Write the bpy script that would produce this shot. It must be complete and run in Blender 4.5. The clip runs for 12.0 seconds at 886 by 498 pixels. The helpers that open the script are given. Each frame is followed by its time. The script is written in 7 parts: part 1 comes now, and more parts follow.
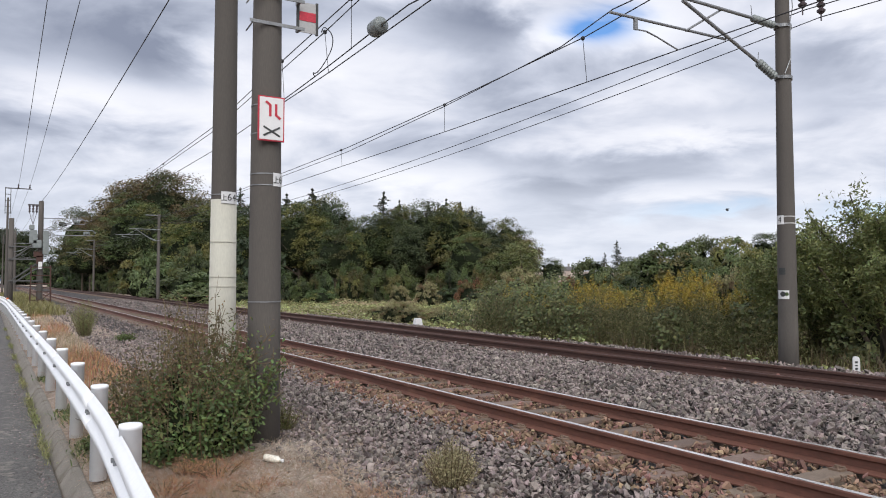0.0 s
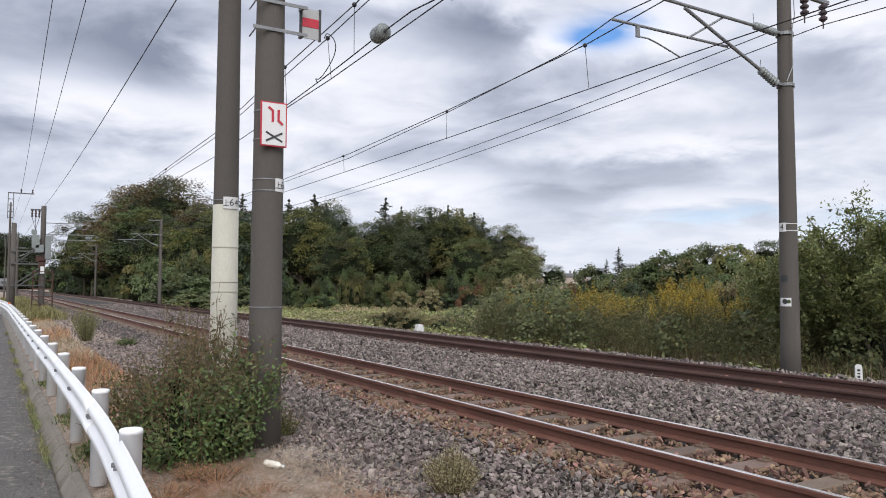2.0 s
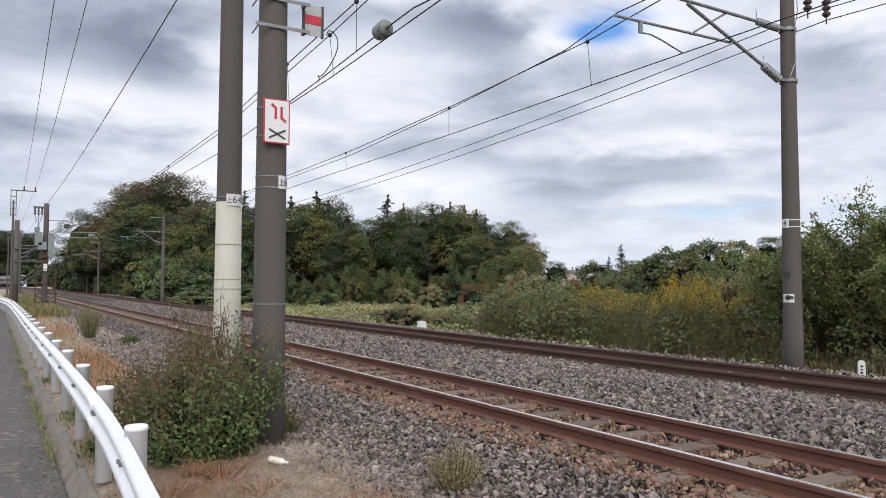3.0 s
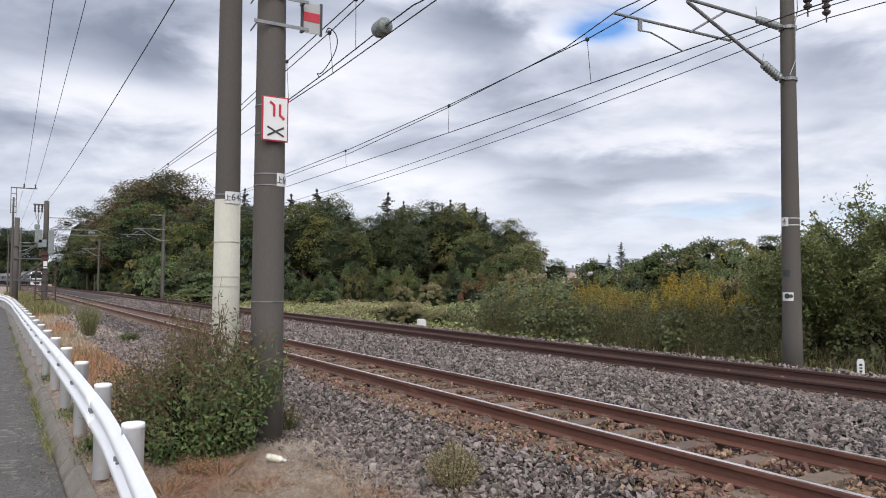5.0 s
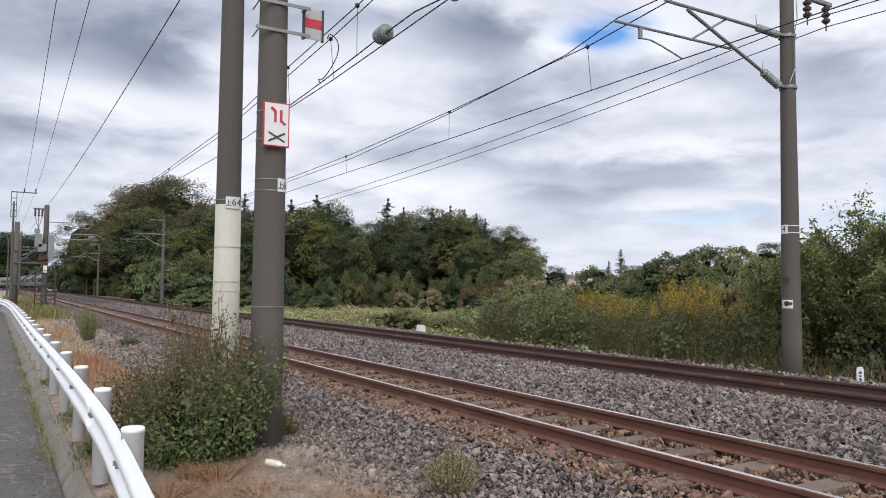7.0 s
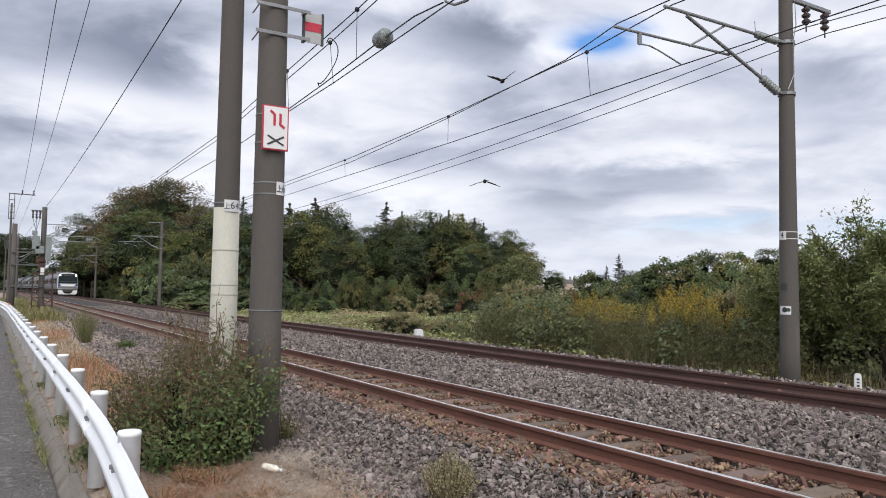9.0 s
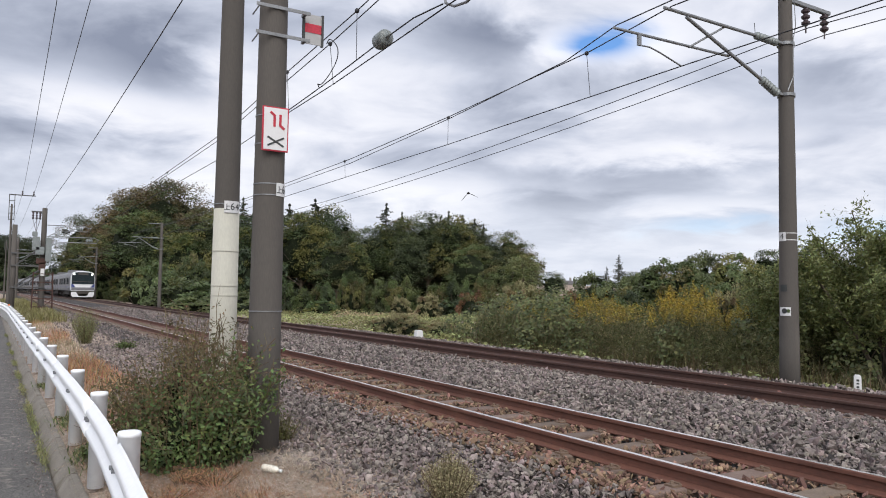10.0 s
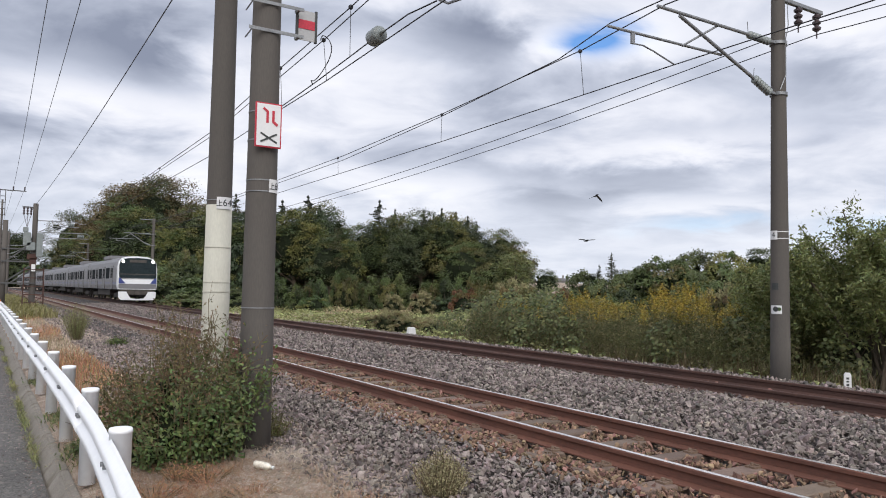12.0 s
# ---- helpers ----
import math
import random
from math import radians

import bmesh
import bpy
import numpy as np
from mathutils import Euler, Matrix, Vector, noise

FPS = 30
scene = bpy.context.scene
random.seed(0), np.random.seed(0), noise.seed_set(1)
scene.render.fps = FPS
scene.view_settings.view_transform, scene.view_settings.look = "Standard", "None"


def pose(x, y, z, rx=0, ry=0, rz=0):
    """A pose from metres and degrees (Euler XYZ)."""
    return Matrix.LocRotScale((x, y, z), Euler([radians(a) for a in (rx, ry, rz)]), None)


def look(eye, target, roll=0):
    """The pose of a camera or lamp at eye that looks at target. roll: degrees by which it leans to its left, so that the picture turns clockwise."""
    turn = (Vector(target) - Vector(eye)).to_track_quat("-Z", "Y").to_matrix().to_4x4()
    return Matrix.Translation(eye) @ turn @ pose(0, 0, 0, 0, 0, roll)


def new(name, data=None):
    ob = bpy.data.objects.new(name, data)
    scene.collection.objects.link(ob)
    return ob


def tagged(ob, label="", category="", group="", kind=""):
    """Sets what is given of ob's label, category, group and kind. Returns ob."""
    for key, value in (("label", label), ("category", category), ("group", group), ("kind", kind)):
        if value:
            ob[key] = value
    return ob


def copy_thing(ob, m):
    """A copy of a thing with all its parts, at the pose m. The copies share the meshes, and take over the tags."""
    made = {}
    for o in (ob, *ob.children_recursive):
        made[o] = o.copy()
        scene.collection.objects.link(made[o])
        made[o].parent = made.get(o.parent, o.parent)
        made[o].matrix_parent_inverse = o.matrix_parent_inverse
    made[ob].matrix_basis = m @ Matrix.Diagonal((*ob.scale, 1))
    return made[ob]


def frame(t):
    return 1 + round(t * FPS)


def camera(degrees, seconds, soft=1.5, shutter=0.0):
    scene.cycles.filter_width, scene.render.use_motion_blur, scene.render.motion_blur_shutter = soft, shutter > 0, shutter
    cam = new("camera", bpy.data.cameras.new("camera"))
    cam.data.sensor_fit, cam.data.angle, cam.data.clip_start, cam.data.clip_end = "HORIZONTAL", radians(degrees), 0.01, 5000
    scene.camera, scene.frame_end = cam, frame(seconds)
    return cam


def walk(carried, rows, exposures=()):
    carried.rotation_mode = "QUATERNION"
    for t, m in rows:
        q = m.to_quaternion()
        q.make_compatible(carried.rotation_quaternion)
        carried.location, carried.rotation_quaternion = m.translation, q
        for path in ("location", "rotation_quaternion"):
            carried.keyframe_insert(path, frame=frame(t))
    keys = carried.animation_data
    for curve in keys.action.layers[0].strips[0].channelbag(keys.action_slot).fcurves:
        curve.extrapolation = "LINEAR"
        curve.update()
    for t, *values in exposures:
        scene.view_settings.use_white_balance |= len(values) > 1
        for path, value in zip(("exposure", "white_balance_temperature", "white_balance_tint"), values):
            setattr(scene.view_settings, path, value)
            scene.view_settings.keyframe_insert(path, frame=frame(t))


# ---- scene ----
cam = camera(61.41, 12.0, soft=1.0)


def held(x, y, z, yaw, pitch, roll):
    """A hand-held camera pose: heading, pitch and roll in degrees."""
    return pose(x, y, z, 0, 0, yaw) @ pose(0, 0, 0, 90 + pitch) @ pose(0, 0, 0, 0, 0, roll)


PATH = [
    (0.0, -0.005, 0.014, 1.368, -31.273, 2.468, 0.046),
    (0.5, -0.003, 0.028, 1.366, -31.335, 2.738, 0.176),
    (1.0, 0.001, 0.013, 1.370, -31.296, 2.893, 0.295),
    (1.5, -0.003, 0.008, 1.367, -31.235, 2.972, 0.367),
    (2.0, -0.004, 0.014, 1.364, -31.137, 2.953, 0.270),
    (2.5, -0.006, 0.013, 1.366, -31.008, 2.821, 0.181),
    (3.0, -0.016, 0.013, 1.364, -30.975, 2.696, 0.181),
    (5.0, 0.003, 0.006, 1.363, -30.953, 2.541, 0.261),
    (5.5, -0.000, 0.000, 1.365, -30.894, 2.754, 0.329),
    (6.0, -0.003, -0.001, 1.365, -30.856, 2.970, 0.412),
    (6.5, -0.010, -0.003, 1.362, -30.907, 3.043, 0.426),
    (7.0, -0.007, -0.004, 1.361, -30.969, 3.010, 0.513),
    (9.0, -0.007, 0.008, 1.364, -31.114, 3.331, 0.820),
    (9.5, -0.009, -0.000, 1.364, -31.118, 3.432, 0.871),
    (10.0, -0.008, 0.000, 1.364, -31.110, 3.412, 0.833),
    (10.5, -0.004, 0.005, 1.364, -31.117, 3.313, 0.857),
    (11.0, -0.007, -0.001, 1.364, -31.194, 3.233, 0.900),
    (11.5, -0.007, -0.003, 1.361, -31.398, 3.229, 0.995),
    (12.0, -0.009, -0.002, 1.363, -31.655, 3.207, 1.025),
]
walk(cam, [(t, held(*row)) for t, *row in PATH], exposures=[(0, 0.27), (12, 0.27)])

# ---------------------------------------------------------------- light
SUN_ELEV, SUN_AZ = 41, 202          # degrees; azimuth clockwise from +y

world = bpy.data.worlds.new("world")
scene.world = world
world.use_nodes = True


# cloud masses: azimuth, elevation, half width, half height (degrees), how much brighter
CLOUDS = [(3.4, 17.1, 8.2, 2.4, -0.09), (10.5, 16.0, 3.0, 2.0, -0.13), (1.2, 12.0, 3.5, 1.1, 0.05), (5.3, 13.4, 4.1, 1.3, 0.1),
          (11.7, 12.4, 4.8, 1.6, 0.09), (4.0, 8.1, 6.9, 1.7, -0.03), (21.1, 20.0, 5.6, 1.7, -0.12), (24.6, 15.3, 5.6, 2.2, 0.03),
          (35.1, 19.2, 4.8, 1.4, -0.15), (27.1, 20.6, 3.5, 0.9, -0.07), (39.9, 18.5, 2.0, 1.2, 0.2), (34.2, 13.7, 6.5, 1.0, -0.05),
          (29.8, 7.4, 5.6, 1.1, 0.1), (37.2, 10.7, 7.4, 0.7, 0.02), (46.6, 18.6, 2.6, 1.7, 0.14), (46.9, 9.3, 6.5, 0.8, -0.09),
          (42.4, 13.9, 4.8, 1.1, 0.06), (50.5, 13.4, 4.8, 1.2, 0.02), (59.3, 15.1, 3.9, 2.0, -0.1), (59.1, 17.8, 3.9, 1.0, 0.1),
          (50.9, 10.9, 6.5, 0.9, 0.1), (50.0, 6.7, 5.2, 0.5, 0.09), (40.2, 6.8, 6.5, 0.6, -0.06), (57.4, 8.5, 5.6, 1.3, 0.06)]
BLUE_GAPS = [(43.6, 18.9, 2.3, 0.95, 1.25), (62.5, 4.6, 3.0, 0.8, 0.45), (51.0, 5.2, 3.4, 0.5, 0.3)]


def build_sky():
    nt = world.node_tree
    n, l = nt.nodes, nt.links
    n.clear()
    out = n.new("ShaderNodeOutputWorld")
    bg = n.new("ShaderNodeBackground")
    sky = n.new("ShaderNodeTexSky")
    sky.sky_type, sky.sun_disc = "NISHITA", False
    sky.sun_elevation, sky.sun_rotation = radians(SUN_ELEV), radians(SUN_AZ)
    dim = n.new("ShaderNodeVectorMath")
    dim.operation = "MULTIPLY"
    dim.inputs[1].default_value = (0.080, 0.112, 0.150)
    l.new(sky.outputs[0], dim.inputs[0])
    co = n.new("ShaderNodeTexCoord")
    sep = n.new("ShaderNodeSeparateXYZ")
    l.new(co.outputs["Generated"], sep.inputs[0])

    def math_node(op, a, b=None, clamp=False):
        m = n.new("ShaderNodeMath")
        m.operation, m.use_clamp = op, clamp
        for i, v in enumerate((a, b)):
            if v is None:
                continue
            if isinstance(v, (int, float)):
                m.inputs[i].default_value = v
            else:
                l.new(v, m.inputs[i])
        return m.outputs[0]

    # cloud deck seen as a flat layer overhead
    up = math_node("ADD", math_node("MAXIMUM", sep.outputs[2], 0.0), 0.17)
    comb = n.new("ShaderNodeCombineXYZ")
    l.new(math_node("DIVIDE", sep.outputs[0], up), comb.inputs[0])
    l.new(math_node("DIVIDE", sep.outputs[1], up), comb.inputs[1])
    turn = n.new("ShaderNodeMapping")
    turn.inputs["Rotation"].default_value = (0, 0, radians(36))
    turn.inputs["Scale"].default_value = (0.95, 0.95, 1.0)
    turn.inputs["Location"].default_value = (9.1, 4.4, 0.0)
    l.new(comb.outputs[0], turn.inputs[0])

    def noise_at(scale, detail, distortion, rough=0.55):
        t = n.new("ShaderNodeTexNoise")
        t.inputs["Scale"].default_value = scale
        t.inputs["Detail"].default_value = detail
        t.inputs["Roughness"].default_value = rough
        t.inputs["Distortion"].default_value = distortion
        l.new(turn.outputs[0], t.inputs["Vector"])
        return t.outputs[0]

    big, small = noise_at(0.9, 5, 0.3, 0.5), noise_at(2.6, 7, 0.35, 0.55)
    mixed = math_node("ADD", math_node("MULTIPLY", big, 0.38), math_node("ADD", math_node("MULTIPLY", small, 0.40), 0.108))
    # the larger masses, ragged by the same turbulence
    ragged = math_node("MULTIPLY", math_node("SUBTRACT", small, 0.5), 9.0)
    az = math_node("ADD", math_node("MULTIPLY", math_node("ARCTAN2", sep.outputs[0], sep.outputs[1]), 57.296), ragged)
    el = math_node("ADD", math_node("MULTIPLY", math_node("ARCSINE", sep.outputs[2]), 57.296), math_node("MULTIPLY", ragged, 0.45))

    def mass(a0, e0, wide, high, amount):
        p = math_node("POWER", math_node("DIVIDE", math_node("SUBTRACT", az, a0), wide), 2.0)
        q = math_node("POWER", math_node("DIVIDE", math_node("SUBTRACT", el, e0), high), 2.0)
        return math_node("MULTIPLY", math_node("POWER", 2.718, math_node("MULTIPLY", math_node("ADD", p, q), -0.7)), amount)

    for row in CLOUDS:
        mixed = math_node("ADD", mixed, mass(*row))
    ramp = n.new("ShaderNodeValToRGB")
    e = ramp.color_ramp.elements
    e[0].position, e[0].color = 0.32, (0.23, 0.26, 0.345, 1)
    e[1].position, e[1].color = 0.66, (0.90, 0.90, 0.93, 1)
    for p, c in ((0.41, (0.37, 0.405, 0.50, 1)), (0.475, (0.52, 0.555, 0.655, 1)), (0.54, (0.69, 0.71, 0.79, 1))):
        k = e.new(p)
        k.color = c
    l.new(mixed, ramp.inputs[0])
    # thin bright veil towards the horizon
    low = math_node("MINIMUM", math_node("MULTIPLY", math_node("SUBTRACT", 0.19, sep.outputs[2]), 4.6, True), 0.62)
    veil = n.new("ShaderNodeMix")
    veil.data_type = "RGBA"
    l.new(low, veil.inputs["Factor"])
    l.new(ramp.outputs[0], veil.inputs["A"])
    veil.inputs["B"].default_value = (0.655, 0.695, 0.78, 1)
    # gaps of clear sky
    gap = mass(*BLUE_GAPS[0])
    for row in BLUE_GAPS[1:]:
        gap = math_node("ADD", gap, mass(*row))
    hole = n.new("ShaderNodeMix")
    hole.data_type = "RGBA"
    l.new(math_node("MINIMUM", gap, 1.0), hole.inputs["Factor"])
    l.new(veil.outputs["Result"], hole.inputs["A"])
    l.new(dim.outputs[0], hole.inputs["B"])
    l.new(hole.outputs["Result"], bg.inputs[0])
    bg.inputs[1].default_value = 1.0
    l.new(bg.outputs[0], out.inputs[0])


build_sky()
sun = new("sun", bpy.data.lights.new("sun", "SUN"))
sun.data.energy, sun.data.angle, sun.data.color = 2.1, radians(50), (1.0, 0.97, 0.93)
a, el = radians(SUN_AZ), radians(SUN_ELEV)
sun.matrix_world = look((0, 0, 0), (-math.sin(a) * math.cos(el), -math.cos(a) * math.cos(el), -math.sin(el)))
sun.location = (0, 0, 60)


# ---------------------------------------------------------------- materials
def material(name, base, rough=0.7, metal=0.0, second=None, scale=3.0, mix=0.5, fine=40.0, bump=0.3, bump_scale=None,
             per_piece=0.0, island=0.0, spots=None, spot_scale=1.2, spot_at=0.6, stretch=(1, 1, 1), sheen=0.0, through_light=0.0, depth=0.01, grain=0.22, shine=0.5):
    """A surface with two scales of colour variation, fine relief, stains and variation from piece to piece."""
    m = bpy.data.materials.new(name)
    m.use_nodes = True
    n, l = m.node_tree.nodes, m.node_tree.links
    b = n["Principled BSDF"]
    b.inputs["Roughness"].default_value, b.inputs["Metallic"].default_value = rough, metal
    geo = n.new("ShaderNodeNewGeometry")
    mp = n.new("ShaderNodeMapping")
    mp.inputs["Scale"].default_value = stretch
    l.new(geo.outputs["Position"], mp.inputs[0])

    def tex(s, detail=4.0):
        t = n.new("ShaderNodeTexNoise")
        t.inputs["Scale"].default_value, t.inputs["Detail"].default_value = s, detail
        l.new(mp.outputs[0], t.inputs["Vector"])
        return t.outputs[0]

    def span(v, lo, hi, to0=0.0, to1=1.0):
        r = n.new("ShaderNodeMapRange")
        for i, x in enumerate((lo, hi, to0, to1)):
            r.inputs[i + 1].default_value = x
        l.new(v, r.inputs[0])
        return r.outputs[0]

    def blend(f, c1, c2, kind="MIX"):
        x = n.new("ShaderNodeMix")
        x.data_type, x.blend_type = "RGBA", kind
        for v, key in ((f, "Factor"), (c1, "A"), (c2, "B")):
            if isinstance(v, tuple):
                x.inputs[key].default_value = (*v, 1)
            elif isinstance(v, float):
                x.inputs[key].default_value = v
            else:
                l.new(v, x.inputs[key])
        return x.outputs["Result"]

    second = second or tuple(c * 0.7 for c in base)
    col = blend(span(tex(scale), 0.5 - mix / 2, 0.5 + mix / 2), base, second)
    b.inputs["Specular IOR Level"].default_value = shine
    speck = tex(fine, 3.0)
    g = span(speck, 0.3, 0.7, 1 - grain, 1 + grain)
    gray = n.new("ShaderNodeCombineColor")
    for i in range(3):
        l.new(g, gray.inputs[i])
    col = blend(1.0, col, gray.outputs[0], "MULTIPLY")
    if spots:
        col = blend(span(tex(spot_scale, 5.0), spot_at, spot_at + 0.12), col, spots)
    for amount, rnd in ((per_piece, n.new("ShaderNodeObjectInfo").outputs["Random"]), (island, geo.outputs["Random Per Island"])):
        if amount:
            hsv = n.new("ShaderNodeHueSaturation")
            l.new(col, hsv.inputs["Color"])
            l.new(span(rnd, 0, 1, 1 - amount, 1 + amount), hsv.inputs["Value"])
            w = n.new("ShaderNodeTexWhiteNoise")
            w.noise_dimensions = "1D"
            l.new(rnd, w.inputs["W"])
            l.new(span(w.outputs[0], 0, 1, 0.5 - amount * 0.07, 0.5 + amount * 0.07), hsv.inputs["Hue"])
            col = hsv.outputs[0]
    l.new(col, b.inputs["Base Color"])
    l.new(span(speck, 0.3, 0.7, max(rough - 0.1, 0.03), min(rough + 0.1, 1.0)), b.inputs["Roughness"])
    if bump:
        bp = n.new("ShaderNodeBump")
        bp.inputs["Strength"].default_value, bp.inputs["Distance"].default_value = bump, depth
        l.new(tex(bump_scale or fine, 5.0), bp.inputs["Height"])
        l.new(bp.outputs[0], b.inputs["Normal"])
    if through_light:
        out = n["Material Output"]
        tr = n.new("ShaderNodeBsdfTranslucent")
        l.new(col, tr.inputs[0])
        ms = n.new("ShaderNodeMixShader")
        ms.inputs[0].default_value = through_light
        l.new(b.outputs[0], ms.inputs[1])
        l.new(tr.outputs[0], ms.inputs[2])
        l.new(ms.outputs[0], out.inputs[0])
    return m


def glow(name, color, strength):
    m = bpy.data.materials.new(name)
    m.use_nodes = True
    b = m.node_tree.nodes["Principled BSDF"]
    b.inputs["Emission Color"].default_value, b.inputs["Emission Strength"].default_value = (*color, 1), strength
    return m


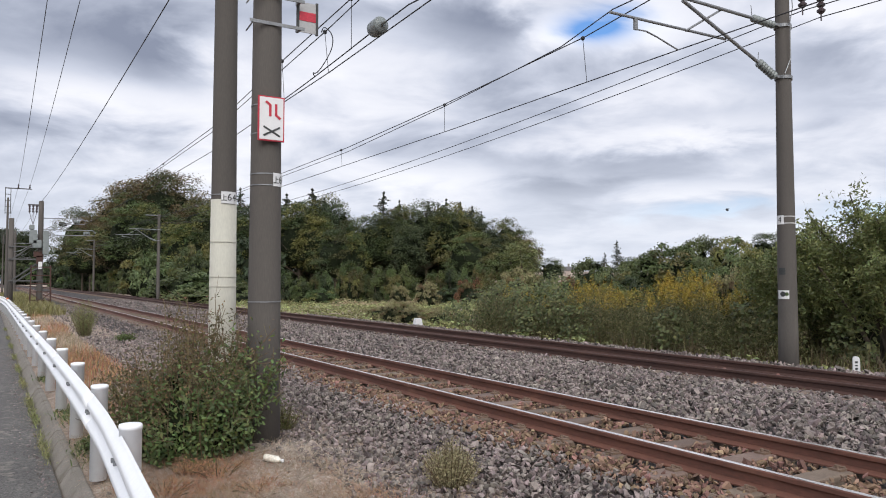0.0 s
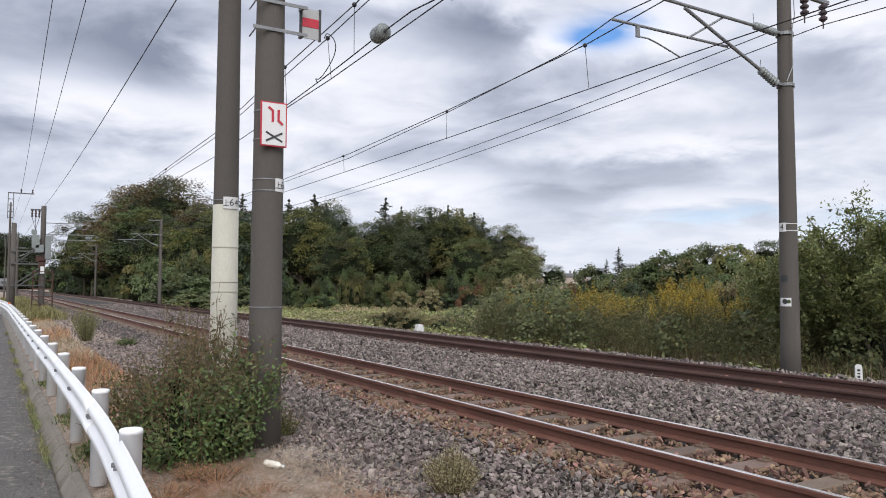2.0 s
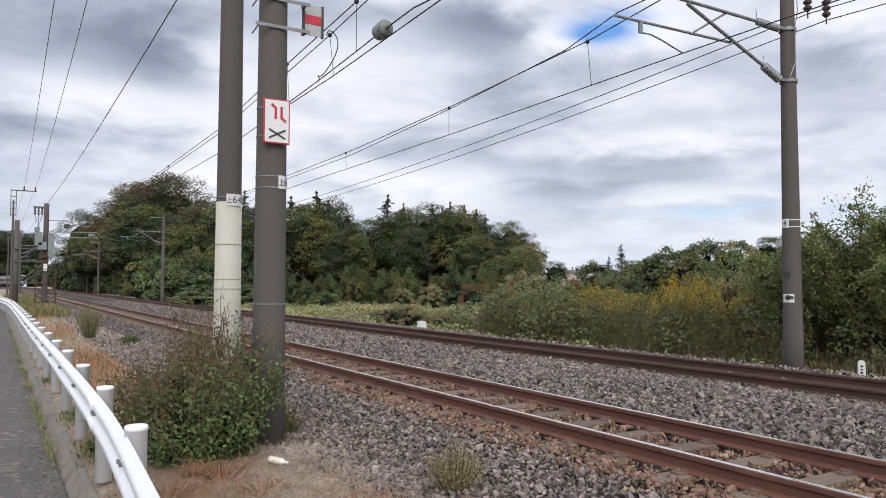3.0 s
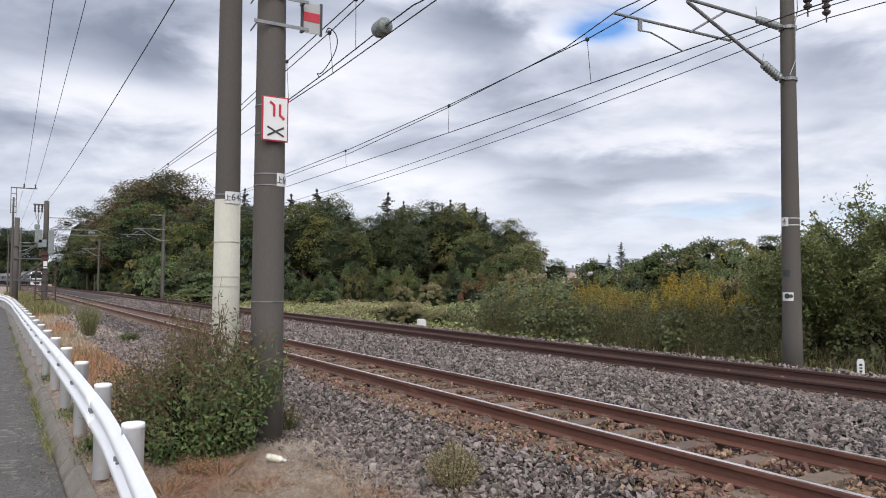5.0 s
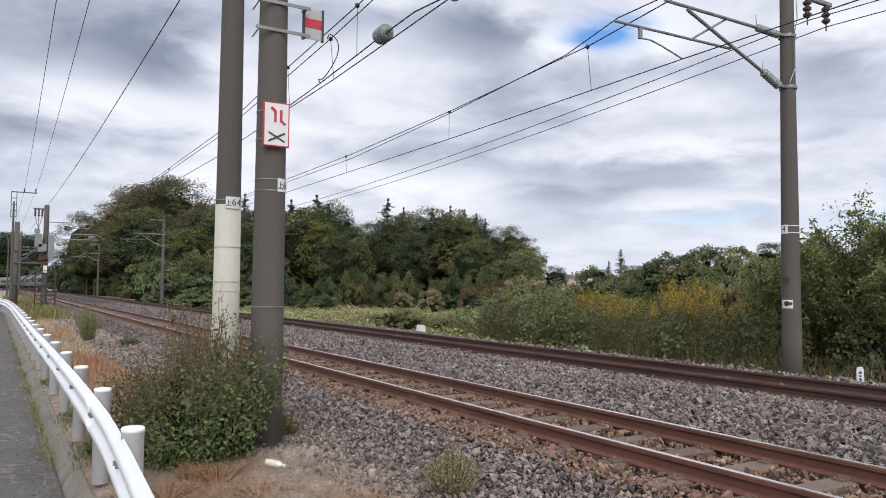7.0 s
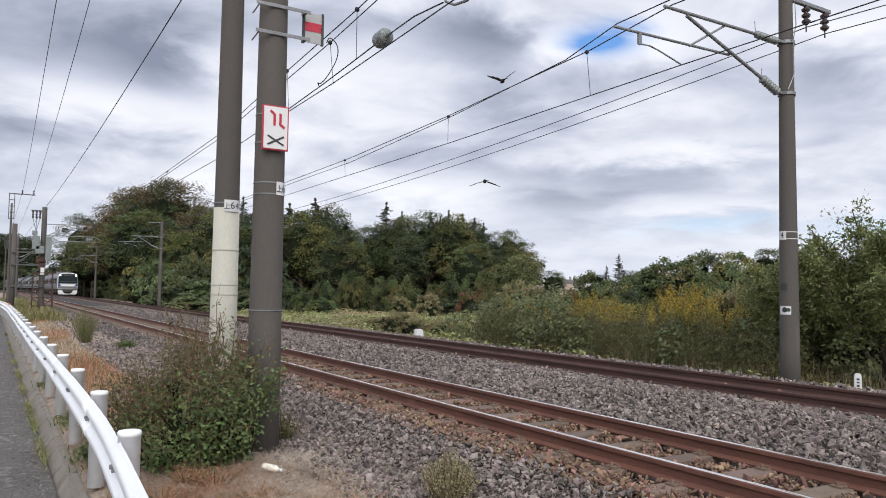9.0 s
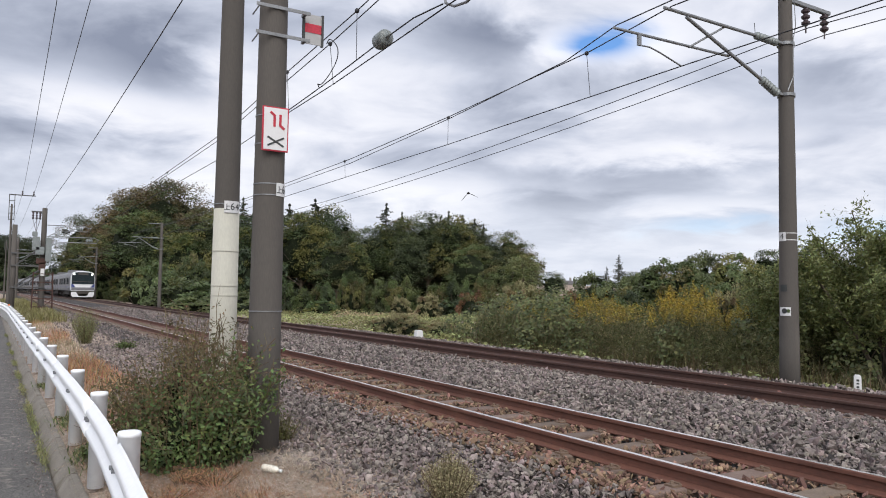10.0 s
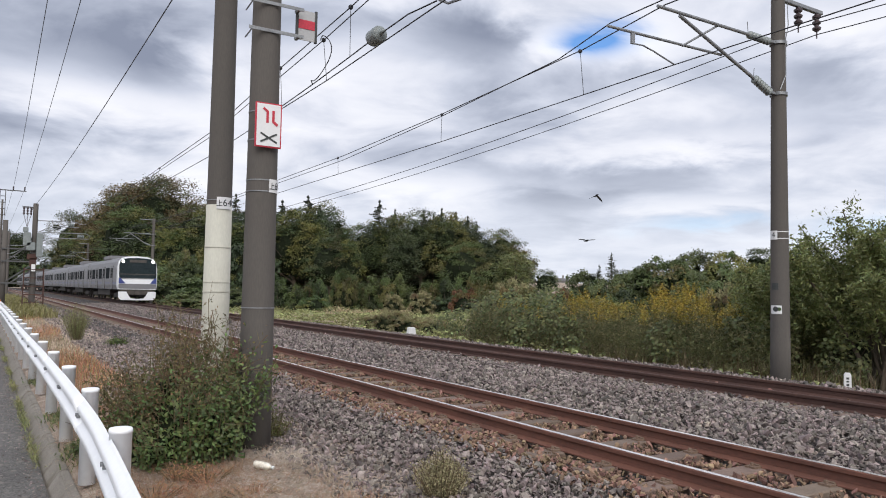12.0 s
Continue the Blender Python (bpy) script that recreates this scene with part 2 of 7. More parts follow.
M = dict(
    soil=material("soil", (0.4, 0.315, 0.25), 0.95, second=(0.25, 0.188, 0.142), scale=4.3, fine=75, bump=1.0, bump_scale=45, depth=0.03, spots=(0.46, 0.385, 0.315), spot_scale=9.0, spot_at=0.55, grain=0.5),
    asphalt=material("asphalt", (0.088, 0.083, 0.079), 0.92, second=(0.125, 0.119, 0.112), scale=1.3, fine=62, bump=1.0, spots=(0.22, 0.20, 0.175), spot_scale=7.0, spot_at=0.57, depth=0.01, grain=0.65),
    kerb=material("kerb_concrete", (0.25, 0.225, 0.195), 0.92, second=(0.18, 0.16, 0.135), scale=2.5, fine=60, bump=0.5, spots=(0.15, 0.13, 0.10), spot_scale=4.5, spot_at=0.57, grain=0.25, depth=0.004),
    # bed coloured near-black to paint the shade in gaps between the stones
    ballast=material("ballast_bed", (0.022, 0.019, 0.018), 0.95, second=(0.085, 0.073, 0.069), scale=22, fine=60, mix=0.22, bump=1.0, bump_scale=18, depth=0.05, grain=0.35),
    stone=material("ballast_stone", (0.262, 0.217, 0.198), 0.68, second=(0.115, 0.095, 0.087), scale=14, fine=130, bump=0.6, island=0.66, depth=0.006, spots=(0.26, 0.195, 0.160), spot_scale=1.3, spot_at=0.64),
    rusty_stone=material("rusty_ballast_stone", (0.27, 0.17, 0.118), 0.92, second=(0.165, 0.102, 0.073), scale=7, fine=110, bump=0.35, island=0.5, depth=0.004),
    rust=material("rusty_rail_steel", (0.165, 0.069, 0.047), 0.72, 0.05, second=(0.11, 0.049, 0.035), scale=5, fine=60, bump=0.25, spots=(0.21, 0.10, 0.065), spot_scale=6, spot_at=0.6, stretch=(1, 0.25, 1), depth=0.003),
    dark_rust=material("dark_rail_steel", (0.095, 0.050, 0.040), 0.75, 0.0, second=(0.06, 0.034, 0.029), scale=5, fine=60, bump=0.25, stretch=(1, 0.25, 1), depth=0.003, shine=0.3),
    bright=material("polished_rail_head", (0.85, 0.82, 0.80), 0.28, 0.85, second=(0.70, 0.64, 0.60), scale=4, fine=80, bump=0.0, stretch=(1, 0.1, 1), grain=0.05),
    sleeper=material("sleeper_concrete", (0.185, 0.138, 0.108), 0.92, second=(0.135, 0.098, 0.077), scale=6, fine=70, bump=0.4, per_piece=0.2),
    clip=material("clip_iron", (0.16, 0.10, 0.07), 0.8, 0.2, second=(0.22, 0.16, 0.12), scale=20, fine=90),
    pole=material("weathered_concrete", (0.107, 0.096, 0.086), 0.9, second=(0.084, 0.075, 0.067), scale=1.3, fine=110, bump=0.3, spots=(0.13, 0.118, 0.105), spot_scale=2.2, spot_at=0.64, stretch=(1, 1, 0.15), depth=0.003, grain=0.14),
    pole_white=material("cream_painted_concrete", (0.53, 0.515, 0.44), 0.75, second=(0.48, 0.465, 0.395), scale=1.6, fine=60, bump=0.1, spots=(0.43, 0.41, 0.345), spot_scale=2, spot_at=0.64, stretch=(1, 1, 0.3), grain=0.06),
    white=material("white_painted_steel", (0.91, 0.925, 0.945), 0.4, second=(0.86, 0.875, 0.895), scale=1.4, fine=25, bump=0.02, spots=(0.66, 0.66, 0.65), spot_scale=5, spot_at=0.72, grain=0.03),
    plate=material("white_sign_plate", (0.72, 0.72, 0.72), 0.5, second=(0.66, 0.66, 0.66), scale=6, fine=50, bump=0.02, grain=0.03),
    grey_board=material("grey_painted_board", (0.40, 0.40, 0.40), 0.55, second=(0.36, 0.36, 0.36), scale=6, fine=50, bump=0.02, grain=0.05),
    red=material("sign_red", (0.50, 0.025, 0.05), 0.5, second=(0.42, 0.03, 0.05), scale=8, fine=50, bump=0.03),
    black=material("sign_black", (0.03, 0.035, 0.035), 0.6, second=(0.05, 0.05, 0.05), scale=8, fine=50, bump=0.03),
    steel=material("galvanised_steel", (0.30, 0.31, 0.32), 0.55, 0.6, second=(0.20, 0.205, 0.21), scale=6, fine=60, bump=0.1),
    dark_steel=material("weathered_dark_steel", (0.12, 0.12, 0.12), 0.65, 0.4, second=(0.08, 0.08, 0.08), scale=6, fine=60, bump=0.1),
    wire=material("wire_metal", (0.045, 0.045, 0.05), 0.6, 0.3, bump=0),
    porcelain=material("grey_porcelain", (0.24, 0.265, 0.26), 0.35, second=(0.17, 0.19, 0.187), scale=9, fine=40, bump=0.03),
    brown_porcelain=material("brown_porcelain", (0.07, 0.05, 0.055), 0.35, bump=0),
    bark=material("bark", (0.11, 0.085, 0.06), 0.95, second=(0.06, 0.048, 0.036), scale=4, fine=30, bump=0.8, stretch=(1, 1, 0.3)),
    stem=material("dry_stem", (0.16, 0.11, 0.06), 0.9, second=(0.09, 0.075, 0.04), scale=6, fine=50, bump=0.1, island=0.4),
    leaf=material("green_leaf", (0.098, 0.128, 0.038), 0.6, second=(0.06, 0.086, 0.028), scale=0.6, fine=6, bump=0, island=0.3, per_piece=0.32, through_light=0.18),
    leaf_near=material("bush_leaf", (0.105, 0.15, 0.042), 0.6, second=(0.07, 0.098, 0.03), scale=2.0, fine=20, bump=0, island=0.5, through_light=0.2),
    olive_weed=material("olive_weed", (0.3, 0.27, 0.14), 0.7, second=(0.23, 0.215, 0.105), scale=3, fine=20, bump=0, island=0.4, through_light=0.3),
    pale_weed=material("pale_dry_weed", (0.36, 0.315, 0.19), 0.75, second=(0.29, 0.255, 0.14), scale=3, fine=20, bump=0, island=0.4, through_light=0.25),
    leaf_willow=material("narrow_leaf", (0.205, 0.228, 0.082), 0.5, second=(0.128, 0.152, 0.052), scale=1.0, fine=8, bump=0, island=0.45, through_light=0.3),
    # near-black colour stands in for the shade deep inside foliage
    foliage_shade=material("inner_foliage", (0.02, 0.026, 0.013), 0.9, second=(0.013, 0.017, 0.009), scale=2.0, fine=9, bump=0.6, depth=0.1, grain=0.4, shine=0.1),
    leaf_dark=material("dark_evergreen_leaf", (0.048, 0.066, 0.024), 0.65, second=(0.032, 0.046, 0.018), scale=0.4, fine=5, bump=0, island=0.35, per_piece=0.35, through_light=0.1),
    leaf_olive=material("olive_leaf", (0.145, 0.125, 0.042), 0.65, second=(0.085, 0.084, 0.03), scale=0.4, fine=5, bump=0, island=0.35, per_piece=0.32, through_light=0.15),
    leaf_brown=material("autumn_leaf", (0.165, 0.105, 0.048), 0.7, second=(0.11, 0.086, 0.036), scale=0.5, fine=5, bump=0, island=0.35, per_piece=0.3, through_light=0.12),
    leaf_conifer=material("conifer_needle", (0.042, 0.058, 0.026), 0.7, second=(0.030, 0.042, 0.020), scale=0.4, fine=5, bump=0, island=0.4, per_piece=0.2, through_light=0.06),
    rod_leaf=material("goldenrod_leaf", (0.105, 0.130, 0.046), 0.6, second=(0.135, 0.125, 0.05), scale=1.2, fine=8, bump=0, island=0.45, through_light=0.25),
    leaf_red=material("reddish_leaf", (0.19, 0.085, 0.04), 0.7, second=(0.15, 0.08, 0.04), scale=1, fine=8, bump=0, island=0.4, through_light=0.2),
    leaf_yellow=material("yellow_green_leaf", (0.205, 0.188, 0.048), 0.6, second=(0.135, 0.142, 0.04), scale=0.6, fine=8, bump=0, island=0.3, per_piece=0.22, through_light=0.2),
    kudzu=material("creeper_leaf", (0.16, 0.195, 0.078), 0.55, second=(0.098, 0.132, 0.05), scale=0.7, fine=8, bump=0, island=0.3, per_piece=0.22, through_light=0.25),
    field_leaf=material("field_creeper_leaf", (0.36, 0.385, 0.165), 0.6, second=(0.255, 0.295, 0.12), scale=0.5, fine=8, bump=0, island=0.45, through_light=0.25),
    creeper=material("broad_creeper_leaf", (0.145, 0.16, 0.058), 0.6, second=(0.08, 0.096, 0.034), scale=1.5, fine=8, bump=0, island=0.5, through_light=0.25),
    goldenrod=material("goldenrod_flower", (0.46, 0.33, 0.045), 0.8, second=(0.33, 0.26, 0.055), scale=1.5, fine=15, bump=0, island=0.45, through_light=0.2),
    straw=material("dry_grass", (0.58, 0.475, 0.365), 0.85, second=(0.4, 0.295, 0.215), scale=2.4, fine=25, bump=0, island=0.45, through_light=0.2),
    pale_straw=material("bleached_straw", (0.68, 0.6, 0.52), 0.85, second=(0.47, 0.39, 0.32), scale=3, fine=25, bump=0, island=0.4, through_light=0.15),
    dry_field=material("dry_field_grass", (0.42, 0.345, 0.215), 0.85, second=(0.32, 0.27, 0.15), scale=1.2, fine=20, bump=0, island=0.4, through_light=0.2),
    grass=material("green_grass", (0.20, 0.225, 0.09), 0.8, second=(0.27, 0.25, 0.115), scale=0.5, fine=12, bump=0, island=0.45, through_light=0.25),
    red_grass=material("reddish_dry_weed", (0.42, 0.195, 0.105), 0.85, second=(0.44, 0.26, 0.15), scale=3, fine=20, bump=0, island=0.45, through_light=0.2),
    train_steel=material("brushed_train_steel", (0.205, 0.205, 0.213), 0.5, 0.25, second=(0.165, 0.165, 0.172), scale=1.0, fine=14, bump=0.03, grain=0.06),
    train_white=material("white_train_front", (0.74, 0.75, 0.76), 0.4, second=(0.68, 0.69, 0.70), scale=2, fine=20, bump=0.0, grain=0.03),
    train_blue=material("blue_train_band", (0.05, 0.07, 0.24), 0.4, second=(0.04, 0.06, 0.20), scale=2, fine=20, bump=0.02),
    glass=material("dark_train_glass", (0.018, 0.022, 0.025), 0.8, second=(0.025, 0.03, 0.032), scale=1.5, fine=8, bump=0.0, shine=0.03),
    screen=material("windscreen_glass", (0.014, 0.022, 0.024), 0.12, second=(0.022, 0.03, 0.032), scale=1.5, fine=8, bump=0.0, shine=0.16),
    under=material("underfloor_grime", (0.05, 0.045, 0.042), 0.85, second=(0.08, 0.07, 0.06), scale=3, fine=20, bump=0.2),
    crow=material("crow_feather", (0.018, 0.018, 0.022), 0.6, bump=0),
    roof=material("roof_sheet", (0.20, 0.20, 0.21), 0.7, second=(0.15, 0.15, 0.16), scale=1, fine=10, bump=0.1),
    house_wall=material("house_plaster", (0.26, 0.245, 0.225), 0.85, second=(0.22, 0.205, 0.19), scale=1, fine=10, bump=0.1),
    bottle=material("white_plastic", (0.78, 0.75, 0.66), 0.45, second=(0.66, 0.60, 0.50), scale=12, fine=60, bump=0.05),
    orange=material("orange_cap", (0.65, 0.16, 0.03), 0.5, bump=0.02),
    headlight=glow("headlight", (1.0, 0.98, 0.88), 6.0),
)


# ---------------------------------------------------------------- building helpers
def empty(name, at=(0, 0, 0), label="", category="", group="", kind=""):
    ob = new(name)
    ob.location = at
    return tagged(ob, label, category, group, kind)


def link_mesh(name, me, mat=None, parent=None, label=""):
    if mat is not None and not me.materials:
        me.materials.append(mat)
    ob = new(name, me)
    ob.parent = parent
    if label:
        ob["label"] = label
    return ob


def part(name, bm, mat, parent=None, label="", smooth=False, bevel=0.0):
    """One mesh object out of a bmesh, under its thing or part."""
    if bevel:
        bmesh.ops.bevel(bm, geom=[e for e in bm.edges if e.is_manifold and e.calc_face_angle(0) > 0.7], offset=bevel, segments=2, affect="EDGES")
    me = bpy.data.meshes.new(name)
    bm.to_mesh(me)
    bm.free()
    if smooth:
        me.shade_smooth()
    return link_mesh(name, me, mat, parent, label)


def box(bm, center, size, rot=None):
    m = Matrix.Translation(center) @ (rot.to_4x4() if rot else Matrix()) @ Matrix.Diagonal((*size, 1))
    return bmesh.ops.create_cube(bm, size=1, matrix=m)["verts"]


def rod(bm, a, b, r, r2=None, seg=10):
    """A round bar from a to b."""
    a, b = Vector(a), Vector(b)
    d = b - a
    m = Matrix.Translation((a + b) / 2) @ d.to_track_quat("Z", "Y").to_matrix().to_4x4()
    bmesh.ops.create_cone(bm, cap_ends=True, segments=seg, radius1=r, radius2=r if r2 is None else r2, depth=d.length, matrix=m)


def lathe(bm, profile, center=(0, 0, 0), axis=(0, 0, 1), seg=24):
    """A turned body from (radius, height) pairs along an axis."""
    q = Vector(axis).to_track_quat("Z", "Y").to_matrix()
    rings = []
    for r, h in profile:
        rings.append([bm.verts.new(Vector(center) + q @ Vector((r * math.cos(k * math.tau / seg), r * math.sin(k * math.tau / seg), h))) for k in range(seg)])
    for u, v in zip(rings, rings[1:]):
        for k in range(seg):
            bm.faces.new((u[k], u[(k + 1) % seg], v[(k + 1) % seg], v[k]))
    bm.faces.new(rings[0][::-1])
    bm.faces.new(rings[-1])


def prism(bm, outline, y0, y1, caps=True):
    """Extrudes an (x, z) outline along y."""
    u = [bm.verts.new((x, y0, z)) for x, z in outline]
    v = [bm.verts.new((x, y1, z)) for x, z in outline]
    k = len(outline)
    for i in range(k):
        bm.faces.new((u[i], v[i], v[(i + 1) % k], u[(i + 1) % k]))
    if caps:
        bm.faces.new(u)
        bm.faces.new(v[::-1])
    bmesh.ops.recalc_face_normals(bm, faces=bm.faces)


def tube(bm, pts, r, seg=6):
    """A round wire through points."""
    pts = [Vector(p) for p in pts]
    rings = []
    for i, p in enumerate(pts):
        d = (pts[min(i + 1, len(pts) - 1)] - pts[max(i - 1, 0)]).normalized()
        q = d.to_track_quat("Z", "Y").to_matrix()
        rings.append([bm.verts.new(p + q @ Vector((r * math.cos(k * math.tau / seg), r * math.sin(k * math.tau / seg), 0))) for k in range(seg)])
    for u, v in zip(rings, rings[1:]):
        for k in range(seg):
            bm.faces.new((u[k], u[(k + 1) % seg], v[(k + 1) % seg], v[k]))


def raw_mesh(name, verts, faces, mat, slots=None):
    """A mesh from arrays; all faces have as many corners as the rows of faces."""
    me = bpy.data.meshes.new(name)
    verts, faces = np.asarray(verts, np.float32), np.asarray(faces, np.int32)
    k = faces.shape[1]
    me.vertices.add(len(verts))
    me.vertices.foreach_set("co", verts.ravel())
    me.loops.add(faces.size)
    me.loops.foreach_set("vertex_index", faces.ravel())
    me.polygons.add(len(faces))
    me.polygons.foreach_set("loop_start", np.arange(0, faces.size, k, dtype=np.int32))
    mats = mat if isinstance(mat, (list, tuple)) else [mat]
    for m in mats:
        me.materials.append(m)
    if slots is not None:
        me.polygons.foreach_set("material_index", np.asarray(slots, np.int32))
    me.update(calc_edges=True)
    me.shade_flat()
    me.validate()
    return me


def bend(y):
    """How far the line has curved to the left at y."""
    return -max(y - 150.0, 0.0) ** 2 / 4000.0


# ---------------------------------------------------------------- ground
def smooth_step(x, a, b):
    t = np.clip((x - a) / (b - a), 0, 1)
    return t * t * (3 - 2 * t)


def ground_height(x, y):
    z = -0.57 + 0.165 * smooth_step(x, 0.64, 0.80) + 0.035 * smooth_step(x, 0.85, 1.2) + 0.06 * smooth_step(x, 1.2, 2.6)
    z = z - 0.30 * smooth_step(x, 3.4, 5.0) 
    z = z + 0.05 * np.sin(x * 1.3 + y * 0.7) * smooth_step(x, 13, 16)
    near_wood = smooth_step(x - 0.10 * y, 22, 60) * smooth_step(y, 30, 90)
    z = z + 3.5 * near_wood * (1 - smooth_step(x, 150, 400))
    return z


def build_ground():
    xs = np.unique(np.concatenate([np.linspace(-2500, -30, 12), np.linspace(-30, 0, 8), np.linspace(0, 4, 33), np.linspace(4, 14, 6), np.linspace(14, 140, 70), np.linspace(140, 2500, 14)]))
    ys = np.unique(np.concatenate([np.linspace(-1500, -30, 8), np.linspace(-30, 3, 8), np.linspace(3, 18, 60), np.linspace(18, 200, 80), np.linspace(200, 2500, 16)]))
    gx, gy = np.meshgrid(xs, ys, indexing="ij")
    gz = ground_height(gx, gy)
    rough = np.random.default_rng(3).normal(0, 0.012, gz.shape) * ((gx > 1.0) & (gx < 3.3) & (gy > 2) & (gy < 19))
    v = np.stack([gx, gy, gz + rough], -1).reshape(-1, 3)
    i, j = np.meshgrid(np.arange(len(xs) - 1), np.arange(len(ys) - 1), indexing="ij")
    q = (i * len(ys) + j).ravel()
    me = raw_mesh("ground", v, np.stack([q, q + len(ys), q + len(ys) + 1, q + 1], -1), M["soil"])
    me.shade_smooth()
    tagged(link_mesh("ground", me), "brown soil ground with patches of low green", "ground", kind="structure")


def build_road():
    bm = bmesh.new()
    ys = [-40, 0, 5, 10, 20, 40, 80, 150, 300]
    rows_ = [[bm.verts.new((x, y, z)) for x, z in ((-7.0, -0.62), (-7.0, -0.54), (-3.2, -0.49), (0.58, -0.525), (0.58, -0.62))] for y in ys]
    for u, v in zip(rows_, rows_[1:]):
        for k in range(4):
            bm.faces.new((u[k], u[k + 1], v[k + 1], v[k]))
    bmesh.ops.recalc_face_normals(bm, faces=bm.faces)
    tagged(part("road", bm, M["asphalt"]), "worn grey asphalt lane beside the railway", "road", kind="structure")
    kerb = empty("kerb", (0.68, 0, -0.40), "low weathered concrete kerb along the lane", "kerb", kind="structure")
    bm = bmesh.new()
    prism(bm, [(-0.11, -0.2), (0.10, -0.2), (0.10, 0.0), (0.02, 0.0)], -0.994, 0.994)
    me = part("kerb_stone", bm, M["kerb"], kerb, bevel=0.015).data
    for k in range(1, 45):
        o = link_mesh("kerb_stone", me, None, kerb)
        o.location = (random.uniform(-0.006, 0.006), k * 2.0, random.uniform(-0.006, 0.004))
    # shared blocks start beside the camera
    for o in kerb.children:
        o.location.y += 1.0


# ---------------------------------------------------------------- ballast
NEAR_X, FAR_X, GAUGE = 5.41, 10.46, 0.566   # track centres and half the distance of the rail heads


def bed_height(x):
    px = (2.2, 2.55, 3.15, 3.9, 4.35, 6.5, 7.1, 8.8, 9.4, 11.5, 12.3, 13.2, 13.6)
    pz = (-0.385, -0.37, -0.315, -0.22, -0.168, -0.168, -0.12, -0.10, -0.17, -0.17, -0.13, -0.30, -0.70)
    return np.interp(x, px, pz)


def build_ballast():
    xs = np.array([2.2, 2.55, 2.85, 3.15, 3.6, 3.9, 4.35, 5.4, 6.5, 7.1, 8.0, 8.8, 9.4, 10.5, 11.5, 11.9, 12.3, 12.8, 13.2, 13.6])
    ys = np.concatenate([np.linspace(-30, 150, 91), np.linspace(155, 430, 56)])
    gx, gy = np.meshgrid(xs, ys, indexing="ij")
    off = np.vectorize(bend)(gy)
    gz = bed_height(gx) - 0.055 + np.random.default_rng(4).normal(0, 0.012, gx.shape)
    v = np.stack([gx + off, gy, gz], -1).reshape(-1, 3)
    i, j = np.meshgrid(np.arange(len(xs) - 1), np.arange(len(ys) - 1), indexing="ij")
    q = (i * len(ys) + j).ravel()
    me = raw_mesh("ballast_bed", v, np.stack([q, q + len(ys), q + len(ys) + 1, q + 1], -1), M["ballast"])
    tagged(link_mesh("ballast_bed", me), "crushed-stone ballast bed under both tracks, near-black for the shade between stones", "ballast", kind="structure")


def stone_shapes(count, seed, corners):
    """Angular lumps: hulls of a few points, as crushed stone has flat broken sides."""
    rng = np.random.default_rng(seed)
    shapes = []
    while len(shapes) < count:
        v = rng.normal(size=(corners, 3))
        v /= np.linalg.norm(v, axis=1, keepdims=True)
        gaps = np.linalg.norm(v[:, None] - v[None], axis=-1) + np.eye(corners) * 9
        if gaps.min() < (0.45 if corners > 7 else 0.75):
            continue
        bm = bmesh.new()
        for p in v:
            bm.verts.new(p)
        bmesh.ops.convex_hull(bm, input=bm.verts[:])
        bm.verts.index_update()
        f = np.array([[w.index for w in q.verts] for q in bm.faces])
        w = np.array([q.co[:] for q in bm.verts])
        bm.free()
        if f.shape == (2 * corners - 4, 3) and len(w) == corners:
            shapes.append((w * rng.uniform((0.95, 0.75, 0.45), (1.45, 1.0, 0.75)), f))
    return shapes


def scatter_stones(name, spots, size, mat, label, seed, corners=9):
    """spots: n x 3 places; stones of about that radius, turned at random."""
    rng = np.random.default_rng(seed)
    shapes = stone_shapes(30, seed, corners)
    n = len(spots)
    pick = rng.integers(0, len(shapes), n)
    v = np.stack([w_ for w_, _ in shapes])[pick]
    q = rng.normal(size=(n, 4))
    q /= np.linalg.norm(q, axis=1, keepdims=True)
    w, x, y, z = q.T
    rot = np.stack([np.stack([1 - 2 * (y * y + z * z), 2 * (x * y - z * w), 2 * (x * z + y * w)], -1),
                    np.stack([2 * (x * y + z * w), 1 - 2 * (x * x + z * z), 2 * (y * z - x * w)], -1),
                    np.stack([2 * (x * z - y * w), 2 * (y * z + x * w), 1 - 2 * (x * x + y * y)], -1)], 1)
    r = size * rng.lognormal(0, 0.30, n)
    v = np.einsum("nij,nkj->nki", rot, v) * r[:, None, None] + spots[:, None, :]
    faces = (np.stack([f_ for _, f_ in shapes])[pick] + (np.arange(n) * v.shape[1])[:, None, None]).reshape(-1, 3)
    me = raw_mesh(name, v.reshape(-1, 3), faces, mat)
    return tagged(link_mesh(name, me), label, "ballast", kind="stuff")


def strip_spots(x0, x1, y0, y1, per_m2, seed, lift=0.0, bare=None):
    rng = np.random.default_rng(seed)
    n = int((x1 - x0) * (y1 - y0) * per_m2)
    x, y = rng.uniform(x0, x1, n), rng.uniform(y0, y1, n)
    z = np.maximum(bed_height(x), ground_height(x, y) + 0.006) + lift + rng.uniform(-0.050, 0.028, n)
    s = np.stack([x, y, z], -1)
    return s if bare is None else s[~bare(x, y)]


SLEEPER_STEP, SLEEPER_FIRST = 0.682, 6.286 - 7 * 0.682


def on_sleeper(x, y):
    return np.abs((y - SLEEPER_FIRST + SLEEPER_STEP / 2) % SLEEPER_STEP - SLEEPER_STEP / 2) < 0.13


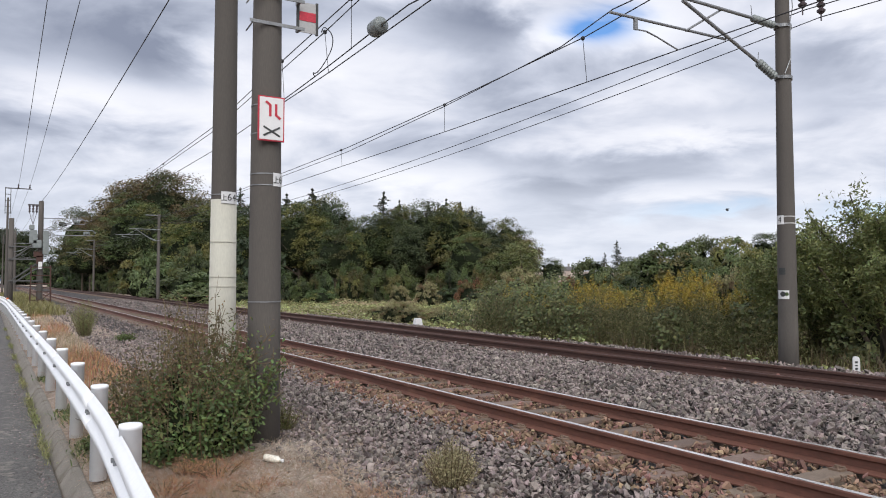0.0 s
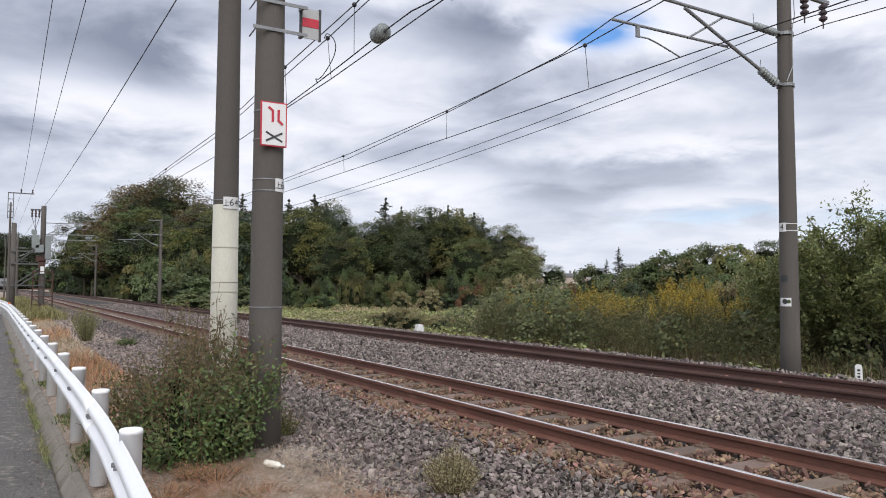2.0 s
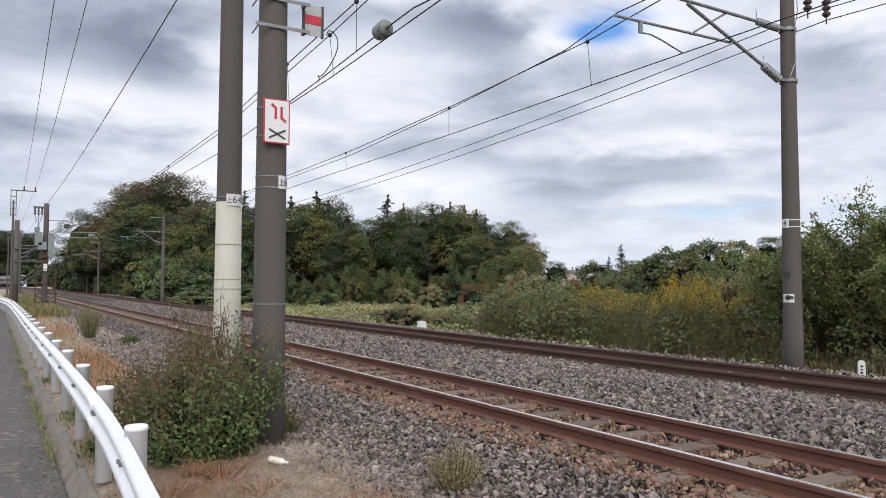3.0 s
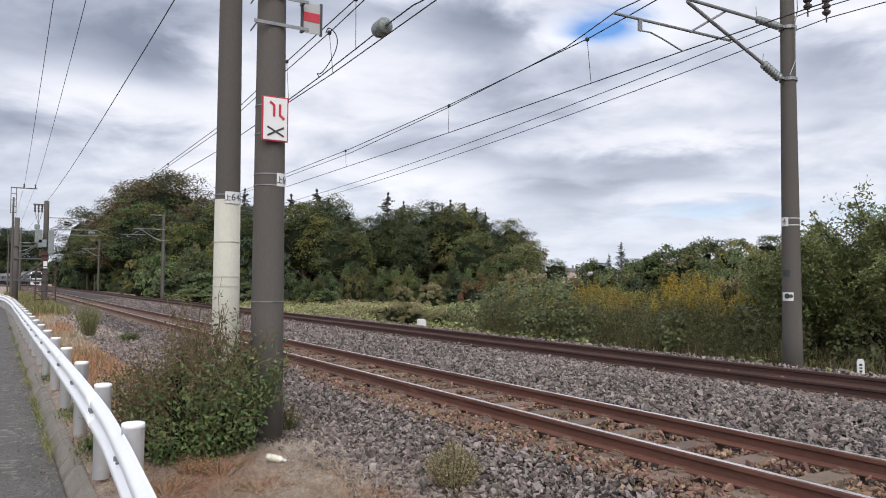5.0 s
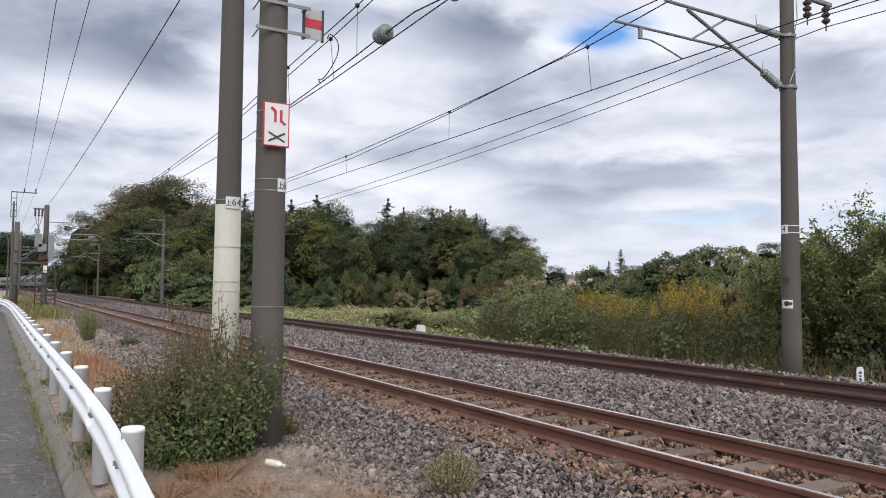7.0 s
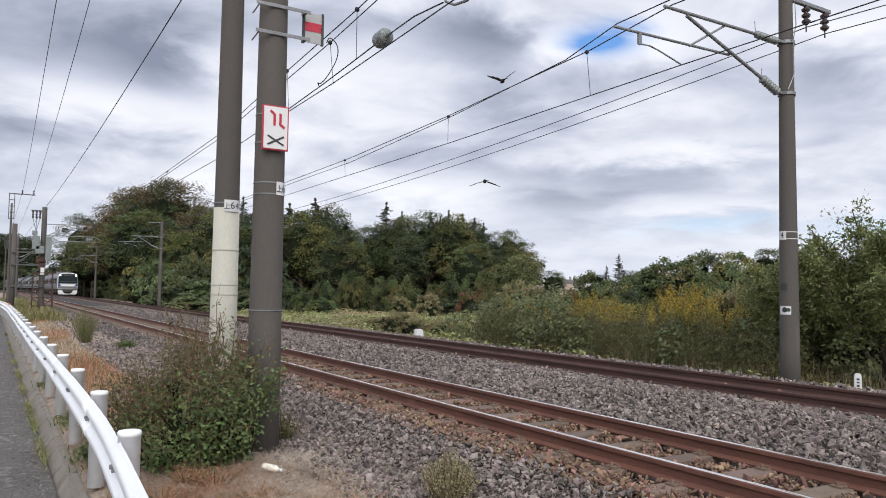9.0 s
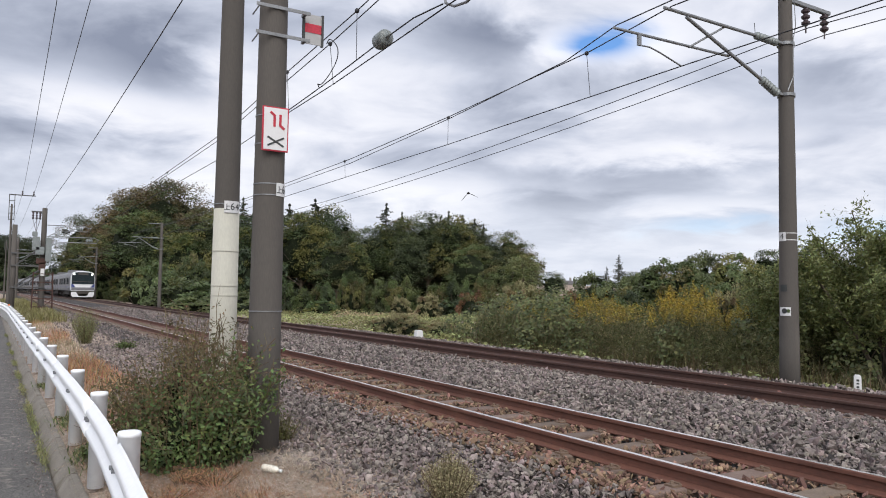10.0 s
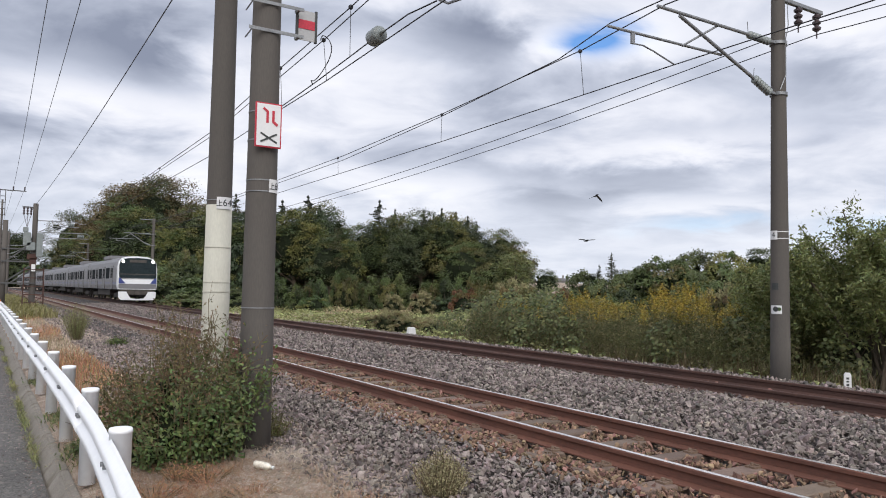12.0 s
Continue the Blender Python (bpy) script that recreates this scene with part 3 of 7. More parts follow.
def build_stones():
    near = lambda x, y: on_sleeper(x, y) & (np.abs(x - NEAR_X) < 0.74)
    a_ = strip_spots(2.2, 4.55, 3.2, 12, 850, 11)
    b_ = strip_spots(1.75, 4.55, 12, 24, 360, 12)
    rim = np.random.default_rng(13).uniform(size=len(a_))
    a_ = a_[rim < smooth_step(a_[:, 0] - 0.10 * np.sin(a_[:, 1] * 2.3), 2.35, 2.72)]
    brown = np.random.default_rng(18).uniform(size=len(a_)) < smooth_step(a_[:, 0], 4.0, 4.5)
    f_ = strip_spots(2.1, 4.5, 24, 55, 70, 26)
    scatter_stones("ballast_stones", a_[~brown], 0.0245, M["stone"], "grey crushed ballast stones on the near shoulder", 21)
    scatter_stones("ballast_stones", np.concatenate([b_, f_]), 0.031, M["stone"], "grey crushed ballast stones further along the shoulder", 28, 6)
    c_ = strip_spots(6.2, 9.85, 3.2, 13, 520, 14, 0.0)
    d_ = strip_spots(6.2, 9.85, 13, 30, 230, 15, 0.0)
    h_ = strip_spots(6.2, 9.85, 30, 65, 50, 27, 0.01)
    scatter_stones("ballast_stones", c_, 0.0295, M["stone"], "grey crushed ballast stones between the two tracks", 22, 7)
    scatter_stones("ballast_stones", np.concatenate([d_, h_]), 0.036, M["stone"], "grey crushed ballast stones further between the tracks", 29, 6)
    e_ = strip_spots(11.15, 13.3, 5.0, 32, 190, 16, 0.0)
    scatter_stones("ballast_stones", e_, 0.036, M["stone"], "grey crushed ballast stones beyond the far track", 23, 6)
    g_ = strip_spots(4.45, 6.35, 3.0, 20, 540, 17, 0.0, bare=near)
    keep = (np.abs(g_[:, 0] - NEAR_X + GAUGE) > 0.085) & (np.abs(g_[:, 0] - NEAR_X - GAUGE) > 0.085)
    scatter_stones("rusty_ballast_stones", np.concatenate([g_[keep], a_[brown]]), 0.025, M["rusty_stone"], "rust-stained brown ballast stones between the rails", 24, 7)
    far = strip_spots(9.75, 11.2, 5.0, 26, 120, 19, -0.01)
    keep = (np.abs(far[:, 0] - FAR_X + GAUGE) > 0.085) & (np.abs(far[:, 0] - FAR_X - GAUGE) > 0.085)
    scatter_stones("rusty_ballast_stones", far[keep], 0.036, M["rusty_stone"], "rust-stained ballast stones in the far track", 25, 6)


# ---------------------------------------------------------------- track
RAIL = [(-0.0635, -0.153), (0.0635, -0.153), (0.0635, -0.142), (0.03, -0.128), (0.009, -0.118), (0.0075, -0.06), (0.011, -0.047), (0.0325, -0.040),
        (0.0325, -0.012), (0.026, -0.002), (-0.026, -0.002), (-0.0325, -0.012), (-0.0325, -0.040), (-0.011, -0.047), (-0.0075, -0.06), (-0.009, -0.118), (-0.03, -0.128), (-0.0635, -0.142)]


def rail_stretch(name, x0, parent, label, mat):
    ys = np.concatenate([[-30.0, 150.0], np.linspace(160, 430, 28)])
    bm = bmesh.new()
    rings = [[bm.verts.new((x0 + bend(y) + x, y, z)) for x, z in RAIL] for y in ys]
    k = len(RAIL)
    for u, v in zip(rings, rings[1:]):
        for i in range(k):
            f = bm.faces.new((u[i], v[i], v[(i + 1) % k], u[(i + 1) % k]))
            f.material_index = 1 if i == 9 else 0
    bmesh.ops.recalc_face_normals(bm, faces=bm.faces)
    ob = part(name, bm, mat, parent, label)
    ob.data.materials.append(M["bright"] if mat == M["rust"] else mat)
    return ob


def sleeper_mesh():
    bm = bmesh.new()
    box(bm, (0, 0, -0.245), (2.0, 0.24, 0.17))
    bm.verts.ensure_lookup_table()
    for v in bm.verts:
        if v.co.z > -0.2:
            v.co.y *= 0.86
            v.co.x *= 0.985
            v.co.z += 0.01 if abs(v.co.x) > 0.5 else 0
    me = bpy.data.meshes.new("sleeper")
    bmesh.ops.bevel(bm, geom=bm.edges[:], offset=0.012, segments=1, affect="EDGES")
    bm.to_mesh(me)
    bm.free()
    me.materials.append(M["sleeper"])
    return me


def clip_mesh():
    bm = bmesh.new()
    box(bm, (0, 0, -0.142), (0.10, 0.10, 0.018))
    rod(bm, (-0.03, -0.045, -0.128), (-0.03, 0.045, -0.128), 0.012, seg=6)
    rod(bm, (0.015, 0, -0.14), (0.015, 0, -0.105), 0.016, seg=6)
    me = bpy.data.meshes.new("clip")
    bm.to_mesh(me)
    bm.free()
    me.materials.append(M["clip"])
    return me


def build_track(center, count, with_clips, label):
    tr = empty("railway_track", (0, 0, 0), label, "railway track", "parallel railway tracks")
    for s in (-1, 1):
        rail_stretch("rail", center + s * GAUGE, tr, "brown rusty rail with a polished running surface", M["rust"] if with_clips else M["dark_rust"])
    sm, cm = sleeper_mesh(), clip_mesh()
    for k in range(count):
        y = SLEEPER_FIRST + k * SLEEPER_STEP
        o = link_mesh("sleeper", sm, None, tr)
        o.location = (center, y, 0)
        if k < with_clips:
            for s in (-1, 1):
                for side in (-1, 1):
                    c = link_mesh("clip", cm, None, o)
                    c.location = (s * GAUGE + side * 0.105, 0, 0)
                    c.rotation_euler = (0, 0, 0 if side > 0 else math.pi)


# ---------------------------------------------------------------- guard rail
RAIL_X = 0.79


def post_mesh():
    bm = bmesh.new()
    lathe(bm, [(0.07, -0.83), (0.07, -0.035), (0.0735, -0.034), (0.0735, -0.012), (0.068, -0.003), (0.05, 0.0)], seg=20)
    return bm


def beam_x(y):
    return float(np.interp(y, (3.0, 4.8, 6, 7.5, 9, 12, 16, 20, 30, 42, 50, 60, 75), (0.62, 0.715, 0.765, 0.79, 0.80, 0.80, 0.79, 0.775, 0.765, 0.74, 0.60, 0.15, -1.2)))


def build_guard_rail():
    g = empty("guard_rail", (0, 0, -0.4), "white-painted steel guard rail with round posts", "guard rail")
    g.location = (0, 0, 0)
    me = part("post", post_mesh(), M["white"], g, smooth=True).data
    first = 5.18
    step = 2.07
    g.children[0].location = (RAIL_X, first, 0.455)
    for k in range(0, 34):
        if k:
            o = link_mesh("post", me, None, g)
            y = first + k * step
            o.location = (beam_x(y) + 0.062, y, 0.455)
    # double-waved beam on the lane side of the posts
    prof = []
    for k in range(29):
        u = k / 28
        prof.append((float(np.interp(u, (0, 0.05, 0.17, 0.30, 0.42, 0.58, 0.70, 0.83, 0.95, 1), (0, 0.012, 0.056, 0.060, 0.012, 0.012, 0.060, 0.056, 0.012, 0))), 0.39 - 0.335 * u))
    beams = []
    for length in range(16):
        y0 = 2.9 + 4.14 * length
        ys = [y0 + 0.46 * k for k in range(10)] + [y0 + 4.26]
        out = 0.004 * (length % 2)
        bm = bmesh.new()
        front = [[bm.verts.new((beam_x(y) - x - out, y, z)) for x, z in prof] for y in ys]
        back = [[bm.verts.new((beam_x(y) - x - out + 0.003, y, z)) for x, z in prof] for y in ys]
        for rings in (front, back):
            for u, v in zip(rings, rings[1:]):
                for i in range(len(prof) - 1):
                    bm.faces.new((u[i], u[i + 1], v[i + 1], v[i]))
        for i in (0, len(prof) - 1):
            for k in range(len(ys) - 1):
                bm.faces.new((front[k][i], front[k + 1][i], back[k + 1][i], back[k][i]))
        for k in (0, len(ys) - 1):
            for i in range(len(prof) - 1):
                bm.faces.new((front[k][i], front[k][i + 1], back[k][i + 1], back[k][i]))
        bmesh.ops.recalc_face_normals(bm, faces=bm.faces)
        beams.append(part("beam", bm, M["white"], g, smooth=True))
    bm = bmesh.new()
    box(bm, (beam_x(43) + 0.06, 43.4, 0.47), (0.10, 0.05, 0.10))
    part("reflector", bm, M["orange"], g, "small orange reflector")
    bm = bmesh.new()
    rod(bm, (-0.035, 0, 0), (0.012, 0, 0), 0.016, seg=8)
    bolt = bpy.data.meshes.new("bolt")
    bm.to_mesh(bolt)
    bm.free()
    bolt.materials.append(M["steel"])
    for k in range(0, 16):
        y = first + k * step
        for dy in (-0.05, 0.05):
            o = link_mesh("bolt", bolt, None, beams[min(int((y - 2.9) / 4.14), 15)])
            o.location = (beam_x(y) - 0.012, y + dy, 0.222)


# ---------------------------------------------------------------- poles and overhead line
def shaft_bmesh(height, r0, z0=-0.45, taper=1 / 170, seg=32):
    bm = bmesh.new()
    prof = [(r0 - k * height / 8 * taper, z0 + k * (height - z0) / 8) for k in range(9)]
    lathe(bm, prof + [(prof[-1][0] - 0.02, height + 0.01)], seg=seg)
    return bm


def ring(name, pole, z, r, width, mat):
    bm = bmesh.new()
    lathe(bm, [(r - 0.004, z - width / 2), (r + 0.006, z - width / 2), (r + 0.006, z + width / 2), (r - 0.004, z + width / 2)], seg=32)
    return part(name, bm, mat, pole, smooth=False)


def curved_plate(name, pole, z, r, a0, a1, h, mat, label=""):
    """A thin plate bent round a pole, from angle a0 to a1 (degrees)."""
    bm = bmesh.new()
    n = 10
    quad = []
    for k in range(n + 1):
        a = radians(a0 + (a1 - a0) * k / n)
        quad.append([bm.verts.new((rr * math.cos(a), rr * math.sin(a), z + dz)) for rr, dz in ((r + 0.003, -h / 2), (r + 0.007, -h / 2), (r + 0.007, h / 2), (r + 0.003, h / 2))])
    for u, v in zip(quad, quad[1:]):
        for k in range(4):
            bm.faces.new((u[k], u[(k + 1) % 4], v[(k + 1) % 4], v[k]))
    bm.faces.new(quad[0])
    bm.faces.new(quad[-1])
    bmesh.ops.recalc_face_normals(bm, faces=bm.faces)
    return part(name, bm, mat, pole, label)


def writing(text, parent, at, size, angle, mat):
    """Raised lettering that faces -y, turned by angle about z."""
    cu = bpy.data.curves.new("lettering", "FONT")
    cu.body, cu.size, cu.extrude = text, size, 0.001
    cu.align_x, cu.align_y = "CENTER", "CENTER"
    cu.materials.append(mat)
    ob = new("lettering", cu)
    ob.parent = parent
    ob.matrix_basis = Matrix.Translation(at) @ Matrix.Rotation(radians(angle), 4, "Z") @ Matrix.Rotation(radians(90), 4, "X")
    return ob


def up_character(parent, at, size, angle, mat):
    """The character for 'up', of three strokes."""
    bm = bmesh.new()
    box(bm, (0, 0, -0.45 * size), (0.9 * size, 0.002, 0.11 * size))
    box(bm, (-0.03 * size, 0, 0.0), (0.11 * size, 0.002, 0.9 * size))
    box(bm, (0.2 * size, 0, 0.08 * size), (0.4 * size, 0.002, 0.1 * size))
    ob = part("character", bm, mat, parent)
    ob.matrix_basis = Matrix.Translation(at) @ Matrix.Rotation(radians(angle), 4, "Z")
    return ob


def on_pole(r, angle, z):
    a = radians(angle)
    return (r * math.cos(a), r * math.sin(a), z)


def number_plate(pole, z, r, a0, a1, h, text, size):
    pl = curved_plate("number_plate", pole, z, r, a0, a1, h, M["plate"], "white plate with black lettering")
    glyphs = len(text) + 1
    for k in range(glyphs):
        ang = a0 + (a1 - a0) * (k + 0.5) / glyphs
        spot, face = on_pole(r + 0.009, ang, z), ang + 90
        if k == 0:
            up_character(pl, spot, size * 0.8, face, M["black"])
        else:
            writing(text[k - 1], pl, spot, size * 1.25, face, M["black"])


def sign_pole():
    p = empty("concrete_pole", (2.5, 7.8, 0), "dark weathered concrete mast with signs, bush at its foot", "pole", "masts along the line")
    part("shaft", shaft_bmesh(10.5, 0.178), M["pole"], p, smooth=True)
    for z in (2.50, 2.38, 3.235, 2.93, 1.15):
        ring("band", p, z, 0.178 - (z + 0.45) / 170, 0.012, M["steel"])
    number_plate(p, 2.44, 0.161, -80, -10, 0.14, "64", 0.095)
    # flag-like marker board on two brackets
    b = part("bracket", bracket_bar(4.40), M["steel"], p)
    part("bracket", bracket_bar(4.10), M["steel"], p)
    bm = bmesh.new()
    box(bm, (0.435, -0.05, 4.275), (0.20, 0.012, 0.335))
    board = part("marker_board", bm, M["grey_board"], p, "grey-white board with a red stripe")
    bm = bmesh.new()
    box(bm, (0.435, -0.0585, 4.285), (0.19, 0.005, 0.10))
    part("stripe", bm, M["red"], board)
    for x in (0.325, 0.545):
        bm = bmesh.new()
        box(bm, (x, -0.05, 4.275), (0.025, 0.03, 0.36))
        part("edge_strip", bm, M["black"], board)
    # red-bordered plate with track diagram
    bm = bmesh.new()
    box(bm, (-0.015, -0.205, 3.07), (0.285, 0.02, 0.475))
    sign = part("sign", bm, M["red"], p, "white sign with a red border", bevel=0.004)
    bm = bmesh.new()
    box(bm, (-0.015, -0.2165, 3.07), (0.255, 0.006, 0.445))
    part("face", bm, M["plate"], sign)
    y = -0.2215
    for name, mat, bars in (("red_mark", M["red"], [((-0.030, 3.155), (0.026, 0.125), 0), ((-0.0525, 3.228), (0.026, 0.062), 52)]),
                            ("red_mark", M["red"], [((0.033, 3.165), (0.026, 0.125), 0), ((0.055, 3.092), (0.026, 0.062), 52)]),
                            ("cross", M["black"], [((-0.012, 2.935), (0.019, 0.20), 62), ((-0.012, 2.935), (0.019, 0.20), -62)])):
        bm = bmesh.new()
        for k, ((x, z), (w, h), turn) in enumerate(bars):
            box(bm, (x, y - 0.0015 * k, z), (w, 0.004, h), Euler((0, radians(-turn), 0)).to_matrix())
        part(name, bm, mat, sign)
    # swing bracket for the overhead line, above
    bm = bmesh.new()
    rod(bm, (0.1, 0.3, 6.7), (2.9, 0.7, 6.6), 0.03)
    rod(bm, (0.1, 0.2, 5.9), (2.5, 0.6, 6.6), 0.03)
    part("swing_bracket", bm, M["dark_steel"], p)
    bm = bmesh.new()
    tube(bm, [(2.78, 1.06, 5.75), (2.80, 1.02, 5.45), (2.84, 0.85, 5.36), (2.82, 0.5, 5.30), (2.80, 0.18, 5.36), (2.80, 0.10, 5.60), (2.80, 0.2, 6.62)], 0.02, 8)
    part("steady_arm", bm, M["steel"], p)


def bracket_bar(z):
    bm = bmesh.new()
    box(bm, (0.06, -0.165, z), (0.60, 0.012, 0.035))
    box(bm, (0.31, -0.11, z), (0.03, 0.11, 0.03))
    rod(bm, (-0.2, -0.16, z), (-0.2, 0.1, z - 0.03), 0.008, seg=6)
    return bm


def painted_pole():
    p = empty("concrete_pole", (2.535, 9.6, 0), "concrete mast with its lower part painted cream white", "pole", "masts along the line")
    part("shaft", shaft_bmesh(10.5, 0.172), M["pole"], p, smooth=True)
    bm = bmesh.new()
    lathe(bm, [(0.1755, -0.42), (0.172 - 2.83 / 170 + 0.0035, 2.40), (0.155, 2.40)], seg=32)
    part("painted_sleeve", bm, M["pole_white"], p, "cream-white painted band", smooth=True)
    for z, w in ((2.46, 0.012), (1.86, 0.010), (1.30, 0.014), (1.42, 0.008)):
        ring("band", p, z, 0.176 - (z + 0.45) / 170, w, M["steel"] if z > 2 else M["pole_white"])
    number_plate(p, 2.42, 0.163, -116, -46, 0.15, "64", 0.10)
    bm = bmesh.new()
    box(bm, (0.165, -0.06, 0.93), (0.03, 0.06, 0.06))
    part("clamp", bm, M["dark_steel"], p)


def disc_insulator(bm, a, b, r, count):
    """Ribbed insulator between two points."""
    a, b = Vector(a), Vector(b)
    ln = (b - a).length
    prof = [(r * 0.45, 0.0)]
    for k in range(count):
        z = ln * (k + 0.5) / count
        prof += [(r * 0.5, z - ln * 0.42 / count), (r, z - ln * 0.15 / count), (r * 0.92, z + ln * 0.15 / count), (r * 0.5, z + ln * 0.4 / count)]
    prof.append((r * 0.4, ln))
    lathe(bm, prof, a, b - a, 16)


def cantilever(p, side, z, reach, s=1.0):
    """A hinged bracket with tubes and insulators; side: -1 towards smaller x."""
    X = lambda d: side * d
    bm = bmesh.new()
    disc_insulator(bm, (X(0.28), 0, z + 0.99), (X(0.92), 0, z + 1.01), 0.075, 7)
    part("insulator", bm, M["porcelain"], p, "grey ribbed insulator", smooth=True)
    bm = bmesh.new()
    disc_insulator(bm, (X(0.28), 0, z), (X(0.76), 0, z + 0.20), 0.085, 7)
    part("insulator", bm, M["porcelain"], p, "grey ribbed insulator", smooth=True)
    bm = bmesh.new()
    rod(bm, (X(0.90), 0, z + 1.01), (X(reach), 0, z + 1.02), 0.03)
    part("top_tube", bm, M["steel"], p)
    bm = bmesh.new()
    rod(bm, (X(0.74), 0, z + 0.19), (X(reach - 0.55), 0, z + 0.97), 0.032)
    part("diagonal_tube", bm, M["steel"], p)
    bm = bmesh.new()
    rod(bm, (X(1.62), 0.05, z + 0.50), (X(reach + 1.12), 0.05, z + 0.46), 0.024)
    part("registration_tube", bm, M["steel"], p)
    bm = bmesh.new()
    rod(bm, (X(1.72), 0.03, z + 1.03), (X(2.70), 0.03, z + 0.46), 0.02)
    part("brace", bm, M["steel"], p)
    bm = bmesh.new()
    box(bm, (X(reach + 0.54), 0.05, z + 0.37), (0.07, 0.04, 0.2))
    tube(bm, [(X(reach + 0.54), 0.05, z + 0.28), (X(reach + 0.30), 0.05, z + 0.29), (X(reach + 0.05), 0.05, z + 0.24), (X(reach - 0.47), 0.05, z + 0.10)], 0.014, 8)
    part("steady_arm", bm, M["steel"], p)
    for dz in (0.0, 1.0):
        bm = bmesh.new()
        box(bm, (X(0.19), 0, z + dz), (0.16, 0.09, 0.05))
        lathe(bm, [(0.12, z + dz - 0.03), (0.162, z + dz - 0.03), (0.162, z + dz + 0.03), (0.12, z + dz + 0.03)], seg=24)
        box(bm, (X(-0.18), 0, z + dz), (0.07, 0.10, 0.05))
        part("clamp", bm, M["steel"], p)
    for a_, b_ in (((X(0.85), 0.05, z + 1.05), (X(0.86), 0.06, z + 1.28)), ((X(0.70), 0.05, z + 0.22), (X(0.66), 0.06, z + 0.42))):
        bm = bmesh.new()
        tube(bm, [a_, b_], 0.006)
        part("horn", bm, M["dark_steel"], p)


def far_mast():
    p = empty("concrete_pole", (12.96, 8.75, 0), "concrete mast with overhead-line bracket beside the far track", "pole", "masts along the line")
    part("shaft", shaft_bmesh(8.4, 0.185, -0.7, 1 / 120), M["pole"], p, smooth=True)
    cantilever(p, -1, 5.27, 3.35)
    bm = bmesh.new()
    box(bm, (0.62, -0.05, 7.15), (1.5, 0.08, 0.08))
    part("feeder_arm", bm, M["steel"], p, bevel=0.008)
    for x in (0.58, 1.2):
        bm = bmesh.new()
        disc_insulator(bm, (x, -0.05, 7.10), (x, -0.05, 6.74), 0.085, 3)
        rod(bm, (x, -0.05, 6.76), (x, -0.05, 6.60), 0.014)
        part("insulator", bm, M["brown_porcelain"], p, "dark brown insulator")
    for z in (2.60, 2.47):
        ring("band", p, z, 0.185 - (z + 0.7) / 120, 0.014, M["plate"])
    curved_plate("number_plate", p, 2.535, 0.159, -222, -160, 0.17, M["plate"], "small white plate with a black figure")
    writing("4", p, on_pole(0.168, -186, 2.535), 0.15, -96, M["black"])
    curved_plate("dark_patch", p, 1.56, 0.167, -200, -155, 0.13, M["black"])
    pl = curved_plate("sticker", p, 1.12, 0.170, -208, -136, 0.16, M["plate"], "white sticker with a ring mark")
    for a_, mat, s_ in ((-172, M["black"], 0.05), (-150, M["leaf"], 0.035)):
        bm = bmesh.new()
        lathe(bm, [(s_ * 0.45, -0.001), (s_, -0.001), (s_, 0.002), (s_ * 0.45, 0.002)], seg=16)
        o = part("ring_mark", bm, mat, pl)
        o.matrix_basis = Matrix.Translation(on_pole(0.179, a_, 1.13)) @ Matrix.Rotation(radians(a_ + 90), 4, "Z") @ Matrix.Rotation(radians(90), 4, "X")
    bm = bmesh.new()
    tube(bm, [(-0.02, -0.19, 7.4), (0.04, -0.19, 6.6), (-0.06, -0.2, 6.3), (-0.06, -0.2, 5.6), (-0.2, -0.17, 5.3)], 0.01)
    part("earth_cable", bm, M["steel"], p)


def distant_mast(x, y, h, side, z, group="masts along the line"):
    p = empty("concrete_pole", (x + bend(y), y, 0), "slender concrete mast with a bracket over the track", "pole", group)
    part("shaft", shaft_bmesh(h, 0.17, -0.9, 1 / 150, 14), M["pole"], p, smooth=True)
    cantilever(p, side, z, 2.5)
    bm = bmesh.new()
    box(bm, (-0.55 * side * -1, 0, h - 0.1), (1.2, 0.07, 0.07))
    part("feeder_arm", bm, M["steel"], p)


def feeder_frame_pole(x, y, h):
    p = empty("steel_pole", (x, y, 0), "thin pole with a ladder-like head and a wire arm", "pole")
    part("shaft", shaft_bmesh(h - 0.6, 0.11, -0.5, 1 / 150, 14), M["pole"], p, smooth=True)
    bm = bmesh.new()
    for dx in (-0.17, 0.17):
        box(bm, (dx, 0, h - 0.8), (0.05, 0.05, 1.9))
    for k in range(5):
        box(bm, (0, 0, h - 1.7 + 0.45 * k), (0.34, 0.045, 0.045))
    part("head_frame", bm, M["dark_steel"], p)
    bm = bmesh.new()
    box(bm, (0.65, 0, h + 0.1), (1.65, 0.07, 0.07))
    part("arm", bm, M["dark_steel"], p)
    for dx in (0.64, 1.36):
        bm = bmesh.new()
        disc_insulator(bm, (dx, 0, h + 0.14), (dx, 0, h + 0.42), 0.06, 2)
        part("insulator", bm, M["brown_porcelain"], p)


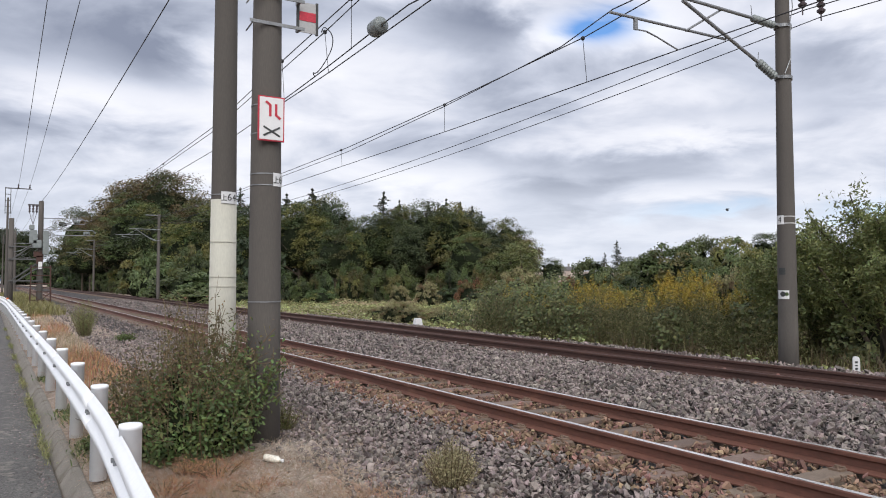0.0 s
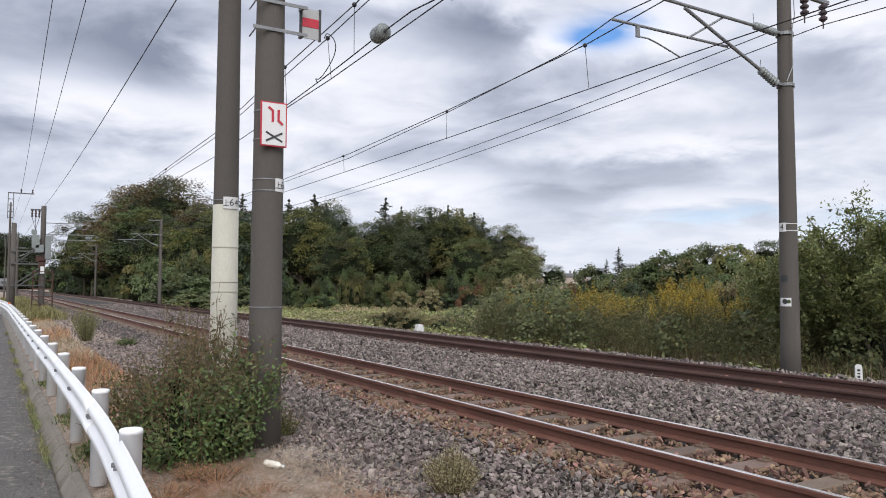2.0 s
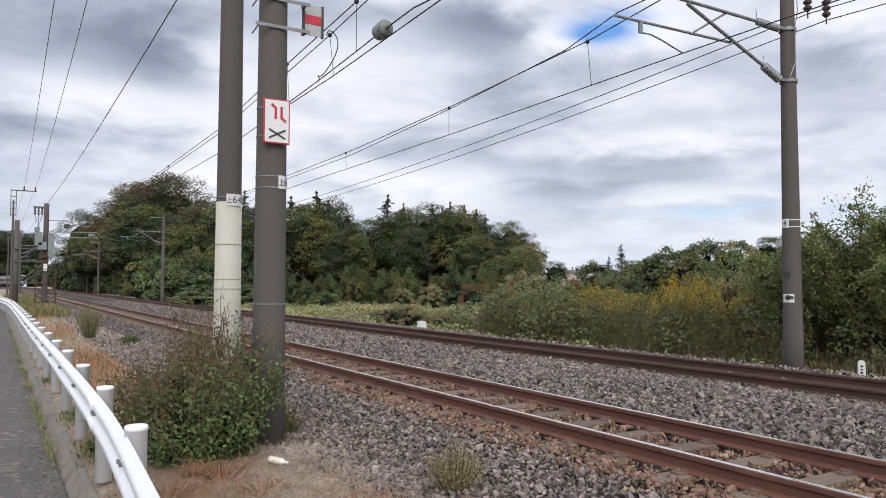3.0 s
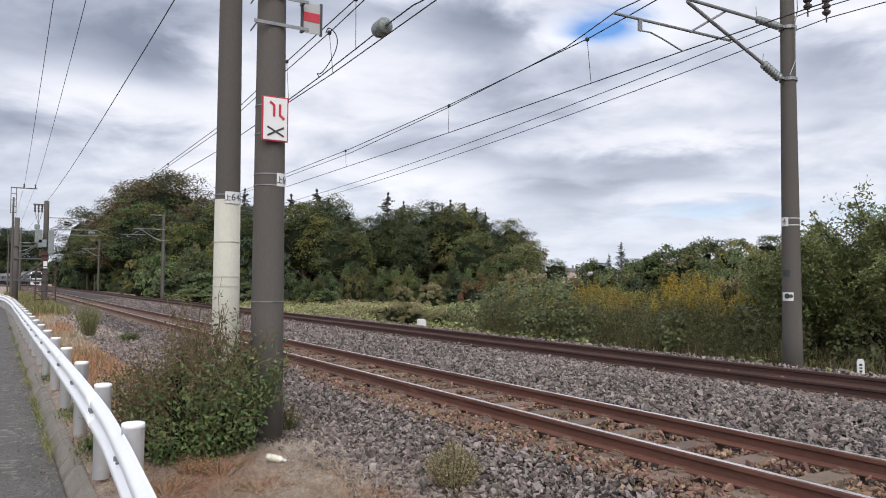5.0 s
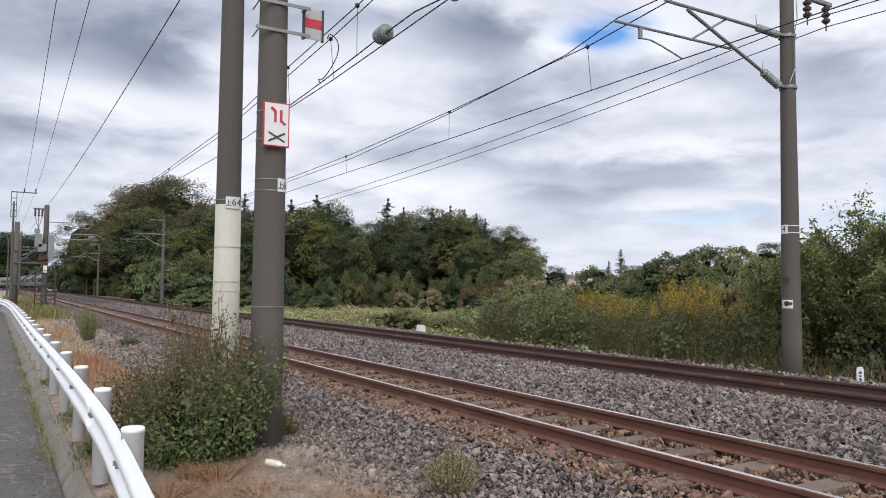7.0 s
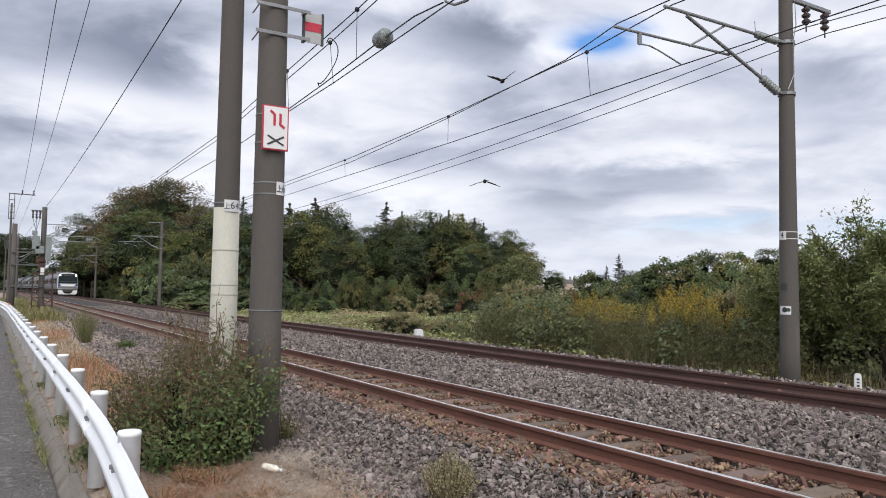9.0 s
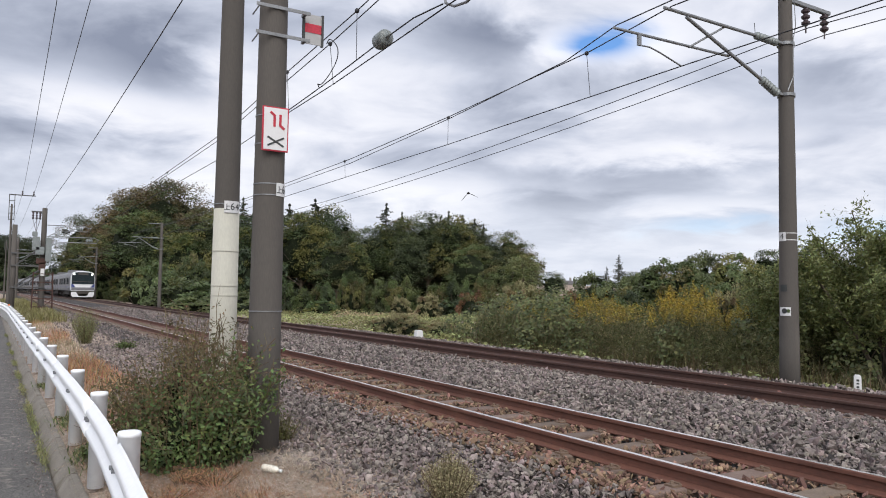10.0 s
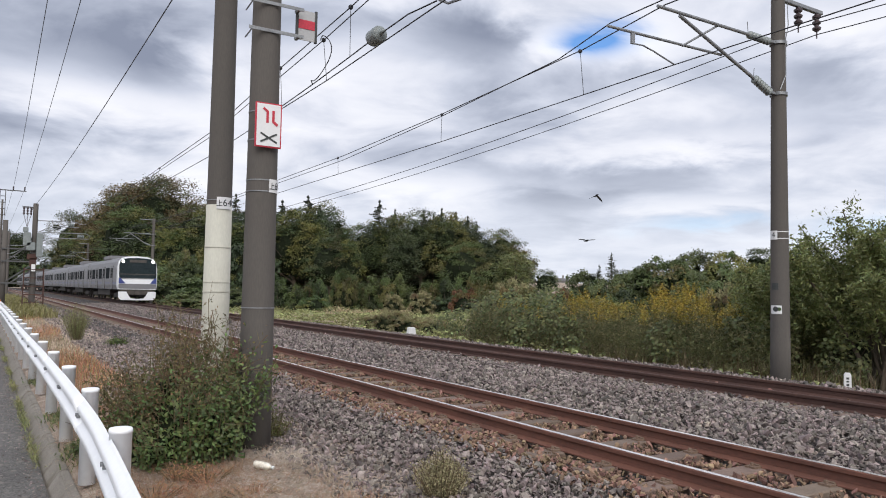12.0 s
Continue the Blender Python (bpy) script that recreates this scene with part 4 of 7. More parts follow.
def transformer_stand():
    """Two masts joined by platform beams, with boxes and a step rack at the foot."""
    p = empty("transformer_stand", (2.72, 54, 0), "mast with grey switch boxes, cross beams and a rusty step rack", "transformer stand")
    part("shaft", shaft_bmesh(6.45, 0.19, -0.6, 1 / 150, 18), M["pole"], p, smooth=True)
    bm = bmesh.new()
    rod(bm, (-1.62, 0.0, -0.6), (-1.62, 0, 5.3), 0.17, 0.15, 14)
    part("side_shaft", bm, M["pole"], p, smooth=True)
    for z in (3.52, 2.73, 1.37):
        bm = bmesh.new()
        box(bm, (-0.8, -0.2, z), (1.95, 0.09, 0.09))
        part("cross_beam", bm, M["dark_steel"], p)
    for a_, b_ in (((-1.5, -0.2, 2.75), (0, -0.2, 4.0)), ((-1.5, -0.2, 1.45), (0, -0.2, 2.6)), ((-1.5, -0.22, 1.2), (-0.1, -0.22, 2.2))):
        bm = bmesh.new()
        rod(bm, a_, b_, 0.045, seg=6)
        part("strut", bm, M["dark_steel"], p)
    for x, z, w, h in ((-0.42, 4.15, 0.42, 0.85), (-0.2, 3.7, 0.5, 0.5), (0.28, 3.8, 0.34, 1.5), (-0.52, 4.75, 0.3, 0.3)):
        bm = bmesh.new()
        box(bm, (x, -0.3, z), (w, 0.4, h))
        part("switch_box", bm, M["porcelain"], p, "pale grey switch box", bevel=0.03)
    bm = bmesh.new()
    box(bm, (-0.1, -0.1, 3.05), (0.55, 0.3, 0.35))
    box(bm, (-0.05, -0.15, 2.7), (0.35, 0.2, 0.5))
    part("cable_box", bm, M["dark_rust"], p)
    bm = bmesh.new()
    box(bm, (0.0, -0.3, 2.35), (0.22, 0.02, 0.45))
    part("number_plate", bm, M["plate"], p)
    bm = bmesh.new()
    box(bm, (-0.3, 0, 6.2), (0.9, 0.08, 0.08))
    part("top_arm", bm, M["dark_steel"], p)
    for k in range(3):
        bm = bmesh.new()
        disc_insulator(bm, (-0.65 + 0.2 * k, 0, 6.2), (-0.65 + 0.2 * k, 0, 5.7), 0.07, 3)
        tube(bm, [(-0.65 + 0.2 * k, 0, 5.7), (-0.55 + 0.1 * k, -0.1, 5.3), (-0.45, -0.2, 4.9)], 0.015)
        part("insulator", bm, M["brown_porcelain"], p)
    # bracket over the near track, with two registration loops
    for z, r in ((5.38, 2.6), (4.65, 3.2)):
        bm = bmesh.new()
        tube(bm, [(0.1, 0, z), (r - 0.2, 0, z + 0.02), (r, 0, z - 0.12), (r - 0.1, 0, z - 0.32), (0.9, 0, z - 0.34), (0.2, 0, z - 0.75)], 0.03, 6)
        part("bracket_tube", bm, M["steel"], p)
        bm = bmesh.new()
        disc_insulator(bm, (r - 0.75, -0.02, z - 0.17), (r - 0.35, -0.02, z - 0.17), 0.13, 3)
        part("insulator", bm, M["porcelain"], p)
    bm = bmesh.new()
    rod(bm, (0.1, 0, 4.4), (2.0, 0, 5.3), 0.028, seg=6)
    part("brace", bm, M["steel"], p)
    for dx in (-0.55, 0.62):
        for dy in (-0.75, -0.15):
            bm = bmesh.new()
            rod(bm, (dx, dy - 0.1, -0.45), (dx * 0.92, dy, 2.35), 0.028, seg=6)
            part("rack_post", bm, M["dark_rust"], p)
    for k in range(5):
        z = 0.15 + 0.52 * k
        for dy in (-0.75, -0.15):
            bm = bmesh.new()
            box(bm, (0.035, dy, z), (1.14, 0.05, 0.05))
            part("rack_step", bm, M["dark_rust"], p)
        for dx in (-0.53, 0.60):
            bm = bmesh.new()
            box(bm, (dx, -0.45, z), (0.04, 0.6, 0.04))
            part("rack_side", bm, M["dark_rust"], p)
    for x0, x1 in ((-0.55, 0.62), (0.62, -0.55)):
        bm = bmesh.new()
        rod(bm, (x0, -0.86, -0.4), (x1, -0.80, 0.65), 0.022, seg=6)
        part("rack_brace", bm, M["dark_rust"], p)


def sagging(a, b, sag, n=14):
    a, b = Vector(a), Vector(b)
    return [a.lerp(b, k / n) - Vector((0, 0, sag * 4 * (k / n) * (1 - k / n))) for k in range(n + 1)]


def rounded(pts, times=3):
    """Cuts the corners of a line of points until it runs smoothly."""
    pts = [Vector(p) for p in pts]
    for _ in range(times):
        pts = [pts[0]] + [q for a, b in zip(pts, pts[1:]) for q in (a.lerp(b, 0.25), a.lerp(b, 0.75))] + [pts[-1]]
    return pts


def wire(name, pts, r, label):
    bm = bmesh.new()
    tube(bm, pts, r)
    return tagged(part(name, bm, M["wire"], smooth=True), label, "wire", "overhead wires")


def dropper(a, b, r=0.006):
    bm = bmesh.new()
    tube(bm, [a, b], r, 5)
    bmesh.ops.create_uvsphere(bm, u_segments=8, v_segments=6, radius=0.045, matrix=Matrix.Translation(a))
    tagged(part("dropper", bm, M["wire"]), "thin hanger wire between messenger and contact wire", "wire", "overhead hangers")


def build_wires():
    cw, mw = "dark contact wire above the {} track", "dark stranded messenger wire above the {} track"
    tail = [(FAR_X + 0.1, 71, 5.37), (FAR_X - 0.1, 120, 5.37), (FAR_X + 0.1 + bend(169), 169, 5.37), (FAR_X + bend(230), 230, 5.37)]
    wire("contact_wire", [(9.85, -8, 5.37), (10.03, 5.3, 5.37), (10.09, 8.7, 5.37), (10.17, 11.2, 5.37), (10.34, 16.9, 5.37), (10.46, 30, 5.36)] + tail, 0.010, cw.format("far"))
    wire("messenger_wire", sagging((9.75, -40, 6.35), (9.75, 8.7, 6.33), 0.3)[:-1] + [(9.75, 8.7, 6.33), (9.97, 11.0, 6.21), (10.3, 16.9, 6.10), (10.4, 23.5, 5.95), (10.45, 36, 5.86), (10.5, 52, 5.98), (10.5, 71, 6.3)]
         + sagging((10.5, 71, 6.3), (10.4, 120, 6.3), 0.45)[1:] + sagging((10.4, 120, 6.3), (10.46 + bend(169), 169, 6.3), 0.45)[1:], 0.011, mw.format("far"))
    wire("messenger_wire", [(8.4, 0, 5.9), (8.6, 8.84, 5.81), (9.3, 10.96, 5.88), (10.2, 16.69, 6.0), (10.4, 23.51, 5.80), (10.46, 36, 5.75), (10.5, 52, 5.9), (10.5, 71, 6.2)], 0.010, mw.format("far"))
    for x, z0, z1 in ((13.54, 6.69, 6.66), (14.16, 6.68, 6.62)):
        wire("feeder_wire", sagging((x, -45, z0), (x, 8.7, z0), 0.5) + sagging((x, 8.7, z0), (x - 0.2, 71, z1), 1.05, 24)[1:] + sagging((x - 0.2, 71, z1), (x - 0.4, 120, z1), 0.8)[1:], 0.010, "dark feeder wire carried beside the far track")
    for a_, b_ in (((9.98, 11.1, 6.20), (10.17, 11.2, 5.37)), ((10.3, 16.9, 6.08), (10.35, 17, 5.37)), ((10.4, 24, 5.94), (10.43, 24, 5.37)), ((10.45, 33, 5.87), (10.46, 33, 5.37)),
                   ((9.75, 5.2, 6.22), (10.03, 5.2, 5.37))):
        dropper(a_, b_)
    end = [(5.6, 54, 0), (5.41, 105, 0), (5.41 + bend(169), 169, 0)]
    up = lambda z: [(x, y, z) for x, y, _ in end]
    wire("messenger_wire", [(5.0, 6.5, 6.42), (5.28, 11.8, 6.30), (5.45, 15.9, 6.26), (5.77, 23.2, 6.10), (5.8, 34, 6.0)] + up(6.2), 0.011, mw.format("near"))
    wire("messenger_wire", [(5.0, 6.5, 6.25), (5.35, 13.05, 6.12), (5.55, 18.5, 6.02), (5.72, 23.2, 5.92), (5.75, 34, 5.85)] + up(6.05), 0.010, mw.format("near"))
    wire("contact_wire", [(4.95, 4, 5.3), (5.16, 8.4, 5.3), (5.38, 13.05, 5.3), (5.44, 15.7, 5.3), (5.68, 22.8, 5.3), (5.7, 34, 5.3)] + up(5.25), 0.010, cw.format("near"))
    wire("contact_wire", [(5.28, 8.86, 5.45), (5.22, 9.6, 5.47), (5.27, 10.9, 5.46), (5.33, 11.9, 5.45), (5.36, 13.6, 5.38), (5.50, 18.0, 5.31)], 0.011, cw.format("near"))
    for a_, b_ in (((5.28, 11.8, 6.30), (5.33, 11.9, 5.45)), ((5.36, 13.2, 6.12), (5.38, 13.05, 5.3)), ((5.45, 15.9, 6.26), (5.44, 15.7, 5.3)), ((5.75, 22.9, 6.1), (5.68, 22.8, 5.3)), ((5.8, 31, 6.02), (5.7, 31, 5.3))):
        dropper(a_, b_)
    wire("jumper_wire", rounded([(5.33, 13.3, 6.14), (5.30, 13.1, 6.2), (5.40, 12.9, 6.0), (5.42, 12.95, 5.75), (5.36, 13.3, 5.48), (5.34, 13.6, 5.4), (5.31, 13.7, 5.46), (5.34, 13.65, 5.36)]), 0.010, "curled jumper wire between messenger and contact wire")
    bm = bmesh.new()
    d = Vector((0.04, 1.0, -0.005))
    lathe(bm, [(0.02, -0.30), (0.03, -0.22), (0.03, -0.17), (0.105, -0.16), (0.135, -0.12), (0.135, 0.05), (0.128, 0.07), (0.135, 0.09), (0.13, 0.15), (0.10, 0.17), (0.03, 0.18), (0.02, 0.30)], (5.262, 10.72, 5.47), d, 20)
    tagged(part("line_insulator", bm, M["porcelain"], smooth=True), "grey barrel-shaped insulator hung in the overhead wire", "insulator")
    wire("feeder_wire", sagging((2.55, 9.6, 6.35), (2.72, 54, 6.42), 0.25) + [(2.7, 105, 6.4)], 0.011, "single wire from the masts to the transformer stand")
    wire("feeder_wire", sagging((0.75, 2, 8.45), (1.64, 61.8, 8.25), 0.45) + [(1.8, 110, 8.2)], 0.009, "thin feeder wire carried beside the lane")
    wire("feeder_wire", sagging((1.4, 2, 8.45), (2.36, 61.8, 8.25), 0.45) + [(2.5, 110, 8.2)], 0.009, "thin feeder wire carried beside the lane")


def marker_posts():
    bm = bmesh.new()
    prof = [(-0.065, 0), (0.065, 0), (0.06, 0.36), (0.04, 0.40), (-0.04, 0.40), (-0.06, 0.36)]
    prism(bm, prof, -0.05, 0.05)
    p = part("marker_post", bm, M["plate"], bevel=0.006)
    p.location = (13.72, 7.9, -0.42)
    p.rotation_euler = (0, 0, radians(-55))
    tagged(p, "short white marker post with dark lettering bars, on gravel", "marker post")
    for k in range(4):
        bm = bmesh.new()
        box(bm, (0, -0.052, 0.12 + 0.06 * k), (0.045, 0.003, 0.025 + 0.012 * (k % 2)))
        part("lettering_bar", bm, M["black"], p)
    bm = bmesh.new()
    prism(bm, [(-0.16, 0), (0.16, 0), (0.10, 0.33), (-0.10, 0.33)], -0.12, 0.12)
    q = tagged(part("marker_stone", bm, M["plate"], bevel=0.02), "white-painted low marker stone beside the far track", "marker stone")
    q.location = (12.75, 22.7, -0.25)


build_ground()
build_road()
build_ballast()
build_guard_rail()
sign_pole()
painted_pole()
far_mast()
distant_mast(13.0, 71, 7.4, -1, 5.0)
distant_mast(13.0, 120, 7.4, -1, 5.0)
distant_mast(13.0, 169, 7.4, -1, 5.0)
distant_mast(2.6, 106, 7.6, 1, 5.0)
distant_mast(2.6, 150, 7.6, 1, 5.0)
feeder_frame_pole(1.0, 62, 7.95)
feeder_frame_pole(1.4, 112, 7.95)
transformer_stand()
build_wires()
marker_posts()


# ---------------------------------------------------------------- train
CAR, PITCH = 19.5, 20.0


def body_outline(grow=0.0):
    w = 1.475 + grow
    return [(-w + 0.05, 1.02), (-w, 1.35), (-w, 2.75), (-w + 0.10, 3.22), (-w + 0.30, 3.48), (-0.75, 3.62), (0, 3.67), (0.75, 3.62), (w - 0.30, 3.48), (w - 0.10, 3.22), (w, 2.75), (w, 1.35), (w - 0.05, 1.02)]


def slab(name, center, size, mat, parent, bevel=0.0, label=""):
    bm = bmesh.new()
    box(bm, center, size)
    return part(name, bm, mat, parent, label, bevel=bevel)


def car_parts(car, y0):
    """Sides, doors, windows, roof gear and running gear; the car reaches from y0 to CAR."""
    bm = bmesh.new()
    prism(bm, body_outline(), y0, CAR)
    part("body", bm, M["train_steel"], car, "brushed steel body shell")
    door_at = [3.2 + 4.6 * k for k in range(4)]
    for side in (-1, 1):
        x = side * 1.477
        slab("stripe", (x, (y0 + CAR) / 2, 1.52), (0.012, CAR - y0 - 0.1, 0.07), M["train_blue"], car)
        for y in door_at:
            for dy in (-0.68, 0, 0.68):
                slab("door_gap", (x + side * 0.001, y + dy, 1.98), (0.028, 0.035, 1.86), M["under"], car)
            d = slab("door", (x, y, 1.98), (0.022, 1.3, 1.86), M["train_steel"], car, 0.006)
            for dy in (-0.31, 0.31):
                slab("pane", (x + side * 0.010, y + dy, 2.33), (0.012, 0.42, 0.80), M["glass"], d)
        for y in [0.5 * (a_ + b_) for a_, b_ in zip(door_at, door_at[1:])] + [door_at[-1] + 1.75]:
            w = 2.0 if y < door_at[-1] else 0.9
            slab("window", (x, y, 2.33), (0.016, w, 0.88), M["glass"], car, 0.004)
    bm = bmesh.new()
    box(bm, (0, 10.5, 3.78), (1.9, 4.2, 0.34))
    part("air_conditioner", bm, M["train_steel"], car, bevel=0.06)
    slab("underfloor", (0, 10, 0.74), (2.3, 7.5, 0.52), M["under"], car, 0.03)
    for y in (3.2, 16.6):
        bogie = slab("bogie", (0, y, 0.55), (2.1, 3.0, 0.32), M["under"], car, 0.03)
        for dy in (-1.05, 1.05):
            for s in (-1, 1):
                bm = bmesh.new()
                rod(bm, (s * 0.50, y + dy, 0.43), (s * 0.63, y + dy, 0.43), 0.43, seg=20)
                part("wheel", bm, M["under"], bogie)


def middle_car():
    car = empty("train_car", (0, 0, 0), "brushed steel passenger train car with dark windows", "train car", "cars of the train")
    car_parts(car, 0.0)
    slab("gangway", (0, -0.22, 2.1), (1.1, 0.5, 2.1), M["under"], car)
    return car


def cab_car():
    car = empty("train_car", (0, 0, 0), "leading steel train car with white-framed dark windscreen and blue band", "train car", "cars of the train")
    car_parts(car, 0.55)
    # front shell: from the car body to a slightly raked face
    bm = bmesh.new()
    back, front = body_outline(0.004), []
    for x, z in back:
        front.append((x * 0.975, -0.02 + 0.13 * max(z - 1.9, 0), 1.02 + (z - 1.02) * 0.985))
    u = [bm.verts.new((x, 0.56, z)) for x, z in back]
    v = [bm.verts.new(p) for p in front]
    n = len(u)
    for k in range(n):
        bm.faces.new((u[k], u[(k + 1) % n], v[(k + 1) % n], v[k]))
    bm.faces.new(v)
    bmesh.ops.recalc_face_normals(bm, faces=bm.faces)
    part("front_shell", bm, M["train_white"], car, "white front frame", bevel=0.02)

    def face_plate(name, pts, mat, parent, lift, label=""):
        """A plate on the raked face from (x, z) corners."""
        m = bmesh.new()
        rows_ = [[m.verts.new((x, -0.02 + 0.13 * max(z - 1.9, 0) - d, z)) for x, z in pts] for d in (lift, lift + 0.02)]
        k = len(pts)
        for i in range(k):
            m.faces.new((rows_[0][i], rows_[0][(i + 1) % k], rows_[1][(i + 1) % k], rows_[1][i]))
        m.faces.new(rows_[0])
        m.faces.new(rows_[1][::-1])
        bmesh.ops.recalc_face_normals(m, faces=m.faces)
        return part(name, m, mat, parent, label)

    face_plate("windscreen", [(-1.36, 1.93), (1.36, 1.93), (1.385, 2.3), (1.375, 2.95), (1.29, 3.26), (1.10, 3.41), (0.7, 3.49), (0, 3.52), (-0.7, 3.49), (-1.10, 3.41), (-1.29, 3.26), (-1.375, 2.95), (-1.385, 2.3)], M["screen"], car, 0.004, "large dark windscreen")
    for s in (-1, 1):
        face_plate("blue_panel", [(s * 1.40, 1.92), (s * 1.24, 1.92), (s * 0.92, 1.50), (s * 1.40, 1.50)], M["train_blue"], car, 0.005)
    face_plate("lower_panel", [(-1.40, 1.47), (1.40, 1.47), (1.39, 1.10), (-1.39, 1.10)], M["train_steel"], car, 0.004, "grey lower front panel")
    face_plate("display", [(-0.62, 3.16), (0.62, 3.16), (0.62, 3.38), (-0.62, 3.38)], M["under"], car, 0.028)
    face_plate("desk_line", [(-1.30, 2.20), (1.30, 2.20), (1.30, 2.26), (-1.30, 2.26)], M["under"], car, 0.026)
    for s in (-1, 1):
        bm = bmesh.new()
        lathe(bm, [(0.10, 0), (0.10, 0.03), (0.07, 0.045)], (s * 1.10, 0.12, 3.24), (0, -1, 0), 16)
        part("headlight", bm, M["headlight"], car, "lit round headlight")
    # skirt, coupler and dark recess
    slab("recess", (0, 0.36, 0.83), (2.62, 0.62, 0.50), M["under"], car, 0.04)
    bm = bmesh.new()
    for s in (-1, 1):
        pts = [(s * 1.40, 0.02, 0.86), (s * 1.38, 0.01, 0.42), (s * 1.2, 0.0, 0.20), (0, -0.10, 0.18), (0, -0.10, 0.30), (s * 0.48, -0.06, 0.34), (s * 0.68, -0.04, 0.62), (s * 0.80, -0.02, 0.86)]
        vs = [bm.verts.new(p) for p in pts]
        vb = [bm.verts.new((x, y + 0.05, z)) for x, y, z in pts]
        k = len(pts)
        bm.faces.new(vs)
        bm.faces.new(vb[::-1])
        for i in range(k):
            bm.faces.new((vs[i], vs[(i + 1) % k], vb[(i + 1) % k], vb[i]))
    bmesh.ops.recalc_face_normals(bm, faces=bm.faces)
    part("skirt", bm, M["train_white"], car, "white snow-plough skirt")
    bm = bmesh.new()
    box(bm, (0, -0.12, 0.78), (0.36, 0.5, 0.32))
    box(bm, (0, -0.36, 0.78), (0.5, 0.12, 0.36))
    part("coupler", bm, M["under"], car, bevel=0.03)
    for x in (-0.5, 0.55):
        bm = bmesh.new()
        rod(bm, (x, -0.03, 1.95), (x + 0.45, -0.02, 2.35), 0.012, seg=6)
        part("wiper", bm, M["black"], car)
    return car


cars = [cab_car()]
mid = middle_car()
cars.append(mid)
for k in range(6):
    cars.append(copy_thing(mid, pose(0, 0, 0)))
# pantograph on the third car
bm = bmesh.new()
for s in (-0.6, 0.6):
    tube(bm, [(s, 15.2, 3.72), (s * 0.7, 14.2, 4.5), (s * 0.8, 15.1, 5.28)], 0.025)
rod(bm, (-0.85, 15.1, 5.32), (0.85, 15.1, 5.32), 0.03)
part("pantograph", bm, M["dark_steel"], cars[2])


# ---------------------------------------------------------------- crows
def crow(label):
    b = empty("crow", (0, 0, 0), label, "bird", "crows in the sky")
    bm = bmesh.new()
    lathe(bm, [(0.004, -0.25), (0.02, -0.2), (0.05, -0.1), (0.062, 0.0), (0.045, 0.1), (0.03, 0.14), (0.035, 0.18), (0.022, 0.215), (0.004, 0.27)], (0, 0, 0), (0, 1, 0), 10)
    part("torso", bm, M["crow"], b, smooth=True)
    bm = bmesh.new()
    prism(bm, [(-0.03, -0.006), (0.03, -0.006), (0.03, 0.006), (-0.03, 0.006)], -0.22, -0.2)
    for v in bm.verts:
        if v.co.y < -0.21:
            v.co = (v.co.x * 3.0, -0.42, v.co.z * 0.4)
    part("tail", bm, M["crow"], b)
    wings = []
    for s in (-1, 1):
        bm = bmesh.new()
        pts = [(0.03, 0.08), (0.22, 0.12), (0.40, 0.07), (0.50, -0.04), (0.44, -0.08), (0.37, -0.07), (0.33, -0.15), (0.26, -0.11), (0.2, -0.17), (0.1, -0.14), (0.03, -0.12)]
        lift = lambda x: 0.10 * x - 0.12 * max(x - 0.22, 0)
        up_ = [bm.verts.new((s * x, y, lift(x) + 0.006)) for x, y in pts]
        dn = [bm.verts.new((s * x, y, lift(x) - 0.006)) for x, y in pts]
        k = len(pts)
        bm.faces.new(up_)
        bm.faces.new(dn[::-1])
        for i in range(k):
            bm.faces.new((up_[i], up_[(i + 1) % k], dn[(i + 1) % k], dn[i]))
        bmesh.ops.recalc_face_normals(bm, faces=bm.faces)
        wings.append(part("wing", bm, M["crow"], b))
    for o in b.children:
        o.data.transform(Matrix.Scale(1.3, 4))
    return b, wings


crows = [crow("black crow gliding before the clouds"), crow("black crow flapping down towards the wood"), crow("black crow far off above the bushes")]


def flight(bird, wings, rows_, beat, spread, phase, bank):
    """Keys a bird along points (t, x, y, z), headed along its way, with beating wings."""
    path = []
    for k, (t, *at) in enumerate(rows_):
        a_, b_ = Vector(rows_[max(k - 1, 0)][1:]), Vector(rows_[min(k + 1, len(rows_) - 1)][1:])
        d = b_ - a_
        yaw = math.degrees(math.atan2(-d.x, d.y))
        path.append([t, at, yaw])
    for k in range(1, len(path)):
        turn = (path[k][2] - path[k - 1][2] + 180) % 360 - 180
        path[k][2] = path[k - 1][2] + max(-70, min(70, turn))
    walk(bird, [(t, pose(*at, 5, bank, yaw)) for t, at, yaw in path])
    for s, w in zip((1, -1), wings):
        steps = int(12 * beat * 2)
        walk(w, [(12 * k / steps, pose(0, 0, 0, 0, s * (-8 + spread * (1 if (k + phase) % 2 else -0.9)), 0)) for k in range(steps + 1)])


# ---------------------------------------------------------------- plants
def leaf_quads(centers, normals, length, width, rng, fold=0.25):
    """Pointed folded leaves: 4 corners each, lying across the given normals."""
    n = len(centers)
    t = rng.normal(size=(n, 3))
    t -= (t * normals).sum(1, keepdims=True) * normals
    t /= np.linalg.norm(t, axis=1, keepdims=True) + 1e-9
    b = np.cross(normals, t)
    ln = (length * rng.uniform(0.65, 1.35, n))[:, None]
    wd = (width * rng.uniform(0.7, 1.3, n))[:, None]
    lift = normals * wd * fold
    c = centers
    v = np.stack([c - t * ln * 0.5, c + b * wd * 0.5 + lift, c + t * ln * 0.5, c - b * wd * 0.5 + lift], 1)
    return v.reshape(-1, 3)


